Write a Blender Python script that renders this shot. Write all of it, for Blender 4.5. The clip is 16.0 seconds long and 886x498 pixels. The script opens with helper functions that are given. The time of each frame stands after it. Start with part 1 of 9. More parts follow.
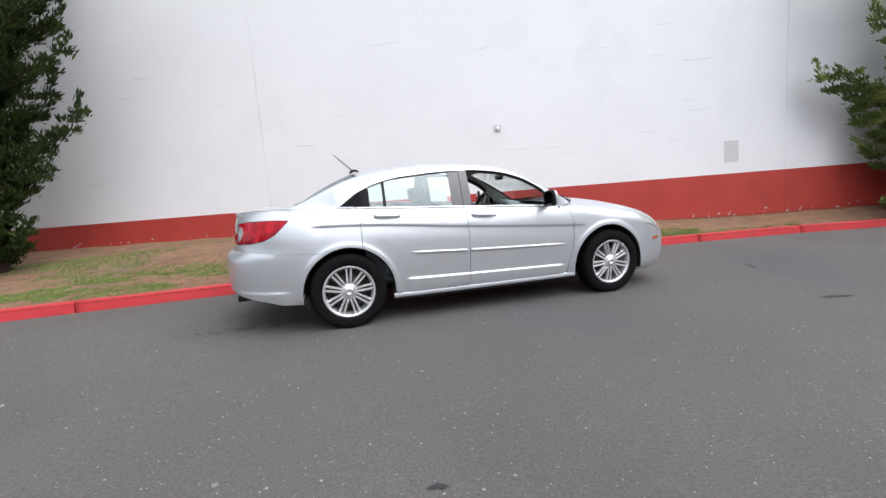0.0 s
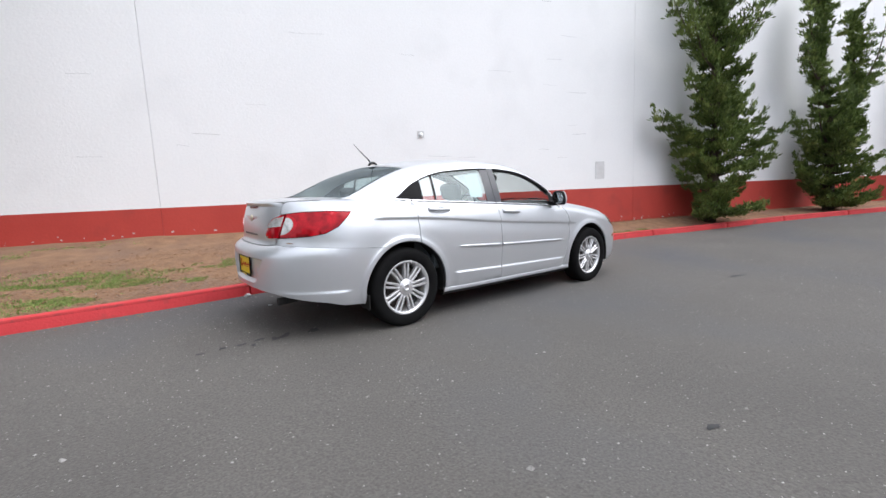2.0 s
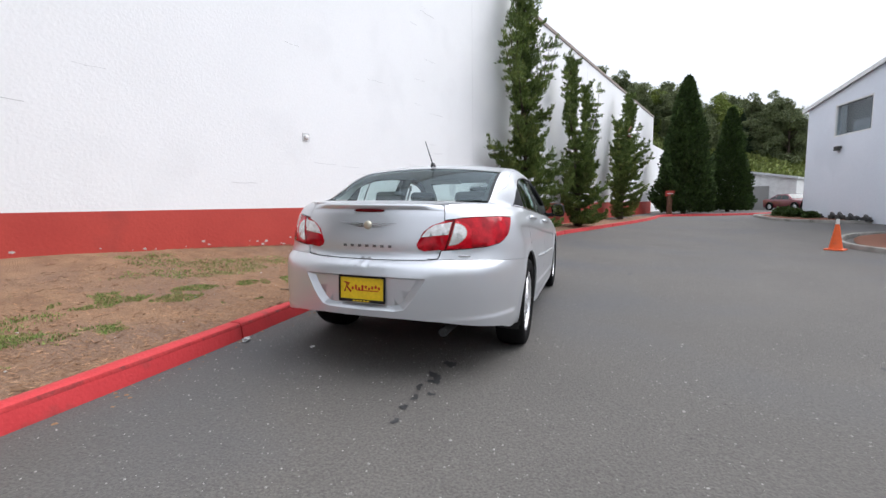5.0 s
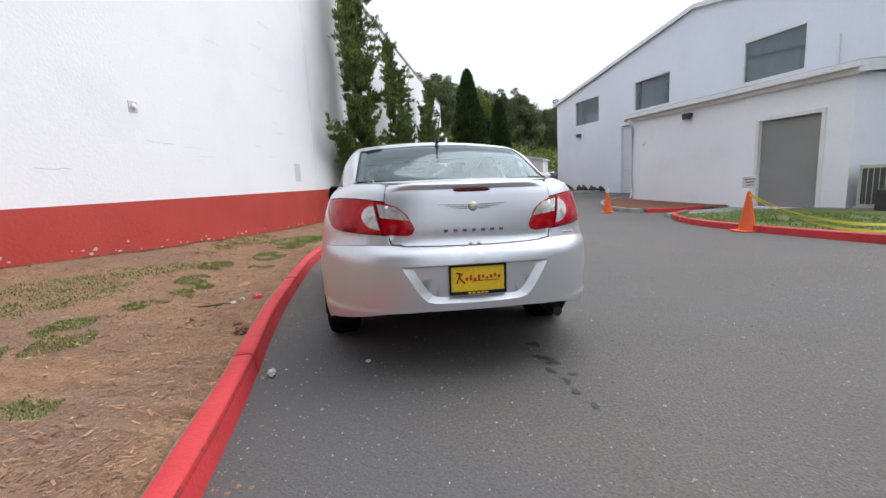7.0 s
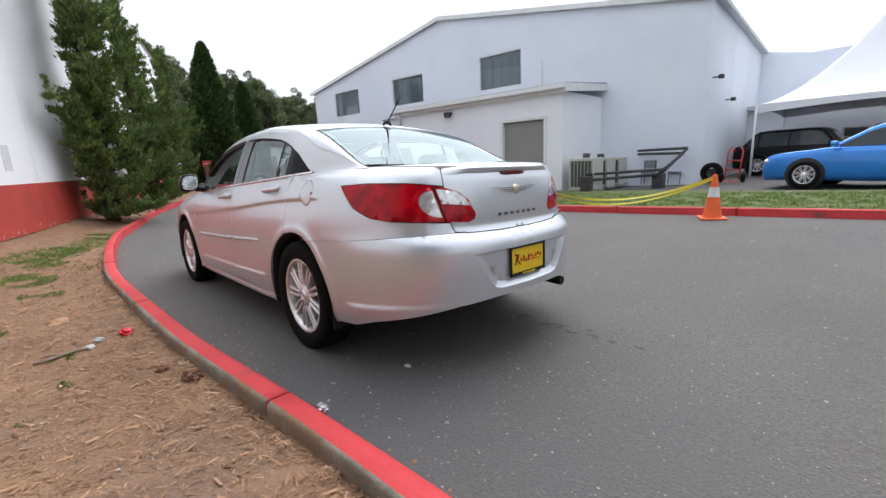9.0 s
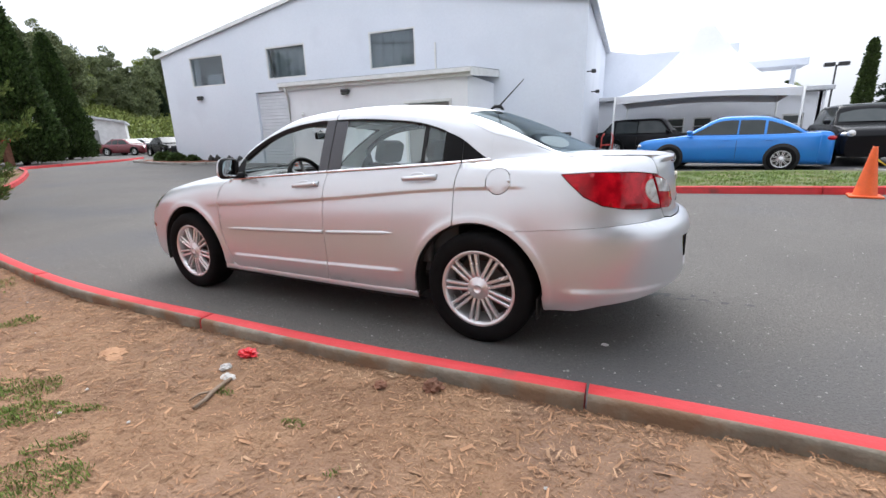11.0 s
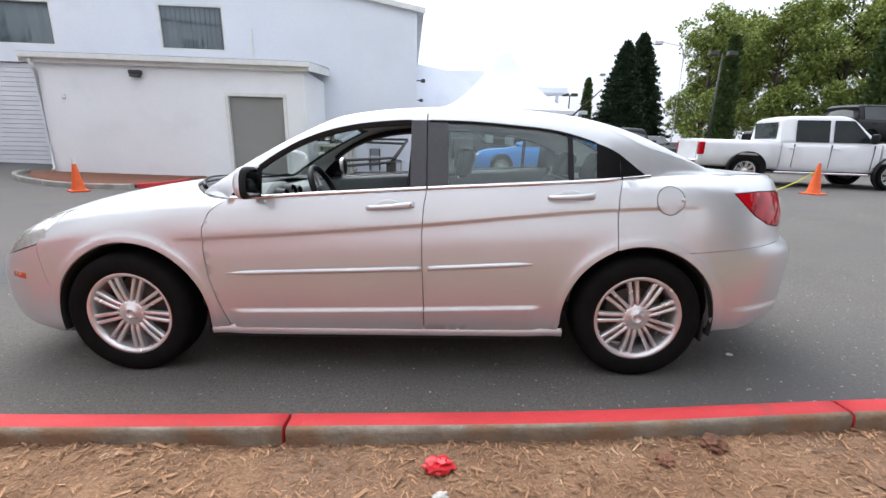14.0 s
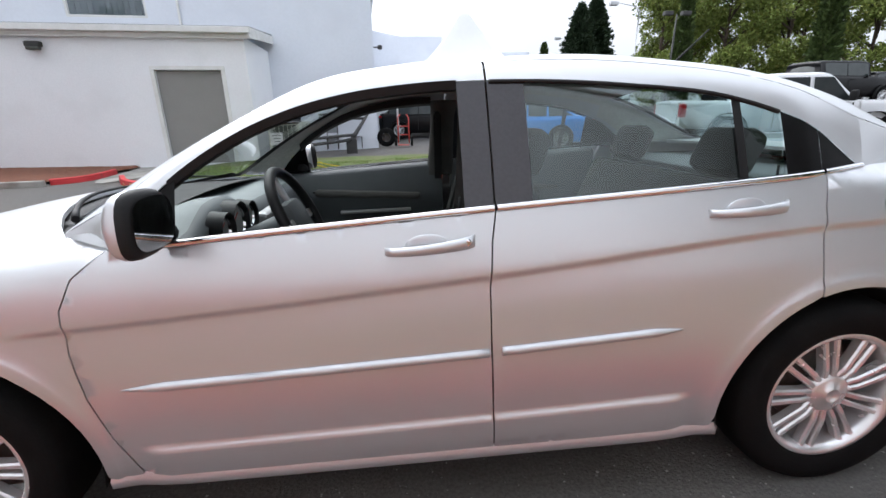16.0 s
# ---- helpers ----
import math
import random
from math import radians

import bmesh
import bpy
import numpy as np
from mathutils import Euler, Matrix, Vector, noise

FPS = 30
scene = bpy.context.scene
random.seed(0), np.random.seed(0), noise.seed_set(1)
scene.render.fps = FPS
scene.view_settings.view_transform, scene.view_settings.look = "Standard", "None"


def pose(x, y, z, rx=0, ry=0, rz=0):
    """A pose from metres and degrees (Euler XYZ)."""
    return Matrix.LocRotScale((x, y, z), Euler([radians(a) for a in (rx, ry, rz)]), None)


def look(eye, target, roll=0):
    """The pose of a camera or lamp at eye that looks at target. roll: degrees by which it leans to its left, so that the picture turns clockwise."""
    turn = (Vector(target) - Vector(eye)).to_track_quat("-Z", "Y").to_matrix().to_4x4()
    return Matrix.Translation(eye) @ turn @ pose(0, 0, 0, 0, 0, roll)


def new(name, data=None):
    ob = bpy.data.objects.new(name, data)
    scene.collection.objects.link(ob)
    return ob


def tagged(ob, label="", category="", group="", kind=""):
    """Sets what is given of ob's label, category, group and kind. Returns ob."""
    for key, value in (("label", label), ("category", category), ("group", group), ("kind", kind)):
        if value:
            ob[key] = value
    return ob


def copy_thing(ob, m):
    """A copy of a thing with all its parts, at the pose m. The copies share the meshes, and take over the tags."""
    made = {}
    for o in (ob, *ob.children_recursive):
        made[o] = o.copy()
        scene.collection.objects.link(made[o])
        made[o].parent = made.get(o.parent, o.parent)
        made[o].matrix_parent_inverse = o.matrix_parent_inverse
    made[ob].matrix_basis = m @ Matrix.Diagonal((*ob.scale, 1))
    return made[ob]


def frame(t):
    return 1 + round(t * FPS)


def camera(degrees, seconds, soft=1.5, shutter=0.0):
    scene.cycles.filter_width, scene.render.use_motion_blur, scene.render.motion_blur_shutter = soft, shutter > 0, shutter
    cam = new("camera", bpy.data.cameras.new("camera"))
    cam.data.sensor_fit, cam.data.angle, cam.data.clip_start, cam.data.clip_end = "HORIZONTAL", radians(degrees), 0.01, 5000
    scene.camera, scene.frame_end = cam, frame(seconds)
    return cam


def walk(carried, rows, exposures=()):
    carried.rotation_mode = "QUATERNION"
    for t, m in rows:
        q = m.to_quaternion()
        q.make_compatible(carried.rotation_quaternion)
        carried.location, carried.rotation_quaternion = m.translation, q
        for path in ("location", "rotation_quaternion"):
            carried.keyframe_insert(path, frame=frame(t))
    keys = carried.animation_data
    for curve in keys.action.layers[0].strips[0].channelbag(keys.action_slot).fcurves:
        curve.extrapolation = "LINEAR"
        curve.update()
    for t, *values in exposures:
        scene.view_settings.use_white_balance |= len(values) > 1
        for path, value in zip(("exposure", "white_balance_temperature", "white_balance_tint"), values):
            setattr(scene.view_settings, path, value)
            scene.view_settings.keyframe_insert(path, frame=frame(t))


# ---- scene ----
cam = camera(91.9, 16.0)
PATH = [
    (0, (-1.597, -4.731, 1.145), (-1.043, -2.827, 0.890), -4.56),
    (0.5, (-2.104, -4.568, 1.130), (-1.314, -2.747, 0.879), -4.34),
    (1, (-2.538, -4.351, 1.128), (-1.638, -2.582, 0.881), -3.82),
    (1.5, (-3.000, -4.175, 1.151), (-1.874, -2.541, 0.905), -3.09),
    (2, (-3.375, -3.887, 1.125), (-2.134, -2.340, 0.869), -2.53),
    (2.5, (-3.750, -3.554, 1.117), (-2.343, -2.147, 0.916), -2.32),
    (3, (-4.077, -3.193, 1.125), (-2.554, -1.923, 0.860), -2.86),
    (3.5, (-4.320, -2.755, 1.122), (-2.711, -1.595, 0.875), -1.79),
    (6, (-4.803, -0.352, 1.110), (-2.826, -0.218, 0.840), -3.65),
    (6.5, (-4.764, 0.110, 1.133), (-2.793, -0.000, 0.815), -4.84),
    (7, (-4.643, 0.530, 1.133), (-2.693, 0.213, 0.822), -3.12),
    (7.5, (-4.578, 0.950, 1.166), (-2.702, 0.306, 0.912), -5.04),
    (8, (-4.373, 1.343, 1.138), (-2.605, 0.464, 0.817), -3.13),
    (8.5, (-4.139, 1.642, 1.148), (-2.541, 0.498, 0.777), -2.45),
    (11, (-2.346, 3.057, 1.282), (-1.422, 1.361, 0.761), -1.56),
    (11.5, (-1.974, 3.259, 1.295), (-1.291, 1.455, 0.770), -0.62),
    (12, (-1.582, 3.334, 1.318), (-0.981, 1.494, 0.812), -2.26),
    (12.5, (-1.221, 3.350, 1.335), (-0.701, 1.481, 0.848), -2.20),
    (13, (-0.848, 3.379, 1.349), (-0.529, 1.478, 0.818), -1.95),
    (13.5, (-0.554, 3.223, 1.333), (-0.335, 1.311, 0.787), -0.83),
    (14, (-0.347, 3.019, 1.309), (-0.323, 1.084, 0.801), 1.40),
    (14.5, (-0.164, 2.812, 1.302), (-0.295, 0.904, 0.718), 0.75),
    (15, (-0.082, 2.508, 1.291), (-0.140, 0.580, 0.763), -0.42),
    (15.5, (-0.015, 2.224, 1.295), (-0.124, 0.304, 0.746), -0.43),
    (16, (0.013, 1.958, 1.316), (-0.139, 0.064, 0.691), -0.72),
]
walk(cam, [(t, look(eye, target, roll)) for t, eye, target, roll in PATH],
     exposures=[(0, 1.03, 6150, 11), (3.5, 1.10, 6150, 11), (7, 1.05, 6150, 11), (8.5, 1.08, 6150, 11), (11, 1.40, 6150, 11), (12.5, 1.48, 6150, 11), (16, 1.34, 6150, 10)])

# ---- world and light: bright overcast ----
world = bpy.data.worlds.new("overcast_sky")
scene.world = world
world.use_nodes = True
wn = world.node_tree.nodes
wn.clear()
SUN_AZ, SUN_EL = 148.0, 52.0          # compass-like: degrees from +y towards +x
sky = wn.new("ShaderNodeTexSky")
sky.sky_type = "NISHITA"
sky.sun_disc = False
sky.sun_elevation = radians(SUN_EL)
sky.sun_rotation = radians(SUN_AZ)
sky.dust_density, sky.air_density, sky.ozone_density = 6.0, 1.0, 1.0
hsv = wn.new("ShaderNodeHueSaturation")
hsv.inputs["Saturation"].default_value = 0.30
cloud = wn.new("ShaderNodeTexNoise")
cloud.inputs["Scale"].default_value = 2.2
cloud.inputs["Detail"].default_value = 5.0
cloud.inputs["Roughness"].default_value = 0.55
wco = wn.new("ShaderNodeTexCoord")
cmul = wn.new("ShaderNodeMapRange")
cmul.inputs["From Min"].default_value, cmul.inputs["From Max"].default_value = 0.3, 0.7
cmul.inputs["To Min"].default_value, cmul.inputs["To Max"].default_value = 0.92, 1.05
mixc = wn.new("ShaderNodeMix")
mixc.data_type = "RGBA"
mixc.inputs["Factor"].default_value = 0.62
mixc.inputs["B"].default_value = (9.2, 9.5, 10.0, 1)      # even cloud layer over the clear sky
vm = wn.new("ShaderNodeVectorMath")
vm.operation = "SCALE"
bg = wn.new("ShaderNodeBackground")
bg.inputs["Strength"].default_value = 0.107
wout = wn.new("ShaderNodeOutputWorld")
wl = world.node_tree.links
wl.new(sky.outputs[0], hsv.inputs["Color"])
wl.new(hsv.outputs[0], mixc.inputs["A"])
wl.new(wco.outputs["Generated"], cloud.inputs["Vector"])
wl.new(cloud.outputs["Fac"], cmul.inputs["Value"])
wl.new(mixc.outputs["Result"], vm.inputs[0])
wl.new(cmul.outputs["Result"], vm.inputs["Scale"])
# an overcast dome is brighter overhead than at the horizon
sep = wn.new("ShaderNodeSeparateXYZ")
dome = wn.new("ShaderNodeMapRange")
dome.inputs["To Min"].default_value, dome.inputs["To Max"].default_value = 0.50, 1.04
vm2 = wn.new("ShaderNodeVectorMath")
vm2.operation = "SCALE"
wl.new(wco.outputs["Generated"], sep.inputs[0])
wl.new(sep.outputs["Z"], dome.inputs["Value"])
wl.new(vm.outputs[0], vm2.inputs[0])
wl.new(dome.outputs["Result"], vm2.inputs["Scale"])
wl.new(vm2.outputs[0], bg.inputs["Color"])
wl.new(bg.outputs[0], wout.inputs["Surface"])

sun = new("sun", bpy.data.lights.new("sun", "SUN"))
sun.data.energy = 0.9
sun.data.angle = radians(60)
sun.data.color = (1.0, 0.97, 0.93)
_az, _el = radians(SUN_AZ), radians(SUN_EL)
sun.matrix_basis = look((0, 0, 30), (-math.sin(_az) * math.cos(_el) * 20, -math.cos(_az) * math.cos(_el) * 20, 30 - math.sin(_el) * 20))

# ---- small helpers ----
from mathutils.geometry import delaunay_2d_cdt


def thing(name, label, category, group="", m=None, kind=""):
    """A top-level thing: an Empty that parents its parts."""
    ob = new(name)
    ob.empty_display_size = 0.1
    tagged(ob, label, category, group, kind)
    if m is not None:
        ob.matrix_basis = m
    return ob


def part(name, bm, material, parent=None, label="", smooth=False):
    """Links a bmesh (or a mesh) as one mesh object under a thing or a part."""
    if isinstance(bm, bmesh.types.BMesh):
        me = bpy.data.meshes.new(name)
        bm.to_mesh(me)
        bm.free()
    else:
        me = bm
    for m in material if isinstance(material, (list, tuple)) else [material]:
        me.materials.append(m)
    if smooth:
        me.polygons.foreach_set("use_smooth", [True] * len(me.polygons))
        if smooth is not True:
            me.set_sharp_from_angle(angle=radians(smooth))
    ob = new(name, me)
    if parent is not None:
        ob.parent = parent
    if label:
        tagged(ob, label)
    return ob


def add_box(bm, c, s, bevel=0.0, rot=None, mi=0):
    """A box of full sizes s about c, with bevelled edges."""
    g = bmesh.ops.create_cube(bm, size=1.0)
    vs = g["verts"]
    m = Matrix.Translation(c) @ (rot.to_4x4() if rot is not None else Matrix.Identity(4)) @ Matrix.Diagonal((*s, 1))
    fs = set(f for v in vs for f in v.link_faces)
    for f in fs:
        f.material_index = mi
    bmesh.ops.transform(bm, matrix=m, verts=vs)
    if bevel > 0:
        es = list({e for v in vs for e in v.link_edges})
        r = bmesh.ops.bevel(bm, geom=es, offset=bevel, segments=2, profile=0.5, affect="EDGES")
        for f in r["faces"]:
            f.material_index = mi
    return bm


def box(c, s, bevel=0.0, rot=None):
    return add_box(bmesh.new(), c, s, bevel, rot)


def rotz(deg):
    return Matrix.Rotation(radians(deg), 3, "Z")


def add_tube(bm, pts, r, seg=8, caps=True, mi=0):
    """A round bar along pts; r is one radius or one for each point."""
    pts = [Vector(p) for p in pts]
    n = len(pts)
    rs = r if isinstance(r, (list, tuple)) else [r] * n
    rings = []
    up = Vector((0, 0, 1))
    for i, p in enumerate(pts):
        d = (pts[min(i + 1, n - 1)] - pts[max(i - 1, 0)]).normalized()
        a = d.cross(up)
        if a.length < 1e-3:
            a = d.cross(Vector((1, 0, 0)))
        a.normalize()
        b = d.cross(a).normalized()
        rings.append([bm.verts.new(p + (a * math.cos(k * math.tau / seg) + b * math.sin(k * math.tau / seg)) * rs[i]) for k in range(seg)])
    for i in range(n - 1):
        for k in range(seg):
            f = bm.faces.new((rings[i][k], rings[i][(k + 1) % seg], rings[i + 1][(k + 1) % seg], rings[i + 1][k]))
            f.material_index = mi
            f.smooth = True
    if caps:
        for ring in (rings[0][::-1], rings[-1]):
            f = bm.faces.new(ring)
            f.material_index = mi
    bmesh.ops.recalc_face_normals(bm, faces=bm.faces[:])
    return bm


def add_lathe(bm, prof, seg=24, axis="Z", c=(0, 0, 0), mi=0):
    """Turns the profile (radius, height) about an axis through c."""
    rings = []
    for r, h in prof:
        ring = []
        for k in range(seg):
            a = k * math.tau / seg
            x, y = r * math.cos(a), r * math.sin(a)
            p = (x, y, h) if axis == "Z" else ((x, h, y) if axis == "Y" else (h, x, y))
            ring.append(bm.verts.new(Vector(p) + Vector(c)))
        rings.append(ring)
    for i in range(len(rings) - 1):
        for k in range(seg):
            f = bm.faces.new((rings[i][k], rings[i][(k + 1) % seg], rings[i + 1][(k + 1) % seg], rings[i + 1][k]))
            f.material_index = mi
            f.smooth = True
    return bm


def spline(pts, n):
    """n + 1 points along a Catmull-Rom curve through pts."""
    P = [np.array(p, float) for p in pts]
    P = [2 * P[0] - P[1]] + P + [2 * P[-1] - P[-2]]
    m = len(P) - 3
    out = []
    for i in range(n + 1):
        u = min(i / n * m, m - 1e-9)
        k = int(u)
        t = u - k
        a, b, c, d = P[k:k + 4]
        out.append(0.5 * (2 * b + (c - a) * t + (2 * a - 5 * b + 4 * c - d) * t * t + (3 * b - a - 3 * c + d) * t ** 3))
    return np.array(out)


def even(pts, step):
    """The polyline pts at even steps."""
    pts = np.asarray(pts, float)
    d = np.r_[0, np.cumsum(np.linalg.norm(np.diff(pts, axis=0), axis=1))]
    n = max(2, int(round(d[-1] / step)) + 1)
    s = np.linspace(0, d[-1], n)
    return np.stack([np.interp(s, d, pts[:, k]) for k in range(pts.shape[1])], 1)


def ease(a, b, v):
    t = min(max((v - a) / (b - a), 0.0), 1.0)
    return t * t * (3 - 2 * t)


def grid_mesh(name, P):
    """A mesh from an array of points (rows, columns, 3)."""
    P = np.asarray(P, float)
    r, c = P.shape[:2]
    me = bpy.data.meshes.new(name)
    idx = np.arange(r * c).reshape(r, c)
    f = np.stack([idx[:-1, :-1], idx[:-1, 1:], idx[1:, 1:], idx[1:, :-1]], -1).reshape(-1, 4)
    me.from_pydata(P.reshape(-1, 3).tolist(), [], f.tolist())
    return me


# ---- materials ----
def material(name, c1, c2=None, rough=0.6, rough2=None, metal=0.0, scale=3.0, fine=60.0, bump=0.0, bump_scale=None, coat=0.0,
             spread=(0.35, 0.65), stain=None, stain_scale=0.6, stain_at=(0.55, 0.7), fine_mix=0.25, spec=0.5, stretch=None, island=0.0):
    """A surface with variation at two scales, wear and fine relief, in metres."""
    m = bpy.data.materials.new(name)
    m.use_nodes = True
    nt = m.node_tree
    N, Lk = nt.nodes, nt.links
    b = N["Principled BSDF"]
    geo = N.new("ShaderNodeNewGeometry")
    vec = geo.outputs["Position"]
    if stretch:
        mp = N.new("ShaderNodeMapping")
        mp.inputs["Scale"].default_value = stretch
        Lk.new(vec, mp.inputs["Vector"])
        vec = mp.outputs[0]
    c2 = c2 or tuple(v * 0.85 for v in c1)

    def noise_tex(sc, detail=4.0):
        n = N.new("ShaderNodeTexNoise")
        n.inputs["Scale"].default_value = sc
        n.inputs["Detail"].default_value = detail
        Lk.new(vec, n.inputs["Vector"])
        return n

    def ramp(src, lo, hi):
        r = N.new("ShaderNodeMapRange")
        r.inputs["From Min"].default_value, r.inputs["From Max"].default_value = lo, hi
        Lk.new(src, r.inputs["Value"])
        return r.outputs["Result"]

    def mix(fac, a, bb):
        x = N.new("ShaderNodeMix")
        x.data_type = "RGBA"
        for sock, v in (("Factor", fac), ("A", a), ("B", bb)):
            if hasattr(v, "links"):
                Lk.new(v, x.inputs[sock])
            else:
                x.inputs[sock].default_value = v if sock == "Factor" else (*v, 1)
        return x.outputs["Result"]

    big, small = noise_tex(scale), noise_tex(fine, 3.0)
    col = mix(ramp(big.outputs["Fac"], *spread), c1, c2)
    if fine_mix:
        avg = tuple((p + q) / 2 for p, q in zip(c1, c2))
        k = N.new("ShaderNodeMath")
        k.operation = "MULTIPLY"
        k.inputs[1].default_value = fine_mix
        Lk.new(ramp(small.outputs["Fac"], 0.35, 0.7), k.inputs[0])
        col = mix(k.outputs[0], col, tuple(v * 0.45 for v in avg))
    if stain:
        st = noise_tex(stain_scale, 6.0)
        col = mix(ramp(st.outputs["Fac"], *stain_at), col, stain)
    if island:
        rnd = geo.outputs["Random Per Island"]
        h = N.new("ShaderNodeHueSaturation")
        Lk.new(ramp_out(N, Lk, rnd, 1 - island, 1 + island), h.inputs["Value"])
        Lk.new(col, h.inputs["Color"])
        col = h.outputs["Color"]
    Lk.new(col, b.inputs["Base Color"])
    Lk.new(ramp_out(N, Lk, big.outputs["Fac"], rough, rough2 if rough2 is not None else min(1, rough + 0.12)), b.inputs["Roughness"])
    b.inputs["Metallic"].default_value = metal
    b.inputs["Specular IOR Level"].default_value = spec
    b.inputs["Coat Weight"].default_value = coat
    b.inputs["Coat Roughness"].default_value = 0.04
    if bump:
        bn = N.new("ShaderNodeBump")
        bn.inputs["Strength"].default_value = 1.0
        bn.inputs["Distance"].default_value = bump
        src = noise_tex(bump_scale or fine, 5.0)
        Lk.new(src.outputs["Fac"], bn.inputs["Height"])
        Lk.new(bn.outputs[0], b.inputs["Normal"])
    return m


def ramp_out(N, Lk, src, lo, hi):
    r = N.new("ShaderNodeMapRange")
    r.inputs["To Min"].default_value, r.inputs["To Max"].default_value = lo, hi
    Lk.new(src, r.inputs["Value"])
    return r.outputs["Result"]


def glass_material(name, tint, rough=0.0, clear=0.85, ior=1.7, gloss=(0.95, 0.98, 1.0)):
    """A thin pane: mostly clear with the tint, with a mirror's share by Fresnel."""
    m = bpy.data.materials.new(name)
    m.use_nodes = True
    nt = m.node_tree
    nt.nodes.remove(nt.nodes["Principled BSDF"])
    tr = nt.nodes.new("ShaderNodeBsdfTransparent")
    tr.inputs["Color"].default_value = (*[v * clear for v in tint], 1)
    gl = nt.nodes.new("ShaderNodeBsdfGlossy")
    gl.inputs["Roughness"].default_value = rough
    gl.inputs["Color"].default_value = (*gloss, 1)
    lw = nt.nodes.new("ShaderNodeLayerWeight")
    lw.inputs["Blend"].default_value = 0.5
    pw = nt.nodes.new("ShaderNodeMath")
    pw.operation = "POWER"
    pw.inputs[1].default_value = 5.0
    fr = nt.nodes.new("ShaderNodeMapRange")               # from the share at right angles to grazing
    fr.inputs["To Min"].default_value, fr.inputs["To Max"].default_value = ((ior - 1) / (ior + 1)) ** 2, 0.95
    nt.links.new(lw.outputs["Facing"], pw.inputs[0])
    nt.links.new(pw.outputs[0], fr.inputs["Value"])
    mx = nt.nodes.new("ShaderNodeMixShader")
    nt.links.new(fr.outputs[0], mx.inputs[0])
    nt.links.new(tr.outputs[0], mx.inputs[1])
    nt.links.new(gl.outputs[0], mx.inputs[2])
    nt.links.new(mx.outputs[0], nt.nodes["Material Output"].inputs["Surface"])
    return m


M = {}
M["asphalt"] = material("asphalt", (0.107, 0.099, 0.090), (0.137, 0.127, 0.115), rough=0.80, rough2=0.93, scale=0.7, fine=75, bump=0.009, bump_scale=85,
                        stain=(0.080, 0.080, 0.083), stain_scale=0.35, stain_at=(0.5, 0.72), fine_mix=0.7)
M["concrete"] = material("concrete", (0.36, 0.35, 0.32), (0.26, 0.25, 0.23), rough=0.85, scale=2.5, fine=80, bump=0.004, stain=(0.16, 0.15, 0.13), stain_scale=1.5)
M["red_kerb"] = material("red_kerb_paint", (0.54, 0.045, 0.050), (0.46, 0.034, 0.038), rough=0.6, scale=2.0, fine=45, bump=0.004, bump_scale=50, spec=0.3, fine_mix=0.12, stain=(0.22, 0.05, 0.045), stain_scale=3.0, stain_at=(0.62, 0.74))
M["kerb_edge"] = material("worn_kerb_arris", (0.42, 0.028, 0.03), (0.30, 0.03, 0.03), rough=0.7, scale=6.0, fine=60, bump=0.008, bump_scale=40, spec=0.3, stain=(0.12, 0.03, 0.03), stain_scale=9.0, stain_at=(0.56, 0.68))
M["kerb_back"] = material("mossy_kerb_back", (0.27, 0.25, 0.20), (0.18, 0.155, 0.12), rough=0.9, scale=6, fine=60, bump=0.01, bump_scale=30, stain=(0.20, 0.13, 0.08), stain_scale=3.5, stain_at=(0.45, 0.6))
M["white_wall"] = material("white_block_wall", (0.86, 0.86, 0.87), (0.83, 0.83, 0.84), rough=0.7, scale=0.5, fine=30, bump=0.003, bump_scale=25, fine_mix=0.05, stain=(0.78, 0.78, 0.79), stain_scale=0.8, stain_at=(0.55, 0.8))
M["red_wall"] = material("red_block_wall", (0.47, 0.052, 0.036), (0.42, 0.042, 0.03), rough=0.6, scale=1.2, fine=40, bump=0.003, bump_scale=25, fine_mix=0.12, stain=(0.33, 0.04, 0.03), stain_scale=1.8, stain_at=(0.58, 0.8))
M["wall_cap"] = material("brown_wall_flashing", (0.30, 0.24, 0.21), rough=0.6)
M["siding"] = material("pale_blue_grey_siding", (0.74, 0.77, 0.83), (0.70, 0.735, 0.80), rough=0.55, scale=0.4, fine=12, fine_mix=0.06, stain=(0.67, 0.70, 0.76), stain_scale=0.5)
M["stucco"] = material("pale_grey_annex_wall", (0.85, 0.86, 0.885), (0.81, 0.82, 0.85), rough=0.75, scale=0.6, fine=30, fine_mix=0.08, bump=0.003, stain=(0.75, 0.76, 0.78), stain_scale=0.9, stain_at=(0.58, 0.8))
M["white_trim"] = material("white_trim_paint", (0.78, 0.78, 0.77), (0.70, 0.70, 0.68), rough=0.5, scale=3, fine=30, fine_mix=0.1)
M["grey_door"] = material("grey_door_paint", (0.27, 0.265, 0.255), (0.25, 0.245, 0.235), rough=0.5, scale=1.5, fine=30, fine_mix=0.08)
M["dark_metal"] = material("dark_metal", (0.03, 0.03, 0.032), (0.05, 0.048, 0.045), rough=0.5, scale=4)
M["galv"] = material("galvanised_roofing", (0.62, 0.63, 0.65), (0.52, 0.53, 0.55), rough=0.45, metal=0.3, scale=2)
M["mulch"] = material("bark_mulch", (0.23, 0.09, 0.05), (0.15, 0.06, 0.035), rough=0.95, scale=9, fine=60, bump=0.03, bump_scale=30, fine_mix=0.5)
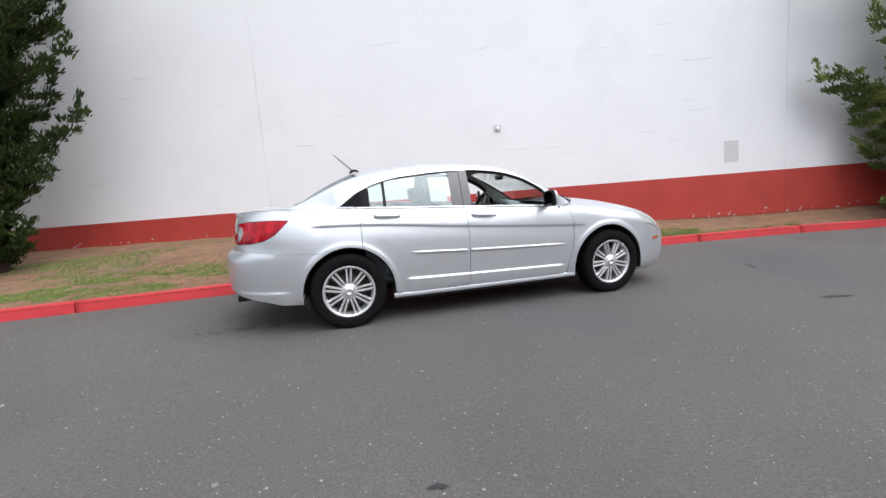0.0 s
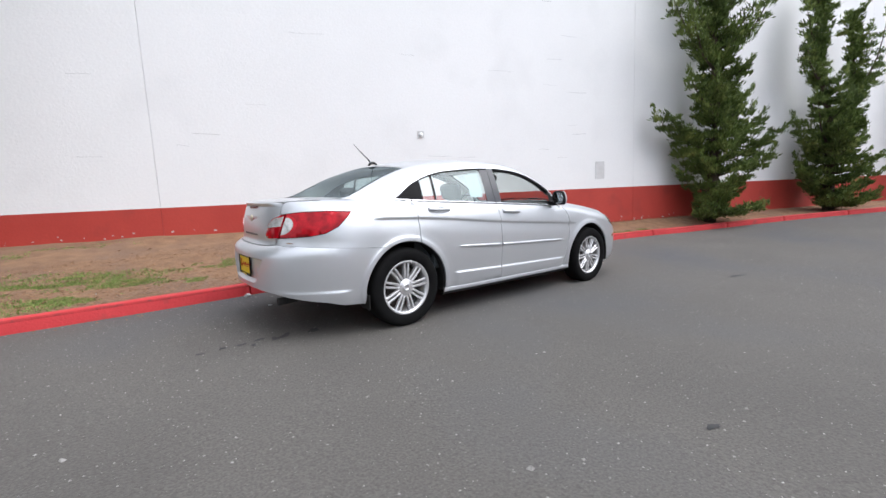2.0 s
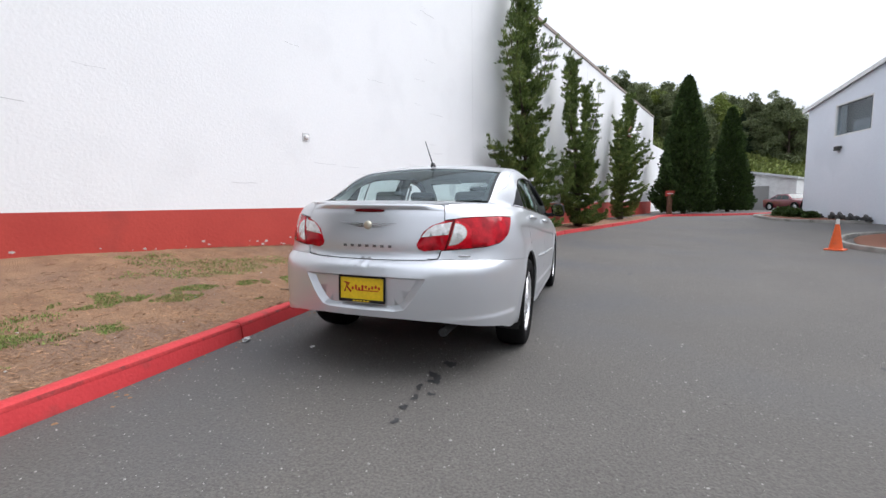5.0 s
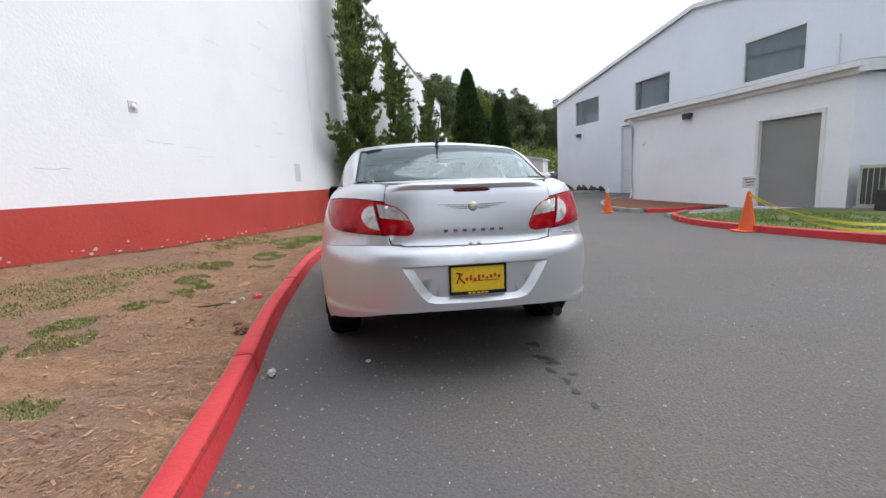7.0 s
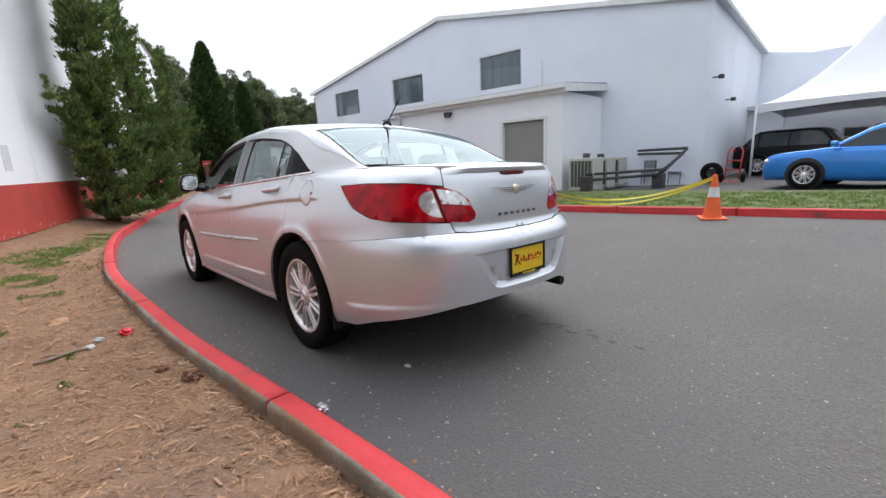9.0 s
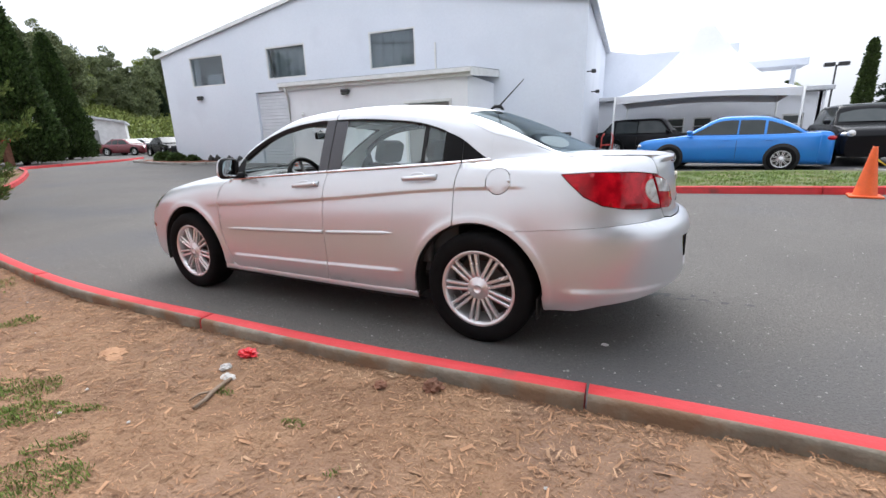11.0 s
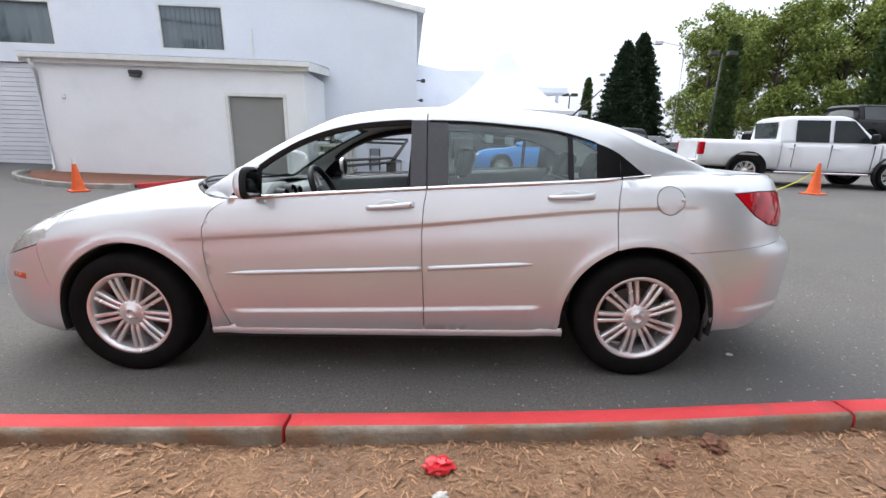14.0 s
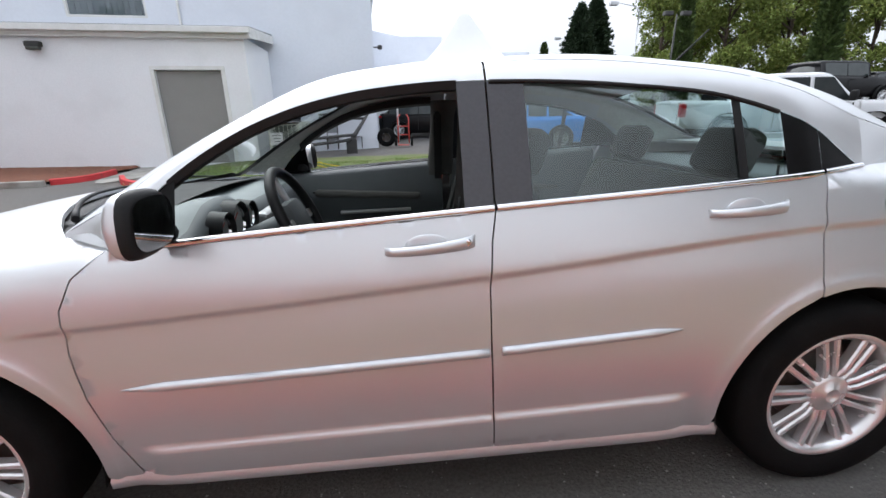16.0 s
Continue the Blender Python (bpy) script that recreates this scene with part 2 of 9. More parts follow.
M["dirt"] = material("dry_dirt_and_litter", (0.31, 0.185, 0.105), (0.215, 0.122, 0.07), rough=0.95, scale=4.5, fine=140, bump=0.016, bump_scale=55, stain=(0.20, 0.125, 0.085), stain_scale=0.9, stain_at=(0.48, 0.68), fine_mix=0.45)
M["lawn"] = material("lawn_soil", (0.085, 0.13, 0.03), (0.14, 0.14, 0.055), rough=0.95, scale=1.6, fine=90, bump=0.012, bump_scale=60, fine_mix=0.4)

# ---- ground ----
def ground_z(x, y):
    """The lot falls a little to the front of the parked car and is crowned towards the shop."""
    sx = 0.0215 + 0.0125 * ease(2, 6, -y)
    gx = 7 * math.tanh(x / 7) if x < 0 else 5.5 * math.tanh(x / 5.5)
    gy = 1.9 * math.tanh(y / 1.9) if y < 0 else 4 * math.tanh(y / 4)
    return -sx * gx + 0.024 * gy + 0.022 * min(max(x - 8, 0), 16)


def graded(lo, hi, step, far, grow=1.35):
    a = list(np.arange(lo, hi + 1e-6, step))
    d = step
    while a[-1] < far:
        d *= grow
        a.append(a[-1] + d)
    d = step
    while a[0] > -far:
        d *= grow
        a.insert(0, a[0] - d)
    return a


gx_, gy_ = graded(-14, 30, 0.5, 1500), graded(-18, 6, 0.5, 1500)
ground = part("ground", grid_mesh("ground", [[(x, y, ground_z(x, y)) for x in gx_] for y in gy_]), M["asphalt"], smooth=True)
tagged(ground, "worn grey asphalt lot with pale grit", "asphalt", kind="structure")

# ---- the long white wall ----
WA = radians(-17.0)
WD = Vector((math.cos(WA), math.sin(WA), 0))           # along the wall
WN = Vector((-math.sin(WA), math.cos(WA), 0))          # away from the lot
WOFF = 4.2
RED_Z, WALL_TOP, WALL_END = 1.09, 7.95, 35.6


def on_wall(u, z, out=0.0):
    """A point of the wall's face: u along it, out towards the lot."""
    return WD * u + WN * (WOFF - out) + Vector((0, 0, z))


def wall_frame(u, z, out=0.0):
    m = Matrix((WD, -WN, Vector((0, 0, 1)))).transposed()      # columns: along, out, up
    if m.determinant() < 0:
        m = Matrix((WD, WN, Vector((0, 0, 1)))).transposed()
    return Matrix.Translation(on_wall(u, z, out)) @ m.to_4x4()


shop = thing("wall_shop", "long white painted block wall with a red base band", "wall", kind="structure")
JOINTS = [-14.0, -3.86, 7.05, 17.9, 28.8, WALL_END]
for a, b in zip(JOINTS, JOINTS[1:]):
    a2, b2 = a + 0.003, b - 0.003
    for nm, z0, z1, mt, o in (("wall_panel", RED_Z, WALL_TOP, "white_wall", 0.0), ("red_band", -0.6, RED_Z, "red_wall", 0.002)):
        bm = bmesh.new()
        c = (on_wall(a2, z0, o) + on_wall(b2, z1, -0.3)) / 2
        add_box(bm, c, (b2 - a2, 0.3 + o, z1 - z0), 0.0, rotz(-17))
        part(nm, bm, M[mt], shop)
part("wall_backing", box((on_wall(JOINTS[0], -0.6, -0.05) + on_wall(WALL_END - 0.01, WALL_TOP - 0.02, -0.25)) / 2, (WALL_END - JOINTS[0] - 0.02, 0.2, WALL_TOP + 0.57), 0, rotz(-17)), M["white_wall"], shop)
part("wall_flashing", box((on_wall(JOINTS[0], WALL_TOP, 0.04) + on_wall(WALL_END + .04, WALL_TOP + 0.14, -0.34)) / 2, (WALL_END - JOINTS[0] + 0.04, 0.38, 0.14), 0.01, rotz(-17)), M["wall_cap"], shop, "brown metal flashing along the top")
# the shop's end and back, so that the place is closed
part("wall_end", box((on_wall(WALL_END - 0.15, -0.6, -0.3) + on_wall(WALL_END - 0.15, WALL_TOP, -9)) / 2, (0.3, 8.7, WALL_TOP + 0.6), 0, rotz(-17)), M["white_wall"], shop)
part("wall_west", box((on_wall(JOINTS[0] + 0.15, -0.6, -0.3) + on_wall(JOINTS[0] + 0.15, WALL_TOP, -9)) / 2, (0.3, 8.7, WALL_TOP + 0.6), 0, rotz(-17)), M["white_wall"], shop)
back_wall = part("wall_back", box((on_wall(WALL_END + 0.2, -0.4, -0.8) + on_wall(47, 6.35, -1.1)) / 2, (47 - WALL_END - 0.2, 0.3, 6.75), 0.01, rotz(-17)), M["white_wall"])
tagged(back_wall, "lower white painted rear wall", "wall", kind="structure")

# ---- kerbs ----
KERB_H, KERB_W = 0.13, 0.135


def kerb_mesh(line, concrete_back=True):
    """One kerb stone along a line of (x, y): painted road face and top, bare back. The lot is to the right of the line."""
    line = [Vector((p[0], p[1], 0)) for p in line]
    prof = [(-0.02, -0.12, 0), (0.0, 0.0, 0), (0.012, KERB_H - 0.034, 0), (0.020, KERB_H - 0.010, 2), (0.04, KERB_H, 0), (KERB_W - 0.02, KERB_H, 0), (KERB_W - 0.005, KERB_H - 0.008, 1), (KERB_W, KERB_H - 0.03, 1), (KERB_W + 0.005, -0.12, 1)]
    bm = bmesh.new()
    rows = []
    n = len(line)
    for i, p in enumerate(line):
        d = (line[min(i + 1, n - 1)] - line[max(i - 1, 0)]).normalized()
        nrm = Vector((-d.y, d.x, 0))
        w = [noise.noise(Vector((p.x * 1.7, p.y * 1.7, k * 3.1))) * 0.006 for k in range(len(prof))]
        z = ground_z(p.x, p.y)
        rows.append([bm.verts.new(p + nrm * (o + w[k]) + Vector((0, 0, z + h + w[k] * 0.7))) for k, (o, h, _) in enumerate(prof)])
    for i in range(n - 1):
        for k in range(len(prof) - 1):
            f = bm.faces.new((rows[i][k], rows[i + 1][k], rows[i + 1][k + 1], rows[i][k + 1]))
            f.material_index = prof[k + 1][2]
            f.smooth = True
    bm.faces.new(rows[0][::-1])
    bm.faces.new(rows[-1])
    bmesh.ops.recalc_face_normals(bm, faces=bm.faces[:])
    return bm


def kerb_run(name, pts, label, length=2.4, paint="red_kerb", seed=0):
    rnd = random.Random(seed)
    k = thing(name, label, "kerb", kind="structure")
    fine = even(spline(pts, 24 * len(pts)), 0.12)
    i = 0
    while i < len(fine) - 3:
        m = min(len(fine) - 1, i + int(length / 0.12 * rnd.uniform(0.85, 1.15)))
        if len(fine) - 1 - m < 4:
            m = len(fine) - 1
        seg = [fine[i] + (fine[i + 1] - fine[i]) * 0.06] + list(fine[i + 1:m]) + [fine[m] - (fine[m] - fine[m - 1]) * 0.06]
        part("kerb_stone", kerb_mesh(seg), [M[paint], M["kerb_back"] if paint == "red_kerb" else M[paint], M["kerb_edge"] if paint == "red_kerb" else M[paint]], k)
        i = m
    return k


MAIN_KERB = [(-16, 0.75), (-9, 1.0), (-5.07, 1.14), (-3.4, 1.18), (-2.3, 1.245), (-1, 1.36), (0.2, 1.41), (1.6, 1.445), (2.7, 1.41), (4.3, 1.27), (5.6, 1.1), (7.2, 0.8), (9.2, 0.2), (11.9, -0.68), (15.05, -2.1), (18.0, -3.4), (21.9, -4.85), (24.6, -5.55), (25.6, -6.1), (26.0, -7.2), (26.8, -9.2), (28.2, -11.6), (30.5, -14)]
kerb_run("kerb_verge", MAIN_KERB, "red-painted concrete kerb along the dry verge", seed=1)
ISL_KERB = [(6.7, -8.6), (6.05, -7.7), (5.2, -7.15), (4.0, -6.72), (2.8, -6.55), (1.0, -6.42), (-1.0, -6.42), (-3.0, -6.46), (-4.9, -6.55), (-5.9, -6.75)]
kerb_run("kerb_island", ISL_KERB, "red-painted kerb round the grass island", seed=2)
kerb_run("kerb_island_end", [(-5.92, -6.76), (-6.6, -7.1), (-7.15, -7.8), (-7.3, -8.8), (-6.9, -9.8), (-6.0, -10.3)], "bare concrete kerb at the island's rounded end", paint="concrete", seed=3)
kerb_run("kerb_bed_tip", [(7.9, -8.2), (7.5, -8.6), (7.4, -9.15), (7.5, -9.9)], "red kerb tip of the bark bed", seed=4)
kerb_run("kerb_bed", [(7.95, -8.17), (8.6, -7.99), (9.35, -7.97), (10.4, -8.25), (11.8, -9.0), (12.7, -9.9), (12.9, -10.5)], "bare concrete kerb of the bark bed", paint="concrete", seed=5)
kerb_run("kerb_back_bed", [(18.9, -13.6), (19.0, -12.2), (19.8, -10.9), (21.2, -10.4), (23.2, -10.45), (25.5, -10.9), (26.6, -12.2)], "bare concrete kerb of the bed below the shed wall", paint="concrete", seed=6)

# ---- verge between kerb and wall ----
_kl = even(spline(MAIN_KERB, 500), 0.25)


def wall_foot(u):
    return 0.6 - 0.42 * ease(-4.5, 6.5, u) - 0.06 * ease(8, 30, u)


def verge_point(p, t):
    """From the kerb's back (t = 0) to the wall's foot (t = 1)."""
    p = Vector((p[0], p[1], 0))
    u = p.dot(WD)
    foot = on_wall(u, 0)
    a = p + (foot - p).normalized() * (KERB_W - 0.01)
    q = a.lerp(foot + WN * 0.02, t)
    z0 = ground_z(p.x, p.y) + 0.056 + 0.014 * noise.noise(Vector((p.x * 1.1, 4.0, 0)))
    z1 = wall_foot(u)
    z = z0 + (z1 - z0) * t ** 1.9 + 0.02 * noise.noise(Vector((q.x * 1.3, q.y * 1.3, 0))) + 0.01 * noise.noise(Vector((q.x * 5, q.y * 5, 3)))
    z += 0.03 * ease(-2.0, -3.2, p.x) * math.exp(-(t / 0.3) ** 2) * ease(0.0, 0.05, t)
    z = min(z, ground_z(p.x, p.y) + KERB_H - 0.006 + 1.2 * t)
    return Vector((q.x, q.y, z))


_vk = [p for p in _kl if p[0] < 25.3]
_vt = [0, 0.01, 0.025, 0.045, 0.07, 0.1] + list(np.linspace(0.14, 1, 26))
verge = part("ground_verge", grid_mesh("verge", [[verge_point(p, t) for t in _vt] for p in _vk]), M["dirt"], smooth=True)
tagged(verge, "dry brown verge with dead grass and bark litter", "verge", kind="structure")


def flat_bed(name, outline, dz, mat, label, category):
    """A low planted or paved patch inside an outline, a little over the asphalt."""
    bm = bmesh.new()
    o = even(spline([*outline, outline[0]], 120), 0.3)[:-1]
    c = o.mean(0)
    rings = []
    for s in (1.0, 0.97, 0.85, 0.6, 0.3):
        rings.append([bm.verts.new((c[0] + (p[0] - c[0]) * s, c[1] + (p[1] - c[1]) * s, ground_z(*(c + (p - c) * s)) + dz * (1 if s < 1 else 0.6) + 0.015 * noise.noise(Vector((p[0] * s * 2, p[1] * s * 2, 5))))) for p in o])
    for a, b in zip(rings, rings[1:]):
        for k in range(len(o)):
            bm.faces.new((a[k], a[(k + 1) % len(o)], b[(k + 1) % len(o)], b[k]))
    bm.faces.new(rings[-1])
    bmesh.ops.recalc_face_normals(bm, faces=bm.faces[:])
    ob = part(name, bm, M[mat], smooth=True)
    tagged(ob, label, category, kind="structure")
    return ob


flat_bed("ground_island", [(5.9, -7.85), (5.1, -7.3), (2.8, -6.7), (-1.0, -6.57), (-4.9, -6.7), (-6.4, -7.2), (-7.1, -8.8), (-6.0, -10.2), (-2.0, -10.4), (2.0, -11.1), (4.3, -11.2), (5.5, -10.5)], 0.1, "lawn", "thin green grass island with bare soil", "grass")
flat_bed("ground_bark_bed", [(7.65, -8.7), (8.3, -8.25), (9.3, -8.12), (11.6, -9.1), (12.6, -10.3), (11.5, -10.75), (7.75, -11.05), (7.6, -9.9)], 0.1, "mulch", "reddish bark mulch bed beside the annex", "bed")
flat_bed("path_apron", [(5.0, -11.25), (6.2, -9.2), (6.6, -8.4), (6.95, -8.2), (7.25, -8.8), (7.35, -9.9), (7.5, -11.1), (6.5, -11.2)], 0.03, "concrete", "pale concrete apron before the grey door", "paving")
flat_bed("ground_back_bed", [(19.1, -13.5), (19.2, -12.2), (20, -11.1), (21.3, -10.6), (23.2, -10.65), (25.3, -11.1), (26.3, -12.3), (25, -13.0), (22, -13.3)], 0.08, "mulch", "weedy bed below the shed wall", "bed")

# ---- the shed: a gabled hall with a low annex ----
SA = math.atan2(2.27, 23.96)
SD = Vector((math.cos(SA), math.sin(SA), 0))
SN = Vector((math.sin(SA), -math.cos(SA), 0))          # away from the lot
S0 = Vector((1.05, -14.72, 0))


def shed(a, z, back=0.0):
    return S0 + SD * a + SN * back + Vector((0, 0, z))


def pierced(origin, along, inward, thick, width, z0, z1, holes, top=None):
    """A wall with openings right through it; top: the gable's apex (a, z) or None."""
    A = sorted({0, width, *[h[0] for h in holes], *[h[1] for h in holes]})
    Zs = sorted({z0, z1, *[h[2] for h in holes], *[h[3] for h in holes]})
    bm = bmesh.new()

    def P(a, z, b):
        return origin + along * a + inward * b + Vector((0, 0, z))

    solid = {}
    for i in range(len(A) - 1):
        for j in range(len(Zs) - 1):
            ca, cz = (A[i] + A[i + 1]) / 2, (Zs[j] + Zs[j + 1]) / 2
            solid[i, j] = not any(h[0] < ca < h[1] and h[2] < cz < h[3] for h in holes)
    cache = {}

    def V(a, z, b):
        k = (round(a, 4), round(z, 4), b)
        if k not in cache:
            cache[k] = bm.verts.new(P(a, z, b * thick))
        return cache[k]

    for (i, j), s in solid.items():
        if not s:
            continue
        a0, a1, y0, y1 = A[i], A[i + 1], Zs[j], Zs[j + 1]
        bm.faces.new((V(a0, y0, 0), V(a1, y0, 0), V(a1, y1, 0), V(a0, y1, 0)))
        bm.faces.new((V(a0, y0, 1), V(a0, y1, 1), V(a1, y1, 1), V(a1, y0, 1)))
        for di, dj, q in ((-1, 0, ((a0, y0), (a0, y1))), (1, 0, ((a1, y1), (a1, y0))), (0, -1, ((a1, y0), (a0, y0))), (0, 1, ((a0, y1), (a1, y1)))):
            if not solid.get((i + di, j + dj), False) and not (top and dj == 1 and j == len(Zs) - 2):
                bm.faces.new((V(*q[0], 0), V(*q[1], 0), V(*q[1], 1), V(*q[0], 1)))
    if top:
        row = [V(a, z1, 0) for a in A]
        rowb = [V(a, z1, 1) for a in A]
        t0, t1 = bm.verts.new(P(*top, 0)), bm.verts.new(P(*top, thick))
        for r, tt in ((row, t0), (rowb, t1)):
            for k in range(len(A) - 1):
                bm.faces.new((r[k], r[k + 1], tt))
        bm.faces.new((row[0], rowb[0], t1, t0))
        bm.faces.new((row[-1], rowb[-1], t1, t0))
    bmesh.ops.recalc_face_normals(bm, faces=bm.faces[:])
    return bm


SHED_W, EAVE, APEX = 23.05, 5.80, (11.65, 7.78)
SHED_WIN = [(7.05, 9.36, 4.15, 5.70), (12.94, 15.39, 4.13, 5.63), (18.33, 20.86, 4.08, 5.62)]
GARAGE = (13.92, 16.36, -0.1, 3.56)
hall = thing("shed_building", "pale blue-grey gabled metal shed with three high windows", "building", kind="structure")
part("front_wall", pierced(shed(0, 0), SD, SN, 0.25, SHED_W, -0.8, EAVE, SHED_WIN + [GARAGE], APEX), M["siding"], hall)
DEPTH = 34.0
for a in (0.0, SHED_W - 0.25):
    part("side_wall", box((shed(a, -0.8, 0.25) + shed(a + 0.25, EAVE, DEPTH)) / 2, (0.25, DEPTH - 0.25, EAVE + 0.8), 0, rotz(math.degrees(SA))), M["siding"], hall)
part("rear_wall", box((shed(0, -0.8, DEPTH) + shed(SHED_W, EAVE, DEPTH + .2)) / 2, (SHED_W, 0.2, EAVE + 0.8), 0, rotz(math.degrees(SA))), M["siding"], hall)
bm = bmesh.new()
for (a0, z0), (a1, z1) in (((-0.25, EAVE - 0.04), APEX), (APEX, (SHED_W + 0.25, EAVE - 0.04))):
    f = [shed(a0, z0, -0.12), shed(a1, z1, -0.12), shed(a1, z1, DEPTH), shed(a0, z0, DEPTH)]
    lo = [bm.verts.new(p + Vector((0, 0, 0.02))) for p in f]
    hi = [bm.verts.new(p + Vector((0, 0, 0.14))) for p in f]
    bm.faces.new(lo[::-1]), bm.faces.new(hi)
    for k in range(4):
        bm.faces.new((lo[k], lo[(k + 1) % 4], hi[(k + 1) % 4], hi[k]))
bmesh.ops.recalc_face_normals(bm, faces=bm.faces[:])
part("roof", bm, M["galv"], hall)
for (a0, z0), (a1, z1) in (((-0.3, EAVE - 0.05), APEX), (APEX, (SHED_W + 0.3, EAVE - 0.05))):
    bm = bmesh.new()
    q = [shed(a0, z0 - 0.03, -0.16), shed(a1, z1 - 0.03, -0.16), shed(a1, z1 + 0.155, -0.16), shed(a0, z0 + 0.155, -0.16)]
    v0 = [bm.verts.new(p) for p in q]
    v1 = [bm.verts.new(p + SN * 0.035) for p in q]
    bm.faces.new(v0), bm.faces.new(v1[::-1])
    for k in range(4):
        bm.faces.new((v0[k], v1[k], v1[(k + 1) % 4], v0[(k + 1) % 4]))
    part("barge_board", bm, M["white_trim"], hall)

# ---- the silver sedan: axes x ahead, y to its left, z up, on the ground at z = 0 ----
CAR_UP = Vector((-0.0215, 0.024, 1.0)).normalized()
_cx = (Vector((1, 0, 0)) - CAR_UP * CAR_UP.x).normalized()
CAR_M = Matrix((_cx, CAR_UP.cross(_cx), CAR_UP)).to_4x4()          # the car stands on the sloping lot

M["silver"] = material("silver_metallic_paint", (0.645, 0.66, 0.685), (0.63, 0.645, 0.67), rough=0.33, rough2=0.36, metal=0.64, scale=2, fine=900, fine_mix=0.06, coat=0.4)
M["black_trim"] = material("satin_black_trim", (0.013, 0.013, 0.014), (0.018, 0.018, 0.019), rough=0.4, rough2=0.5, scale=8, fine=200, spec=0.2)
M["black_gloss"] = material("gloss_black_pillar", (0.040, 0.041, 0.050), (0.045, 0.046, 0.055), rough=0.14, rough2=0.2, scale=5, fine=100, coat=0.2)
M["sail_black"] = material("black_corner_plastic", (0.006, 0.006, 0.0065), (0.008, 0.008, 0.009), rough=0.3, scale=8, spec=0.1)
M["under"] = material("black_underbody", (0.012, 0.012, 0.012), (0.02, 0.019, 0.018), rough=0.8, scale=6)
M["rubber"] = material("tyre_rubber", (0.007, 0.007, 0.0075), (0.010, 0.010, 0.010), rough=0.75, rough2=0.9, spec=0.08, scale=12, fine=150, bump=0.001)
M["alloy"] = material("machined_alloy", (0.80, 0.80, 0.81), (0.75, 0.75, 0.76), rough=0.22, rough2=0.30, metal=0.65, scale=14, fine=300, fine_mix=0.1)
M["brake"] = material("dark_brake_steel", (0.08, 0.075, 0.07), (0.12, 0.1, 0.09), rough=0.55, metal=0.6, scale=20)
M["chrome"] = material("chrome", (0.82, 0.82, 0.84), (0.78, 0.78, 0.8), rough=0.08, rough2=0.14, metal=1.0, scale=10, fine_mix=0.0)
M["red_lens"] = material("red_lamp_lens", (0.55, 0.006, 0.016), (0.26, 0.002, 0.008), rough=0.05, rough2=0.09, scale=16, fine=120, fine_mix=0.3, coat=0.0, spec=0.32)
M["bowl_red"] = material("bright_red_reflector", (0.66, 0.012, 0.025), (0.40, 0.004, 0.012), rough=0.07, rough2=0.12, scale=22, fine=160, fine_mix=0.4, spec=0.3)
M["lens_rim"] = material("pale_lens_rim", (0.72, 0.66, 0.62), (0.55, 0.48, 0.45), rough=0.12, metal=0.6, scale=20)
M["dark_red_lens"] = material("dark_red_lens_edge", (0.11, 0.003, 0.006), rough=0.2, spec=0.25)
M["clear_lens"] = material("clear_lamp_lens", (0.86, 0.85, 0.84), (0.58, 0.56, 0.54), rough=0.10, rough2=0.2, metal=0.45, scale=30, fine=150, fine_mix=0.3, coat=1.0)
M["amber"] = material("amber_marker", (0.55, 0.09, 0.01), rough=0.2, coat=1.0)
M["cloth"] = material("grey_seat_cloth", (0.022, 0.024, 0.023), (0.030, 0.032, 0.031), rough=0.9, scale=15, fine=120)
M["dash"] = material("dark_slate_plastic", (0.085, 0.096, 0.102), (0.095, 0.106, 0.112), rough=0.5, rough2=0.6, scale=10, fine=300, bump=0.0005)
# dash plastic lightened: skylight through the windscreen is put into its colour
M["dash_top"] = material("skylit_slate_dash_top", (0.20, 0.225, 0.228), (0.22, 0.245, 0.248), rough=0.6, rough2=0.7, scale=10, fine=300)
M["headliner"] = material("pale_headliner", (0.70, 0.70, 0.66), (0.66, 0.66, 0.62), rough=0.95, scale=8)
M["pillar_grey"] = material("dark_grey_lining", (0.10, 0.098, 0.092), (0.085, 0.083, 0.078), rough=0.85, scale=12, fine=200)
M["belt"] = material("black_belt_webbing", (0.02, 0.02, 0.02), rough=0.8, fine=400)
M["silver_plastic"] = material("silver_plastic_trim", (0.5, 0.5, 0.5), rough=0.35, metal=0.5)
M["paper"] = material("white_window_sheet", (0.50, 0.60, 0.60), (0.46, 0.56, 0.56), rough=0.6, scale=4)
M["plate_yellow"] = material("yellow_dealer_plate", (0.85, 0.58, 0.01), (0.80, 0.54, 0.01), rough=0.4, scale=20)
M["script_red"] = material("red_script_paint", (0.5, 0.02, 0.01), rough=0.4)
M["letter"] = material("dull_chrome_letter", (0.22, 0.22, 0.23), rough=0.25, metal=0.9)
M["gold"] = material("gold_emblem", (0.76, 0.70, 0.56), rough=0.3, metal=0.8)
G_CLEAR = glass_material("clear_windscreen", (0.86, 0.93, 0.91), clear=0.92)
G_TINT = glass_material("green_tinted_glass", (0.86, 0.95, 0.93), clear=0.93, ior=2.05, gloss=(0.80, 0.90, 0.92))
G_REAR = glass_material("green_rear_glass", (0.74, 0.87, 0.87), clear=0.92, ior=2.1, gloss=(0.50, 0.58, 0.61))
G_DARK = glass_material("dark_tinted_glass", (0.35, 0.42, 0.42), clear=0.6)
M["mirror_glass"] = material("mirror_glass", (0.85, 0.87, 0.88), rough=0.02, rough2=0.03, metal=1.0, fine_mix=0.0)


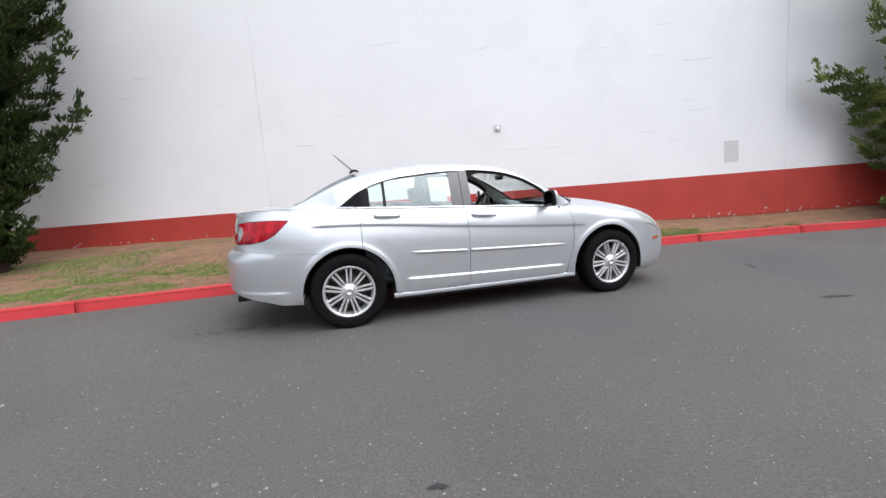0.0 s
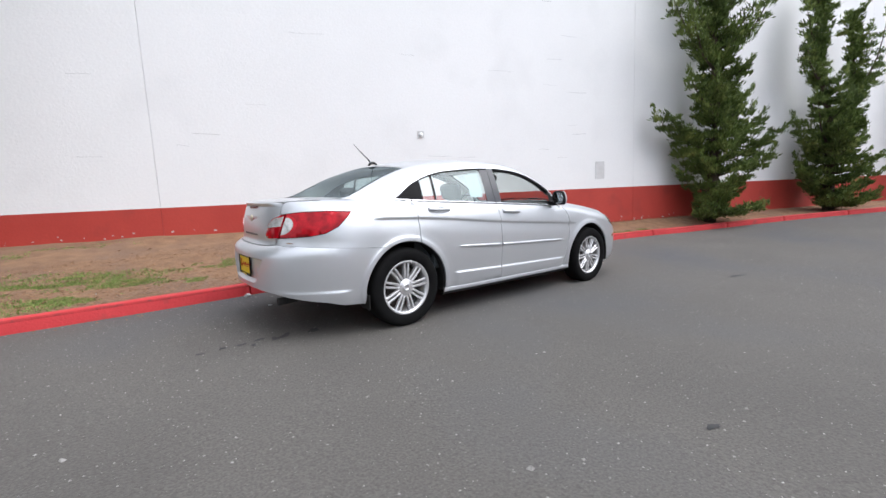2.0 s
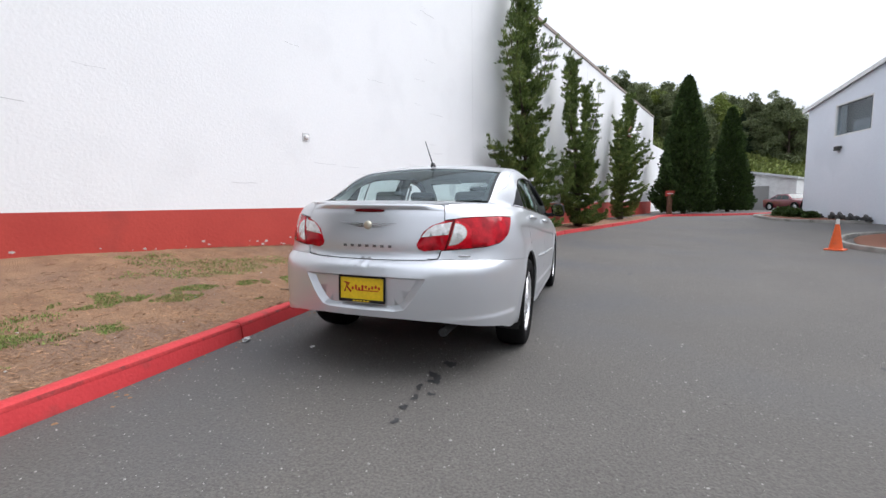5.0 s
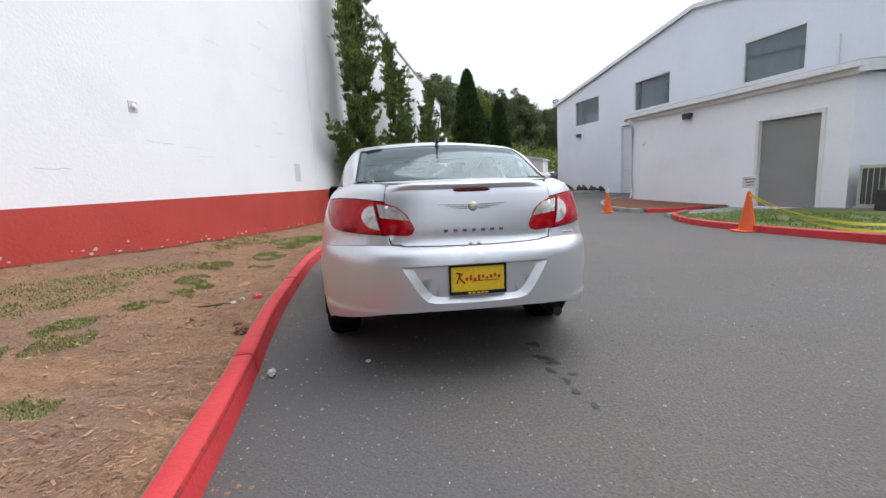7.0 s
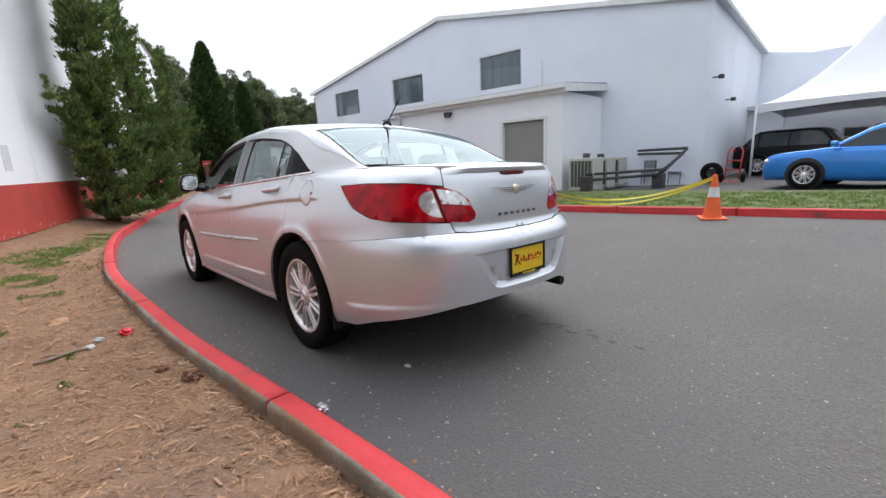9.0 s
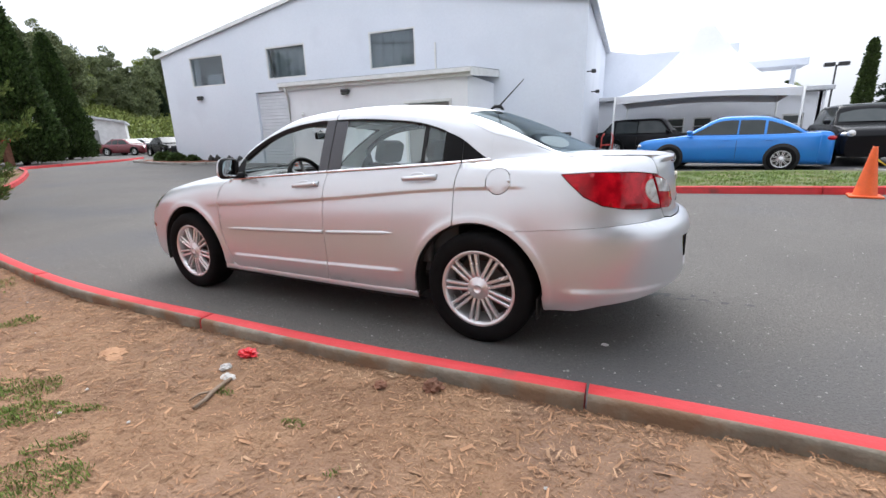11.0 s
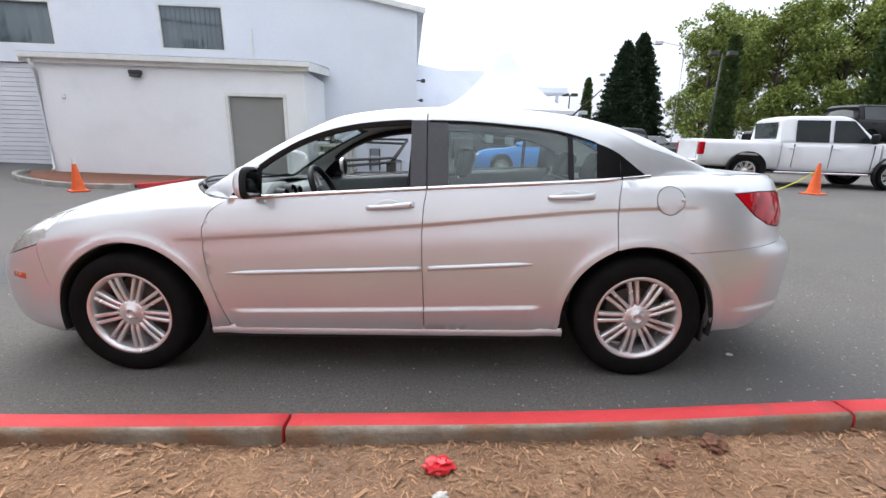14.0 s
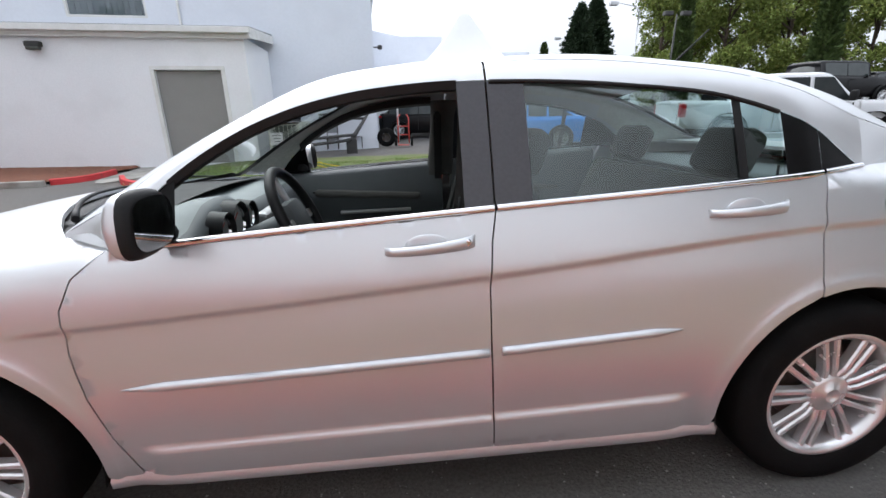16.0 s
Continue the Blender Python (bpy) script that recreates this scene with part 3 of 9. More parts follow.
def table(xs, ys):
    """A smooth curve through points."""
    xs, ys = np.array(xs, float), np.array(ys, float)
    d = np.gradient(ys, xs)

    def f(v):
        v = min(max(v, xs[0]), xs[-1])
        k = min(max(int(np.searchsorted(xs, v)) - 1, 0), len(xs) - 2)
        h = xs[k + 1] - xs[k]
        t = (v - xs[k]) / h
        return float((1 + 2 * t) * (1 - t) ** 2 * ys[k] + t * (1 - t) ** 2 * h * d[k] + t * t * (3 - 2 * t) * ys[k + 1] + t * t * (t - 1) * h * d[k + 1])
    return f


XR, XF = -1.56, 1.45                         # where the flanks begin to turn round the ends
NR, NF = 2.75, 3.4                           # how square the corners are in plan
half_w = table([0.16, 0.22, 0.28, 0.36, 0.45, 0.58, 0.70, 0.78, 0.86, 0.94, 1.0, 1.05, 1.12], [0.79, 0.858, 0.882, 0.893, 0.90, 0.905, 0.90, 0.893, 0.88, 0.858, 0.835, 0.812, 0.775])
tail_x = table([0.16, 0.24, 0.30, 0.36, 0.48, 0.62, 0.68, 0.705, 0.725, 0.75, 0.82, 0.92, 1.0, 1.08], [-2.24, -2.36, -2.425, -2.445, -2.46, -2.465, -2.46, -2.445, -2.405, -2.38, -2.375, -2.365, -2.35, -2.34])
nose_x = table([0.16, 0.24, 0.34, 0.45, 0.55, 0.65, 0.75, 0.85, 1.0], [2.20, 2.31, 2.36, 2.37, 2.36, 2.32, 2.24, 2.14, 2.0])
shoulder = table([-2.45, -2.3, -2.0, -1.75, -1.55, -1.41, -1.2, -0.25, 0.45, 0.8, 0.95, 1.1, 1.3, 1.5, 1.7, 1.85, 2.0, 2.15, 2.4], [1.068, 1.076, 1.088, 1.092, 1.088, 1.078, 1.065, 1.02, 0.984, 0.964, 0.962, 0.966, 0.955, 0.93, 0.893, 0.858, 0.815, 0.76, 0.64])
round_r = table([-2.5, -1.75, -1.5, -1.3, 0.75, 0.95, 1.15, 2.5], [0.075, 0.095, 0.06, 0.018, 0.018, 0.05, 0.10, 0.12])
crease_z = table([-1.7, -1.22, -0.23, 0.87, 1.1], [0.945, 0.929, 0.849, 0.776, 0.764])
sill_z = table([-0.9, -0.81, -0.23, 0.755, 0.85], [0.402, 0.399, 0.384, 0.366, 0.364])
ARCH = [((1.345, 0.325), 0.415), ((-1.372, 0.325), 0.408)]


def _corner(n, a, b, m=400):
    th = np.linspace(0, math.pi / 2, m)
    x, y = a * np.cos(th) ** (2 / n), b * np.sin(th) ** (2 / n)
    s = np.r_[0, np.cumsum(np.hypot(np.diff(x), np.diff(y)))]
    return th, s, s[-1]


TH_R, S_R, L_R = _corner(NR, 0.9, 0.9)       # arc from the tail's middle to the flank
TH_F, S_F, L_F = _corner(NF, 0.92, 0.9)
U_TAIL, U_NOSE = XR - L_R, XF + L_F


def skin(u, z, push=0.0):
    """The painted body below the waist, left half: u runs along the flank and round the ends."""
    w = half_w(z)
    if u < XR:
        s = max(0.0, L_R - (XR - u))
        th = float(np.interp(s, S_R, TH_R))
        a = XR - tail_x(z)
        x, yk = XR - a * math.cos(th) ** (2 / NR), math.sin(th) ** (2 / NR)
    elif u > XF:
        s = max(0.0, L_F - (u - XF))
        th = float(np.interp(s, S_F, TH_F))
        a = nose_x(z) - XF
        x, yk = XF + a * math.cos(th) ** (2 / NF), math.sin(th) ** (2 / NF)
    else:
        x, yk = u, 1.0
    flank = min(1.0, yk ** 3)
    y = w
    # crease along the doors, ledge over the sill, lips of the wheel arches
    e = ease(1.10, 0.95, u) * ease(-1.72, -1.55, u) if u > -1.72 else 0.0
    if e > 0:
        y += 0.012 * e * (ease(crease_z(u) - 0.022, crease_z(u), z) - 1.0 + 0.35 * ease(crease_z(u) - 0.022, crease_z(u) - 0.14, z))
    e = ease(0.84, 0.74, u) * ease(-0.88, -0.8, u)
    if e > 0:
        y += 0.013 * e * ease(sill_z(u) + 0.014, sill_z(u) - 0.008, z)
    if u < -1.84:
        y += 0.014 * ease(-1.84, -1.98, u) * ease(0.402, 0.372, z)
    for (cx, cz), r in ARCH:
        d = math.hypot(u - cx, z - cz) - r
        if d < 0.12:
            y += 0.003 * ease(0.10, 0.045, d) + 0.006 * ease(0.046, 0.032, d)
    top = shoulder(x)
    rr = round_r(x)
    d = max(0.0, top - z)
    if d < rr:
        ins = rr * (1 - math.sqrt(max(0.0, 1 - (1 - d / rr) ** 2)))
        y -= ins * (0.2 + 0.8 * flank)
        if u < XR:
            x += ins * (1 - flank) * 0.6
        elif u > XF:
            x -= ins * (1 - flank) * 0.8
    y *= 1 - 0.012 * (max(0, x - 0.3) / 1.1) ** 2 - 0.012 * (max(0, -0.5 - x) / 1.1) ** 2
    return Vector((x, y * yk + push * yk, z)) + (Vector((0, 0, 0)) if yk > 0.999 else Vector(((-1 if u < XR else 1) * push * (1 - yk), 0, 0)))


def u_at_y(y, tail=True):
    """The run u at which the end of the car is y from the middle."""
    n, th, s = (NR, TH_R, S_R) if tail else (NF, TH_F, S_F)
    t = math.asin(min(1.0, (abs(y) / 0.9)) ** (n / 2))
    d = float(np.interp(t, th, s))
    return XR - (L_R - d) if tail else XF + (L_F - d)


def in_poly(p, poly):
    c = False
    j = len(poly) - 1
    for i in range(len(poly)):
        if (poly[i][1] > p[1]) != (poly[j][1] > p[1]) and p[0] < (poly[j][0] - poly[i][0]) * (p[1] - poly[i][1]) / (poly[j][1] - poly[i][1]) + poly[i][0]:
            c = not c
        j = i
    return c


def edge_dist(p, a, b):
    ax, ay, bx, by = *a, *b
    dx, dy = bx - ax, by - ay
    t = max(0, min(1, ((p[0] - ax) * dx + (p[1] - ay) * dy) / (dx * dx + dy * dy + 1e-12)))
    return math.hypot(p[0] - ax - t * dx, p[1] - ay - t * dy)


def dense(poly, step):
    out = []
    for a, b in zip(poly, [*poly[1:], poly[0]]):
        n = max(1, int(math.ceil(math.hypot(b[0] - a[0], b[1] - a[1]) / step)))
        out += [(a[0] + (b[0] - a[0]) * k / n, a[1] + (b[1] - a[1]) * k / n) for k in range(n)]
    return out


def shrunk(poly, d):
    """The outline moved inwards by d."""
    n = len(poly)
    area = sum(poly[i][0] * poly[(i + 1) % n][1] - poly[(i + 1) % n][0] * poly[i][1] for i in range(n))
    sg = 1 if area > 0 else -1
    out = []
    for i in range(n):
        a, b, c = poly[i - 1], poly[i], poly[(i + 1) % n]
        v1, v2 = Vector((b[0] - a[0], b[1] - a[1])), Vector((c[0] - b[0], c[1] - b[1]))
        n1, n2 = Vector((-v1.y, v1.x)).normalized() * sg, Vector((-v2.y, v2.x)).normalized() * sg
        m = n1 + n2
        k = d / max(0.35, 1 + n1.dot(n2))
        out.append((b[0] + m.x * k, b[1] + m.y * k))
    return out


def sheet(poly, surf, step=0.035, gap=0.0022, flange=0.014, rows=(), holes=(), mirror=False, thick=0.0):
    """A panel: the outline poly in a surface's own coordinates, filled with small faces, laid on the surface, its rim turned inwards."""
    outer = dense(shrunk(poly, gap) if gap else poly, step * 0.7)
    loops = [outer] + [dense(h, step * 0.7) for h in holes]
    pts, edges = [], []
    for lp in loops:
        k = len(pts)
        pts += lp
        edges += [(k + i, k + (i + 1) % len(lp)) for i in range(len(lp))]
    x0, x1 = min(p[0] for p in outer), max(p[0] for p in outer)
    y0, y1 = min(p[1] for p in outer), max(p[1] for p in outer)
    segs = [(lp[i], lp[(i + 1) % len(lp)]) for lp in loops for i in range(len(lp))]
    sa = np.array([s[0] for s in segs])
    taken = []
    for row in rows:
        for p in row:
            if in_poly(p, outer) and not any(in_poly(p, h) for h in loops[1:]) and np.min(np.abs(sa - np.array(p)).sum(1)) > 0.008:
                pts.append(p)
                taken.append(p)
    ta = np.array(taken) if taken else None
    j = 0
    yy = y0 + step / 2
    while yy < y1:
        xx = x0 + step * (0.5 if j % 2 else 0.25)
        while xx < x1:
            p = (xx, yy)
            if in_poly(p, outer) and not any(in_poly(p, h) for h in loops[1:]) and np.min(np.abs(sa - np.array(p)).sum(1)) > step * 0.75 and (ta is None or np.min(np.abs(ta - np.array(p)).sum(1)) > step * 0.55):
                pts.append(p)
            xx += step
        yy += step * 0.87
        j += 1
    vo, eo, fo = delaunay_2d_cdt([Vector(p) for p in pts], edges, [], 0, 1e-6)[:3]
    bm = bmesh.new()
    vs = [bm.verts.new(surf(v.x, v.y)) for v in vo]
    for f in fo:
        c = (sum(vo[i].x for i in f) / 3, sum(vo[i].y for i in f) / 3)
        if in_poly(c, outer) and not any(in_poly(c, h) for h in loops[1:]):
            try:
                bm.faces.new([vs[i] for i in f])
            except ValueError:
                pass
    for v in [v for v in bm.verts if not v.link_faces]:
        bm.verts.remove(v)
    bmesh.ops.recalc_face_normals(bm, faces=bm.faces[:])
    # outwards: away from the car's middle
    s = sum((f.normal.dot(f.calc_center_median() - Vector((f.calc_center_median().x * 0.7, 0, 0.55))) * f.calc_area() for f in bm.faces))
    if s < 0:
        bmesh.ops.reverse_faces(bm, faces=bm.faces[:])
    for f in bm.faces:
        f.smooth = True
    if thick:
        bm.normal_update()
        r = bmesh.ops.solidify(bm, geom=bm.faces[:], thickness=thick)
    elif flange:
        bm.normal_update()
        be = [e for e in bm.edges if e.is_boundary and not all(abs(v.co.y) < 0.002 for v in e.verts)]
        nrm = {v: v.normal.copy() for e in be for v in e.verts}
        r = bmesh.ops.extrude_edge_only(bm, edges=be)
        nv = [g for g in r["geom"] if isinstance(g, bmesh.types.BMVert)]
        for v in nv:
            src = min((o for e in v.link_edges for o in [e.other_vert(v)] if o in nrm), key=lambda o: (o.co - v.co).length)
            v.co -= nrm[src] * flange
        for g in r["geom"]:
            if isinstance(g, bmesh.types.BMFace):
                g.smooth = False
        for e in be:
            e.smooth = False
    if mirror:
        bmesh.ops.transform(bm, matrix=Matrix.Diagonal((1, -1, 1, 1)), verts=bm.verts[:])
        bmesh.ops.reverse_faces(bm, faces=bm.faces[:])
    return bm


def arc(c, r, a0, a1, n):
    return [(c[0] + r * math.cos(radians(a0 + (a1 - a0) * k / n)), c[1] + r * math.sin(radians(a0 + (a1 - a0) * k / n))) for k in range(n + 1)]


car = thing("sedan_car", "silver four-door sedan parked by the red kerb, front windows down", "car")
car.matrix_basis = CAR_M
BODY = part("body_shell", box((0, 0, 0.42), (3.2, 1.36, 0.2), 0.05), M["under"], car, "black underbody")

SIDES = (False, True)
z_low = 0.262
# outlines in (u, z)
front_cut = [(0.80, 0.964), (0.880, 0.90), (0.918, 0.82), (0.924, 0.70), (0.909, 0.56), (0.876, 0.42), (0.828, z_low + 0.02)]
split = [(-0.252, 1.02), (-0.236, 0.94), (-0.226, 0.80), (-0.226, 0.65), (-0.231, 0.45), (-0.234, z_low + 0.02)]
rear_cut_top = [(-1.262, 1.068), (-1.24, 0.98), (-1.233, 0.86), (-1.236, 0.742)]
_c, _r = ARCH[1]
FD = front_cut + [(0.80, z_low), (-0.232, z_low)] + split[::-1] + [(0.1, shoulder(0.1)), (0.45, shoulder(0.45))]
RD = split + [(-0.234, z_low), (-0.955, z_low + 0.005)] + arc(_c, _r, -2, 71, 14)[:-1] + [(-1.236, 0.715)] + rear_cut_top[::-1] + [(-0.75, shoulder(-0.75))]
_cf, _rf = ARCH[0]
def top_z(u):
    p = skin(u, 0.75)
    for _ in range(8):
        p = skin(u, shoulder(p.x))
    return shoulder(p.x)


FEN = [(0.80, 0.964)] + front_cut[1:-1] + [(0.834, 0.29), (0.832, 0.262), (0.925, 0.262)] + arc(_cf, _rf, 187, 20, 26)
u_fb = XF + 0.38
FEN = FEN + [(1.80, 0.50), (u_fb, 0.60), (u_fb + 0.06, 0.72), (u_fb + 0.02, 0.80)] + [(float(u), top_z(float(u)) + 0.0022) for u in np.linspace(u_fb - 0.03, 0.84, 40)]
# tail lamp outline on the skin, from the tip on the flank to the inner end on the boot
u_tip, u_in = XR - 0.315, u_at_y(0.325)
LAMP = [(u_tip, 1.003), (u_tip - 0.05, 0.955), (u_tip - 0.13, 0.885), (u_tip - 0.24, 0.835), (u_tip - 0.36, 0.815), (u_at_y(0.66), 0.806), (u_at_y(0.50), 0.793), (u_at_y(0.385), 0.784), (u_at_y(0.345), 0.797), (u_at_y(0.333), 0.83), (u_at_y(0.38), 0.91), (u_at_y(0.44), 0.952), (u_at_y(0.53), 0.982), (u_at_y(0.64), 0.997), (u_tip - 0.42, 1.004), (u_tip - 0.2, 1.01)]
u_lid = u_at_y(0.47)
QUA = [(-1.262, 1.068)] + rear_cut_top[1:] + [(-1.236, 0.72)] + arc(_c, _r, 71, 110, 10) + [(-1.60, 0.70), (-1.80, 0.712), (u_at_y(0.76), 0.735), (u_at_y(0.6), 0.742), (u_lid + 0.0, 0.742), (u_at_y(0.49), 0.80), (u_at_y(0.50), 0.86), (u_at_y(0.52), 0.95), (u_at_y(0.535), 1.02), (u_at_y(0.545), 1.066)]
QUA += [(u, shoulder(skin(u, 1.05).x) + 0.0022) for u in np.linspace(u_at_y(0.6), -1.32, 14)]
RB_TOP = [(-1.62, 0.70), (-1.80, 0.712), (u_at_y(0.76), 0.735), (u_at_y(0.6), 0.742), (u_lid, 0.742), (u_at_y(0.40), 0.735), (u_at_y(0.2), 0.73), (U_TAIL, 0.728)]
bump_low = [(U_TAIL, 0.385), (u_at_y(0.28), 0.385), (u_at_y(0.5), 0.372), (u_at_y(0.7), 0.335), (u_at_y(0.82), 0.305), (-1.98, 0.272), (-1.80, 0.262), (-1.785, 0.29)]
NOTCH = [(U_TAIL, 0.637), (u_at_y(0.24), 0.637), (u_at_y(0.425), 0.634), (u_at_y(0.38), 0.56), (u_at_y(0.325), 0.475), (u_at_y(0.29), 0.44), (u_at_y(0.24), 0.428), (U_TAIL, 0.424)]
RB = RB_TOP + NOTCH + bump_low + [(-1.775, 0.33)] + arc(_c, _r, 180, 110, 14)[1:]
LID_F = [(U_TAIL, 0.733), (u_at_y(0.2), 0.735), (u_at_y(0.40), 0.74), (u_at_y(0.467), 0.75), (u_at_y(0.487), 0.80), (u_at_y(0.497), 0.86), (u_at_y(0.517), 0.95), (u_at_y(0.532), 1.02), (u_at_y(0.541), 1.064), (u_at_y(0.3), 1.068), (U_TAIL, 1.068)]
FB = [(U_NOSE, 0.20), (U_NOSE - 0.5, 0.19), (XF + 0.72, 0.185), (XF + 0.5, 0.18), (1.80, 0.20)] + arc(_cf, _rf, -8, 22, 6)[1:] + [(1.80, 0.50), (u_fb, 0.60), (u_fb + 0.06, 0.715), (XF + 0.62, 0.66), (XF + 0.9, 0.60), (U_NOSE - 0.3, 0.60), (U_NOSE, 0.60)]
HL = [(u_fb + 0.06, 0.722), (u_fb + 0.02, 0.80), (u_fb - 0.03, top_z(u_fb - 0.03) - 0.004)] + [(float(u), top_z(float(u)) - 0.002) for u in np.linspace(u_fb + 0.03, XF + 0.86, 9)] + [(XF + 0.9, 0.61), (XF + 0.62, 0.668)]
GRILLE = [(XF + 0.92, 0.61), (U_NOSE, 0.61), (U_NOSE, 0.70), (XF + 0.95, 0.70)]
_ux = np.arange(-1.7, 1.12, 0.02)
ROWS = [[(float(u), crease_z(u) + dz) for u in _ux] for dz in (-0.026, -0.019, -0.011, -0.004, 0.003)]
ROWS += [[(float(u), sill_z(u) + dz) for u in np.arange(-0.9, 0.86, 0.02)] for dz in (0.019, 0.012, 0.003, -0.006, -0.013)]
ARCH_ROWS = [[(p[0], p[1]) for p in arc(c_, r_ + d_, -8, 188, 56)] for c_, r_ in ARCH for d_ in (0.030, 0.038, 0.047, 0.07)]
ROWS_B = [[(float(u), 0.387 + dz) for u in np.arange(-2.6, -1.8, 0.02)] for dz in (0.02, 0.01, 0.0, -0.01, -0.02)]
fuel_c, fuel_r = (-1.502, 0.966), 0.072
fuel_hole = arc(fuel_c, fuel_r + 0.002, 0, 345, 23)
for mir in SIDES:
    part("front_fender", sheet(FEN, skin, mirror=mir, rows=ROWS + ARCH_ROWS, step=0.03), M["silver"], car)
    d1 = part("front_door", sheet(FD, skin, mirror=mir, rows=ROWS, step=0.03), M["silver"], car)
    d2 = part("rear_door", sheet(RD, skin, mirror=mir, rows=ROWS + ARCH_ROWS, step=0.03), M["silver"], car)
    q = part("rear_quarter", sheet(QUA, skin, mirror=mir, rows=ROWS[:5] + ARCH_ROWS, holes=[LAMP, fuel_hole] if not mir else [LAMP]), M["silver"], car)
    part("rear_bumper_half", sheet(RB, skin, mirror=mir, gap=0.0, flange=0.06, rows=ROWS_B + ARCH_ROWS), M["silver"], car)
    part("front_bumper_half", sheet(FB, skin, mirror=mir, gap=0.0, rows=ARCH_ROWS), M["silver"], car)
    part("headlight", sheet(HL, lambda u, z: skin(u, z, -0.004), mirror=mir, step=0.05), M["clear_lens"], car, "clear headlight lens")
    part("grille", sheet(GRILLE, lambda u, z: skin(u, z, -0.03), mirror=mir, step=0.06), M["black_trim"], car)
    # sill below the doors
    sgn = -1 if mir else 1
    bm = bmesh.new()
    rows = []
    for x in np.linspace(-0.98, 0.93, 26):
        y = skin(x, 0.262).y
        rows.append([bm.verts.new((x, sgn * yy, zz)) for yy, zz in ((y - 0.004, 0.275), (y + 0.006, 0.258), (y + 0.004, 0.232), (y - 0.03, 0.20), (y - 0.12, 0.185))])
    for a, b in zip(rows, rows[1:]):
        for k in range(4):
            f = bm.faces.new((a[k], b[k], b[k + 1], a[k + 1]))
            f.smooth = True
            f.material_index = 0 if k < 2 else 1
    bmesh.ops.recalc_face_normals(bm, faces=bm.faces[:])
    part("sill", bm, [M["silver"], M["under"]], car)
# boot lid: rear face, both halves, and the deck
def both(poly, surf, **kw):
    """The panel on both halves, in one mesh."""
    a, b = sheet(poly, surf, **kw), sheet(poly, surf, mirror=True, **kw)
    me = bpy.data.meshes.new("half")
    b.to_mesh(me)
    b.free()
    a.from_mesh(me)
    bpy.data.meshes.remove(me)
    bmesh.ops.remove_doubles(a, verts=a.verts[:], dist=0.0006)
    return a


_ni = [(U_TAIL, 0.625), (u_at_y(0.24), 0.625), (u_at_y(0.378), 0.622), (u_at_y(0.338), 0.56), (u_at_y(0.288), 0.492), (u_at_y(0.262), 0.468), (u_at_y(0.225), 0.458), (U_TAIL, 0.455)]
part("licence_recess", both(_ni[::-1], lambda u, z: skin(u, z, -0.034), gap=-0.001, flange=0, step=0.05), M["silver"], car)


def recess_border(sg):
    """Sloping border from the bumper's skin down to the licence recess."""
    bm = bmesh.new()
    n = len(NOTCH)
    rows = []
    for k in range(n - 1):
        for t in np.linspace(0, 1, 7)[: 7 if k == n - 2 else 6]:
            o = [NOTCH[k][i] + (NOTCH[k + 1][i] - NOTCH[k][i]) * t for i in (0, 1)]
            q = [_ni[k][i] + (_ni[k + 1][i] - _ni[k][i]) * t for i in (0, 1)]
            row = []
            for f, dz in ((0.0, 0.0), (0.12, -0.006), (0.5, -0.018), (0.88, -0.031), (1.0, -0.034)):
                p = skin(o[0] + (q[0] - o[0]) * f, o[1] + (q[1] - o[1]) * f, dz)
                row.append(bm.verts.new((p.x, sg * p.y, p.z)))
            rows.append(row)
    for a, b in zip(rows, rows[1:]):
        for i in range(4):
            bm.faces.new((a[i], b[i], b[i + 1], a[i + 1])).smooth = True
    bmesh.ops.recalc_face_normals(bm, faces=bm.faces[:])
    if sum(f.normal.x * f.calc_area() for f in bm.faces) > 0:
        bmesh.ops.reverse_faces(bm, faces=bm.faces[:])
    return bm


for sg in (1, -1):
    part("recess_border", recess_border(sg), M["silver"], car)
ROWS_L = [[(float(u), z) for u in np.arange(U_TAIL + 0.014, u_at_y(0.455), 0.022)] for z in (0.75, 0.762, 0.775, 0.795)]
lid = part("boot_lid", both(LID_F, skin, gap=0.0, rows=ROWS_L), M["silver"], car)


_rim = [skin(float(u), 1.066) for u in np.linspace(U_TAIL, XR, 160)]
Y_LID = skin(u_at_y(0.541), 1.064).y         # half width of the lid at its top edge


def x_tail(y):
    return float(np.interp(abs(y), [p.y for p in _rim], [p.x for p in _rim]))


def deck(x, y):
    return Vector((x, y, shoulder(x) + 0.014 * max(0.0, 1 - (y / 0.70) ** 2) * ease(-2.34, -2.05, x)))


_edge = [(skin(u, shoulder(skin(u, 1.05).x)).x, skin(u, shoulder(skin(u, 1.05).x)).y) for u in np.linspace(u_at_y(0.55), -1.40, 16)]
lid_top = [(-1.60, y) for y in np.linspace(-0.6, 0.6, 7)] + [(-1.75, 0.625), (-2.0, 0.585), (-2.2, Y_LID + 0.018)] + [(x_tail(y), y) for y in np.linspace(Y_LID - 0.004, 0.004 - Y_LID, 15)] + [(-2.2, -Y_LID - 0.018), (-2.0, -0.585), (-1.75, -0.625)]
part("deck", sheet(lid_top, deck, gap=0.0), M["silver"], lid)
for mir in SIDES:
    strip = [(-1.40, 0.60), (-1.60, 0.605), (-1.75, 0.63), (-2.0, 0.59), (-2.2, Y_LID + 0.023), (x_tail(Y_LID + 0.001), Y_LID + 0.001)] + _edge
    part("quarter_top", sheet(strip, deck, mirror=mir, gap=0.0, flange=0), M["silver"], car)
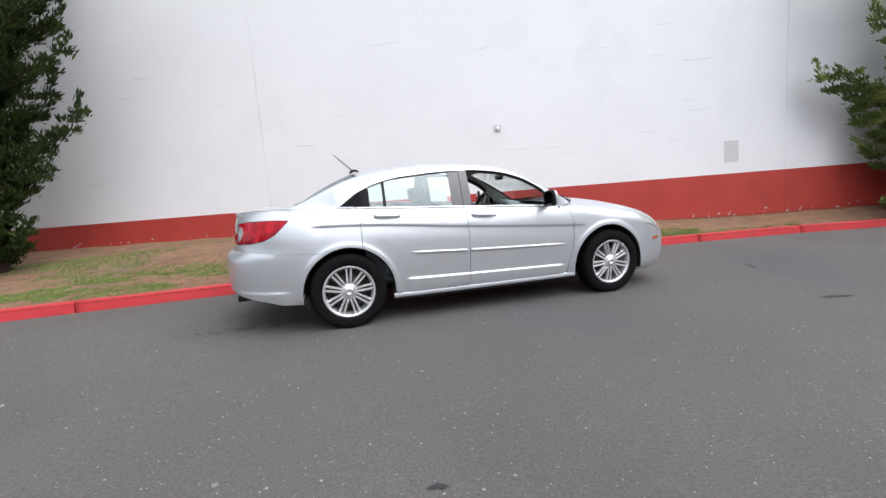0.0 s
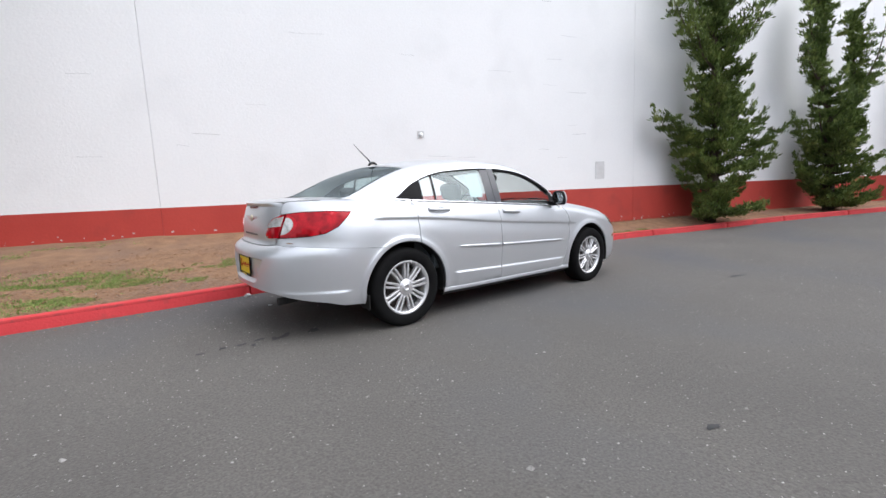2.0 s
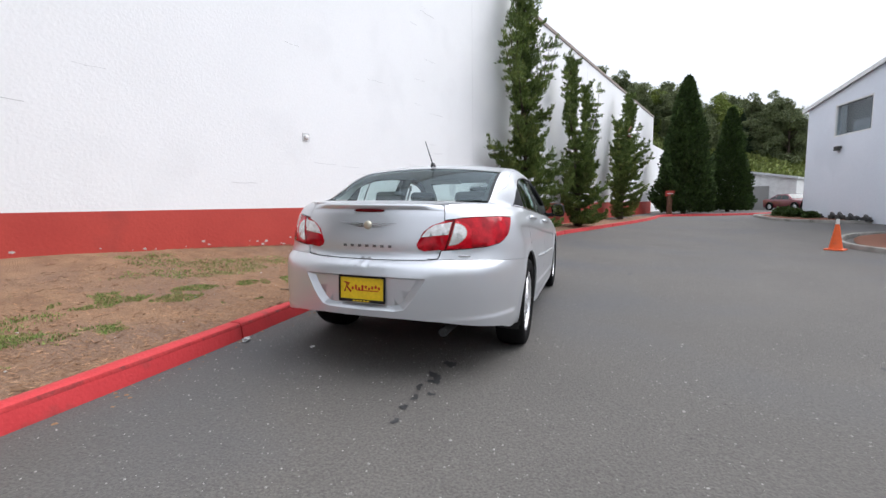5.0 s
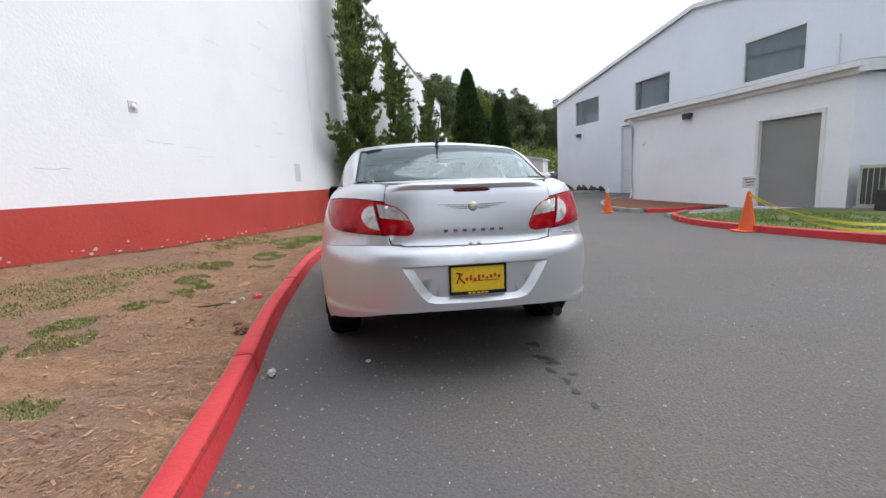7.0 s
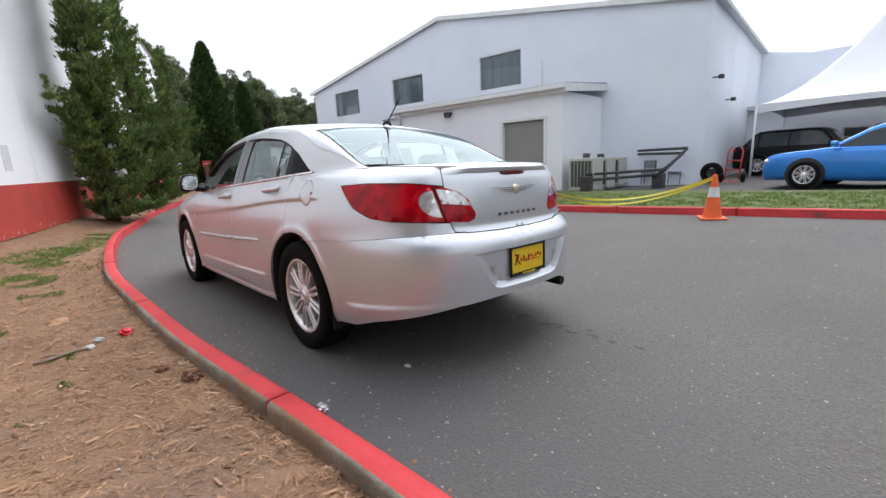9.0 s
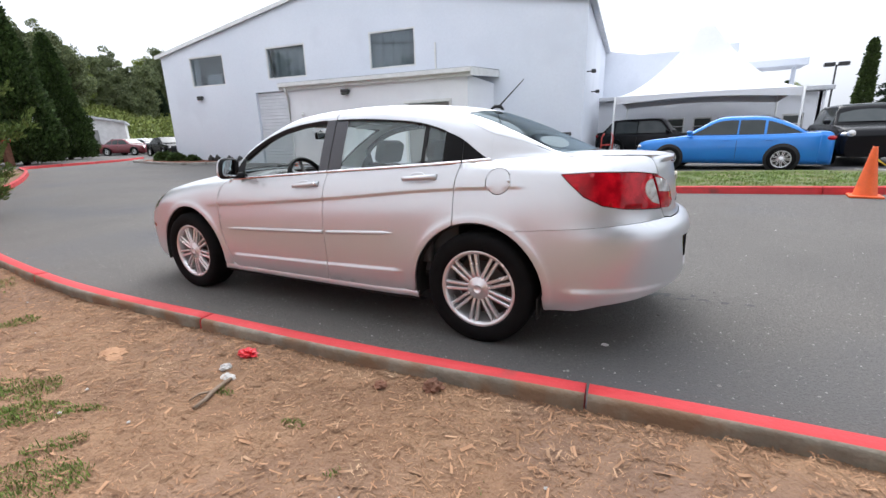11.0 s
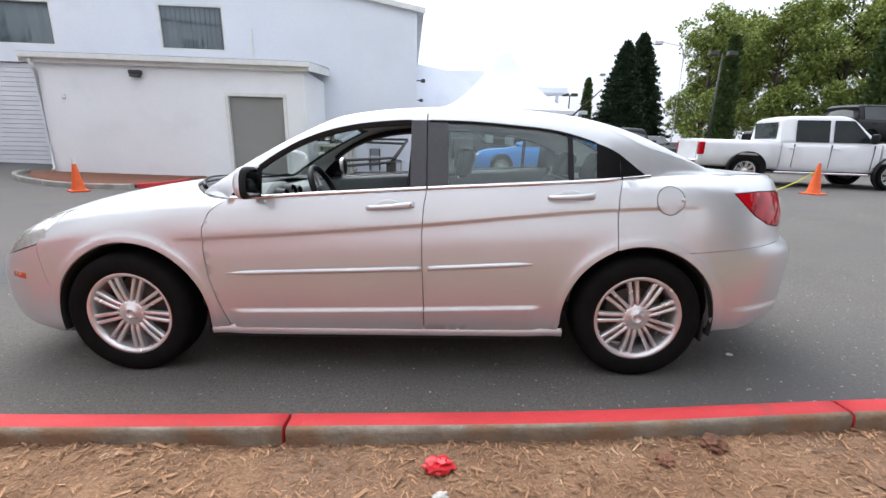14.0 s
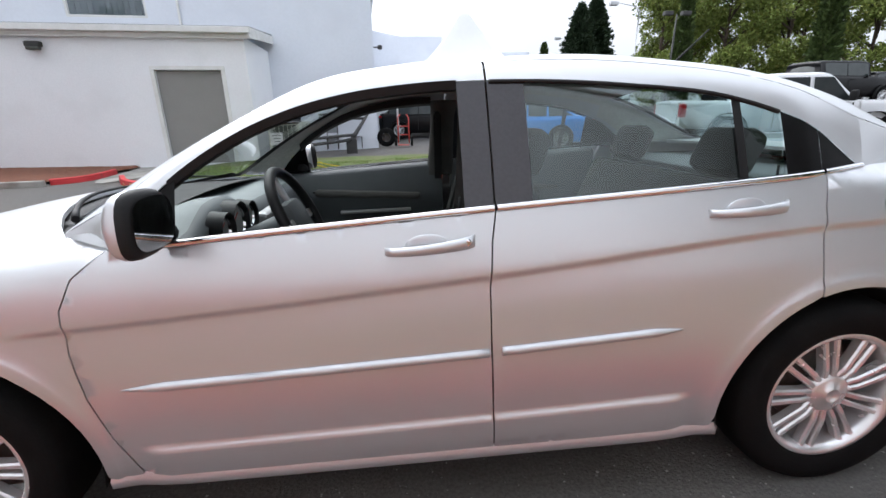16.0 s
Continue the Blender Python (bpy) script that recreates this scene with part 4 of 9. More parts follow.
# lip along the boot's edge with the high brake lamp under it
bm = bmesh.new()
rows = []
for yu in np.linspace(-0.53, 0.53, 45):
    k = ease(0.53, 0.36, abs(yu))
    ue = u_at_y(abs(yu))
    y = math.copysign(skin(ue, 1.064).y, yu)
    xe, xt = skin(ue, 1.03).x, x_tail(y)
    zt = deck(xt + 0.012, y).z
    row = [Vector((xt + 0.11, y, deck(xt + 0.11, y).z - 0.003)), Vector((xt + 0.06, y, deck(xt + 0.06, y).z + 0.001 * k)), Vector((xt + 0.012, y, zt - 0.001))]
    for x, z, zs in ((xe - 0.002, zt - 0.008, 1.064), (xe - 0.006, zt - 0.014, 1.057), (xe - 0.004, zt - 0.020, 1.050), (xe + 0.005, 1.040, 1.038)):
        q = skin(ue, zs)
        row.append(Vector((q.x - 0.0005 + (x - q.x) * k, math.copysign(q.y, yu), q.z + (z - q.z) * k)))
    rows.append([bm.verts.new(p) for p in row])
for a, b in zip(rows, rows[1:]):
    for i in range(6):
        f = bm.faces.new((a[i], b[i], b[i + 1], a[i + 1]))
        f.smooth = True
bmesh.ops.recalc_face_normals(bm, faces=bm.faces[:])
part("boot_lip", bm, M["silver"], lid)
bm = bmesh.new()
rows = []
for y in np.linspace(-0.105, 0.105, 15):
    xe = skin(u_at_y(abs(y)), 1.031).x
    h = 0.012 * math.sqrt(max(0.02, 1 - (y / 0.106) ** 4))
    rows.append([bm.verts.new((xe - dx, y, 1.031 + dz * h)) for dx, dz in ((-0.01, 1), (0.006, 0.8), (0.008, 0), (0.006, -0.8), (-0.01, -1))])
for a, b in zip(rows, rows[1:]):
    for i in range(4):
        bm.faces.new((a[i], b[i], b[i + 1], a[i + 1]))
bmesh.ops.recalc_face_normals(bm, faces=bm.faces[:])
part("high_brake_lamp", bm, M["dark_red_lens"], lid, "dark red brake lamp under the lip")

# hood and cowl
def x_nose(y):
    return skin(u_at_y(min(abs(y), 0.88), False), 0.72).x


_us = [*np.linspace(0.96, XF, 8), *np.linspace(XF + 0.1, u_at_y(0.40, False), 10)]
_he = []
for u in _us:
    p = skin(u, shoulder(skin(u, 0.75).x))
    for _ in range(6):
        p = skin(u, shoulder(p.x))
    _he.append((p.x, p.y))
HOOD_EDGE = [p[0] for p in _he], [p[1] for p in _he]


def hood(x, y):
    k = ease(2.26, 1.8, x)
    ye = float(np.interp(x, HOOD_EDGE[0], HOOD_EDGE[1])) - 0.004
    return Vector((x, y, shoulder(x) + 0.062 * k * max(0.0, 1 - (abs(y) / ye) ** 2.2)))


hood_poly = [(1.285 - 0.33 * (y / 0.74) ** 2, y) for y in np.linspace(-0.72, 0.72, 13)] + _he + [(x, -y) for x, y in _he[::-1]]
part("hood", sheet(hood_poly, hood, gap=0.0012, step=0.05), M["silver"], car)
for mir in SIDES:
    _fe = [skin(u, top_z(u)) for u in np.linspace(0.80, 0.985, 8)]
    corner = [(p.x, p.y) for p in _fe] + [(0.985, 0.70), (0.88, 0.70), (0.80, 0.74)]
    part("cowl_corner", sheet(corner, lambda x, y: hood(x, y) - Vector((0, 0, 0.0015)), gap=0.0, flange=0.01, step=0.03, mirror=mir), M["silver"], car)


def cowl(x, y):
    return hood(x, y) - Vector((0, 0, 0.022))


part("cowl_panel", sheet([(0.86, y) for y in np.linspace(-0.74, 0.74, 7)] + [(1.31 - 0.33 * (y / 0.74) ** 2, y) for y in np.linspace(0.735, -0.735, 13)], cowl, gap=0, flange=0, step=0.06), M["black_trim"], car)

# ---- greenhouse ----
g_zr = table([-1.95, -1.78, -1.635, -1.38, -1.157, -0.84, -0.58, -0.28, 0.0, 0.245, 0.47, 0.73, 0.97], [1.080, 1.118, 1.185, 1.302, 1.372, 1.421, 1.444, 1.443, 1.428, 1.387, 1.290, 1.150, 0.995])
g_yr = table([-1.95, -1.75, -1.5, -1.2, -0.9, -0.6, -0.3, 0.0, 0.25, 0.47, 0.7, 0.97], [0.655, 0.642, 0.625, 0.607, 0.592, 0.585, 0.585, 0.59, 0.607, 0.635, 0.672, 0.72])
g_pc = table([-1.95, -1.8, -1.6, -1.4, -1.2, -0.9, -0.6, -0.3, 0.0, 0.2, 0.4, 0.6, 0.8, 1.0, 1.2], [1.082, 1.108, 1.220, 1.324, 1.402, 1.454, 1.477, 1.474, 1.453, 1.422, 1.370, 1.288, 1.193, 1.092, 1.0])
g_zd = table([-1.43, -1.40, -1.33, -1.246, -1.138, -0.983, -0.673, -0.356, -0.028, 0.141, 0.315, 0.46, 0.67, 0.74, 0.79], [1.079, 1.092, 1.142, 1.204, 1.253, 1.303, 1.347, 1.368, 1.363, 1.344, 1.302, 1.242, 1.098, 1.03, 0.966])
DLO0, DLO1 = -1.43, 0.785


def section(x):
    """Waist, window head, roof edge and roof middle of the cabin at x (left half)."""
    if x > 0.97:
        y = 0.72 * math.sqrt(max(0.0, (1.2 - x) / 0.23))
        b = d = r = Vector((x, y, 0.985 + 0.015 * (x - 0.97) / 0.23))
        return b, d, r, max(g_pc(x), r.z)
    r = Vector((x, g_yr(x), g_zr(x)))
    if x > 0.785:
        t = (x - 0.785) / 0.185
        s = skin(0.785, shoulder(0.785))
        b = Vector((x, s.y + (0.725 - s.y) * t, s.z + (0.983 - s.z) * t))
        b.z = min(b.z, r.z)
    else:
        b = skin(x, shoulder(x))
    if DLO0 <= x <= DLO1:
        h = max(0.0, g_zd(x) - b.z)
        d = Vector((x, b.y - 0.34 * h - 0.21 * h * h, b.z + h))
    else:
        t = 0.3 * min(1.0, (DLO0 - x) / 0.3 if x < DLO0 else (x - DLO1) / 0.1)
        d = b.lerp(r, t)
    return b, d, r, g_pc(x)


NS, NR_, NT = 6, 7, 12                       # rows of side, rail and top


def ring(x):
    b, d, r, zc = section(x)
    out = []
    for i in range(NS):
        t = i / NS
        h = (d.z - b.z) * t
        if DLO0 <= x <= DLO1 and d.z - b.z > 1e-4:
            out.append(Vector((x, b.y - 0.34 * h - 0.21 * h * h, b.z + h)))
        else:
            out.append(b.lerp(d, t))
    L = (r - d).length
    hh = max(0.0, d.z - b.z)
    t0 = Vector((0, -(0.34 + 0.42 * hh), 1)).normalized() * L * 1.05
    sl = -2 * (r.z - zc) / max(0.05, r.y)
    t1 = Vector((0, -1, sl)).normalized() * L * 1.05
    if x < DLO0 or x > DLO1:
        k = min(1.0, (DLO0 - x) / 0.3 if x < DLO0 else (x - DLO1) / 0.15)
        dirn = (r - d)
        e = ease(-1.65, -1.93, x)
        t0 = t0.lerp(dirn, max(0.6 * k, e))
        t1 = t1.lerp(dirn, e)
    for i in range(NR_):
        t = i / NR_
        out.append(d * (1 + 2 * t) * (1 - t) ** 2 + t0 * t * (1 - t) ** 2 + r * t * t * (3 - 2 * t) + t1 * t * t * (t - 1))
    for i in range(NT + 1):
        y = r.y * (1 - i / NT)
        k = (y / r.y) ** 2 if r.y > 1e-4 else 0
        out.append(Vector((x, y, zc + (r.z - zc) * k)))
    return out


def cabin(x0, x1, r0, r1, step=0.03, mirror=None, gap0=0.0, gap1=0.0, push=0.0):
    """A strip of the cabin's skin between two stations and two rows. mirror None: both halves as one sheet over the roof."""
    n = max(2, int(round(abs(x1 - x0) / step)))
    rows = [ring(x)[r0:r1 + 1] for x in np.linspace(x0, x1, n + 1)]
    for row in rows:
        if gap0 and len(row) > 1:
            row[0] = row[0] + (row[1] - row[0]).normalized() * min(gap0, (row[1] - row[0]).length * 0.8) if (row[1] - row[0]).length > 1e-6 else row[0]
        if gap1 and len(row) > 1:
            row[-1] = row[-1] + (row[-2] - row[-1]).normalized() * min(gap1, (row[-2] - row[-1]).length * 0.8) if (row[-2] - row[-1]).length > 1e-6 else row[-1]
    if mirror is None:
        rows = [row + [Vector((p.x, -p.y, p.z)) for p in row[-2::-1]] for row in rows]
    elif mirror:
        rows = [[Vector((p.x, -p.y, p.z)) for p in row] for row in rows]
    bm = bmesh.new()
    vs = [[bm.verts.new(p) for p in row] for row in rows]
    for a, b in zip(vs, vs[1:]):
        for i in range(len(a) - 1):
            f = bm.faces.new((a[i], b[i], b[i + 1], a[i + 1]))
            f.smooth = True
    bmesh.ops.remove_doubles(bm, verts=bm.verts[:], dist=0.0004)
    bmesh.ops.recalc_face_normals(bm, faces=bm.faces[:])
    s = sum(f.normal.dot(f.calc_center_median() - Vector((f.calc_center_median().x, 0, 0.9))) for f in bm.faces)
    if s < 0:
        bmesh.ops.reverse_faces(bm, faces=bm.faces[:])
    if push:
        bm.normal_update()
        for v in bm.verts:
            v.co += v.normal * push
    return bm


X_HEAD, X_BACK, X_BASE = 0.30, -1.215, -1.80
R_D, R_R, R_C = NS, NS + NR_, NS + NR_ + NT
R_MID = NS + 4                                # door frame below, roof rail above
part("roof", cabin(X_BACK, X_HEAD, R_R, R_C), M["silver"], car)
ws = part("windscreen", cabin(X_HEAD + 0.012, 1.2, R_R, R_C, gap0=0.015), G_CLEAR, car, "clear windscreen")
bl = part("rear_window", cabin(X_BASE, X_BACK - 0.012, R_R, R_C, gap0=0.022), G_REAR, car, "green-tinted rear window")
part("rear_window_seal", cabin(X_BASE, X_BACK - 0.002, R_R, R_C, push=-0.006, gap0=0.002), M["black_trim"], bl)
for ob in (ws, bl):
    ob.visible_shadow = False


def frame_only(ob, keep):
    """Leaves only those faces of a mesh for whose middle keep(x, y, z) holds."""
    bm = bmesh.new()
    bm.from_mesh(ob.data)
    bmesh.ops.delete(bm, geom=[f for f in bm.faces if not keep(*f.calc_center_median())], context="FACES")
    bm.to_mesh(ob.data)
    bm.free()


_seal = bl.children[0]
frame_only(_seal, lambda x, y, z: abs(y) > g_yr(max(min(x, 0.97), -1.95)) * 0.915 or x > X_BACK - 0.045)
part("windscreen_seal", cabin(X_HEAD + 0.002, 1.2, R_R, R_C, push=-0.005), M["black_trim"], ws)
frame_only(ws.children[0], lambda x, y, z: abs(y) > g_yr(max(min(x, 0.97), -1.95)) * 0.93 or x < X_HEAD + 0.06 or (x > 0.97 and abs(y) > 0.9 * 0.72 * math.sqrt(max(0.0, (1.2 - x) / 0.23)) - 0.03))
for mir in SIDES:
    sg = -1 if mir else 1
    part("roof_rail", cabin(-1.95, 0.97, R_MID, R_R, mirror=mir, gap0=0.003), M["silver"], car)
    part("front_window_frame", cabin(-0.247, 0.97, R_D, R_MID, mirror=mir), M["silver"], car)
    part("rear_window_frame", cabin(-1.43, -0.253, R_D, R_MID, mirror=mir), M["silver"], car)
    part("rear_pillar", cabin(-1.95, -1.43, 0, R_MID, mirror=mir), M["silver"], car)
    part("pillar_foot", cabin(0.785, 0.97, 0, R_D, mirror=mir), M["silver"], car)
    # glass and black frames between waist and window head
    part("rear_door_glass", cabin(-0.985, -0.36, 0, R_D, mirror=mir, push=-0.008), G_TINT, car, "green-tinted door glass").visible_shadow = False
    part("quarter_glass", cabin(-1.135, -1.012, 0, R_D, mirror=mir, push=-0.008), G_TINT, car, "small tinted quarter glass").visible_shadow = False
    part("window_divider", cabin(-1.012, -0.985, 0, R_D, mirror=mir, push=-0.003), M["black_trim"], car)
    part("pillar_panel_front", cabin(-0.247, -0.165, 0, R_D, mirror=mir, push=-0.002), M["black_gloss"], car, "gloss black centre pillar")
    part("pillar_panel_rear", cabin(-0.36, -0.253, 0, R_D, mirror=mir, push=-0.002), M["black_gloss"], car, "gloss black centre pillar")
    part("sail_panel", cabin(-1.43, -1.2585, 0, R_D, mirror=mir, push=-0.002), M["sail_black"], car, "black corner panel")
    part("sail_panel_door", cabin(-1.2575, -1.135, 0, R_D, mirror=mir, push=-0.002), M["sail_black"], car, "black corner panel")
    part("mirror_base", cabin(0.612, 0.785, 0, R_D, mirror=mir, push=-0.004), M["sail_black"], car)
    # inner black frame of the open front window
    bm = bmesh.new()
    rows = []
    for x in np.linspace(-0.165, 0.63, 30):
        b, d, r, zc = section(x)
        rows.append([bm.verts.new((x, sg * yy, zz)) for yy, zz in ((d.y + 0.002, d.z + 0.003), (d.y - 0.002, d.z - 0.022), (d.y - 0.03, d.z - 0.026), (d.y - 0.055, d.z - 0.015), (d.y - 0.06, d.z + 0.02))])
    for a, b in zip(rows, rows[1:]):
        for i in range(4):
            bm.faces.new((a[i], b[i], b[i + 1], a[i + 1]))
    bmesh.ops.recalc_face_normals(bm, faces=bm.faces[:])
    part("window_channel", bm, M["black_trim"], car)
    # rubber head seal of the rear window
    bm = bmesh.new()
    add_tube(bm, [(x, sg * (section(x)[1].y + 0.001), section(x)[1].z - 0.004) for x in np.linspace(-1.13, -0.26, 28)], 0.007, 6)
    part("window_seal", bm, M["black_trim"], car)
    # chrome waist moulding
    for x0, x1, nm in ((-0.247, 0.775, "waist_moulding"), (-1.255, -0.256, "waist_moulding"), (-1.425, -1.265, "waist_moulding")):
        bm = bmesh.new()
        rows = []
        for x in np.linspace(x0, x1, 24):
            p = skin(x, shoulder(x))
            rows.append([bm.verts.new((x, sg * (p.y + dy), p.z + dz)) for dy, dz in ((-0.012, 0.012), (0.0, 0.014), (0.007, 0.008), (0.006, -0.004), (0.0, -0.007))])
        for a, b in zip(rows, rows[1:]):
            for i in range(4):
                f = bm.faces.new((a[i], b[i], b[i + 1], a[i + 1]))
                f.smooth = True
                f.material_index = 1 if i in (0, 3) else 0
        bmesh.ops.recalc_face_normals(bm, faces=bm.faces[:])
        part(nm, bm, [M["chrome"], M["black_trim"]], car, "bright waist moulding")
    # rubbing strips on the doors
    for x0, z0, x1, z1 in ((0.815, 0.578, -0.220, 0.611), (-0.256, 0.613, -0.806, 0.640)):
        bm = bmesh.new()
        rows = []
        for t in np.linspace(0, 1, 26):
            x, z = x0 + (x1 - x0) * t, z0 + (z1 - z0) * t
            k = 1.0
            if x0 > 0:
                k = min(1.0, t / 0.12 + 0.15)
            else:
                k = min(1.0, (1 - t) / 0.18 + 0.15)
            y = skin(x, z).y
            rows.append([bm.verts.new((x, sg * (y + dy * k), z + dz * k)) for dy, dz in ((-0.003, 0.014), (0.008, 0.013), (0.014, 0.004), (0.012, -0.008), (-0.003, -0.015))])
        for a, b in zip(rows, rows[1:]):
            for i in range(4):
                f = bm.faces.new((a[i], b[i], b[i + 1], a[i + 1]))
                f.smooth = True
        for row in (rows[0], rows[-1]):
            bm.faces.new(row)
        bmesh.ops.recalc_face_normals(bm, faces=bm.faces[:])
        part("rubbing_strip", bm, M["silver"], car, "silver rubbing strip with a bright edge")
    # handles in their cups
    for x0, x1, z0, z1, key in ((0.062, -0.187, 0.927, 0.944, not mir), (-0.872, -1.115, 0.980, 0.991, False)):
        h = thing("door_handle", "", "")
        h.parent = car
        bm = bmesh.new()
        rows = []
        for t in np.linspace(0, 1, 18):
            x, z = x0 + (x1 - x0) * t, z0 + (z1 - z0) * t
            y = skin(x, z).y
            lift = 0.008 + 0.034 * math.sin(math.pi * min(1, max(0, t))) ** 0.45
            hz = 0.011 + 0.006 * t
            rows.append([bm.verts.new((x, sg * (y + dy), z + dz)) for dy, dz in ((lift - 0.014, hz * 0.9), (lift - 0.003, hz), (lift + 0.001, 0), (lift - 0.003, -hz), (lift - 0.014, -hz * 0.9))])
        for a, b in zip(rows, rows[1:]):
            for i in range(5):
                f = bm.faces.new((a[i], b[i], b[(i + 1) % 5], a[(i + 1) % 5]))
                f.smooth = True
        for row in (rows[0], rows[-1]):
            bm.faces.new(row)
        bmesh.ops.recalc_face_normals(bm, faces=bm.faces[:])
        part("grip", bm, M["silver"], h)
        xm, zm = x0 + (x1 - x0) * 0.47, z0 + (z1 - z0) * 0.47
        bm = bmesh.new()
        bmesh.ops.create_uvsphere(bm, u_segments=24, v_segments=12, radius=1)
        y = skin(xm, zm).y
        bmesh.ops.transform(bm, matrix=Matrix.Translation((xm, sg * (y + 0.0015), zm)) @ Matrix.Diagonal((0.062, 0.006, 0.034, 1)), verts=bm.verts[:])
        part("handle_cup", bm, M["silver"], h, smooth=True)
        if key:
            bm = bmesh.new()
            add_lathe(bm, [(0.0, 0.004), (0.006, 0.005), (0.012, 0.002), (0.013, 0)], 16, "Y", (x0 + (x1 - x0) * 0.9, sg * (skin(x1, z1).y + 0.024), z1))
            part("lock", bm, M["chrome"], h)
        h.matrix_parent_inverse = Matrix.Identity(4)
    # door mirror
    mr = thing("door_mirror", "", "")
    mr.parent = car
    bm = bmesh.new()
    bmesh.ops.create_cube(bm, size=2)
    bmesh.ops.subdivide_edges(bm, edges=bm.edges[:], cuts=5, use_grid_fill=True)
    for v in bm.verts:
        p = v.co
        n = (abs(p.x) ** 3.2 + abs(p.y) ** 3.2 + abs(p.z) ** 3.2) ** (1 / 3.2)
        q = p / max(n, 1e-6)
        back = q.x < 0
        sx = 0.026 if back else 0.050 * (1 - 0.22 * abs(q.z))
        v.co = Vector((0.612 + q.x * sx + 0.012 * q.y, sg * (0.960 + 0.076 * q.y - 0.012 * q.z), 1.060 + q.z * (0.078 + 0.004 * q.y)))
    bmesh.ops.recalc_face_normals(bm, faces=bm.faces[:])
    for f in bm.faces:
        f.material_index = 1 if f.calc_center_median().x - 0.012 * (abs(f.calc_center_median().y) - 0.960) / 0.076 < 0.612 else 0
    part("housing", bm, [M["silver"], M["black_trim"]], mr, "silver cap and black bezel", smooth=True)
    # rounded glass set a little into the rear face
    bm = bmesh.new()
    loop = []
    for a in np.linspace(0, math.tau, 49)[:-1]:
        cy, cz = math.copysign(abs(math.cos(a)) ** 0.6, math.cos(a)), math.copysign(abs(math.sin(a)) ** 0.6, math.sin(a))
        loop.append(bm.verts.new((0.5825 + 0.012 * cy, sg * (0.960 + 0.060 * cy - 0.009 * cz), 1.060 + 0.061 * cz)))
    bm.faces.new(loop if sg < 0 else loop[::-1])
    bmesh.ops.solidify(bm, geom=bm.faces[:], thickness=0.004)
    part("mirror_glass", bm, M["mirror_glass"], mr, "mirror glass")
    bm = bmesh.new()
    add_tube(bm, [(0.65, sg * 0.80, 1.0), (0.64, sg * 0.85, 0.998), (0.63, sg * 0.91, 1.005)], [0.03, 0.024, 0.026], 10)
    part("mirror_foot", bm, M["black_trim"], mr, smooth=True)
    # amber marker on the front corner
    mk = [(XF + 0.50, 0.525), (XF + 0.60, 0.533), (XF + 0.60, 0.562), (XF + 0.50, 0.556)]
    part("side_marker", sheet(mk, lambda u, z: skin(u, z, 0.004), gap=0, mirror=mir, flange=0.01, step=0.03), M["amber"], car, "amber side marker")
    # tail lamp: red outer lens, round clear lens, clear and red inner part
    tl = thing("tail_lamp", "", "")
    tl.parent = car
    part("lens_edge", sheet(LAMP, lambda u, z: skin(u, z, -0.008), gap=0.0, mirror=mir, flange=0.02), M["dark_red_lens"], tl)
    ud = u_at_y(0.53)                       # the seam between quarter and boot lid slants outwards
    lens_out = [p for p in shrunk(LAMP, 0.006)]
    seam_lo, seam_hi = u_at_y(0.508), u_at_y(0.585)

    def seam(z):
        return seam_lo + (seam_hi - seam_lo) * (z - 0.79) / 0.2
    lo = [(u, z) for u, z in lens_out if u > seam(z) + 0.02]
    # outer lens: points from the tip round to the seam
    outer_lens = lens_out[0:6] + [(seam(0.80) + 0.006, 0.803), (seam(0.985) + 0.006, 0.985)] + lens_out[13:]
    inner_lens = [(seam(0.80) - 0.006, 0.801)] + lens_out[7:13] + [(seam(0.978) - 0.006, 0.978)]
    part("outer_lens", sheet(outer_lens, lambda u, z: skin(u, z, 0.004), gap=0, mirror=mir, flange=0.012, step=0.03), M["red_lens"], tl, "red outer lens")
    part("inner_lens", sheet(inner_lens, lambda u, z: skin(u, z, 0.004), gap=0, mirror=mir, flange=0.012, step=0.03), M["red_lens"], tl, "red inner lens")
    def half_disc(r, rz, c):
        return [(seam(0.893 + rz * math.sin(a)) + c + r * math.cos(a), 0.893 + rz * math.sin(a)) for a in np.linspace(-math.pi / 2, math.pi / 2, 17)]
    part("reflector_bowl", sheet(half_disc(0.13, 0.082, 0.012), lambda u, z: skin(u, z, 0.0055), gap=0, mirror=mir, flange=0.004, step=0.03), M["bowl_red"], tl, "deep red reflector bowl")
    rnd_lens = half_disc(0.088, 0.062, 0.014)
    part("reverse_lens", sheet(rnd_lens, lambda u, z: skin(u, z, 0.008), gap=0, mirror=mir, flange=0.008, step=0.022), M["clear_lens"], tl, "half-round clear lens")
    part("lens_rim", sheet(half_disc(0.098, 0.068, 0.010), lambda u, z: skin(u, z, 0.0068), gap=0, mirror=mir, flange=0.004, step=0.03), M["lens_rim"], tl, "thin silver rim")
    part("bulb", sheet([(seam(0.893) + 0.05 + 0.016 * math.cos(a), 0.887 + 0.016 * math.sin(a)) for a in np.linspace(0, 5.9, 12)], lambda u, z: skin(u, z, 0.0095), gap=0, mirror=mir, flange=0.001, step=0.02), M["silver_plastic"], tl, "grey bulb holder")
    inn = [(seam(0.895) - 0.016, 0.893), (u_at_y(0.37), 0.875), (u_at_y(0.41), 0.92), (u_at_y(0.46), 0.95), (seam(0.97) - 0.016, 0.968)]
    part("clear_inner_lens", sheet(inn, lambda u, z: skin(u, z, 0.008), gap=0, mirror=mir, flange=0.008, step=0.025), M["clear_lens"], tl, "clear inner lens")
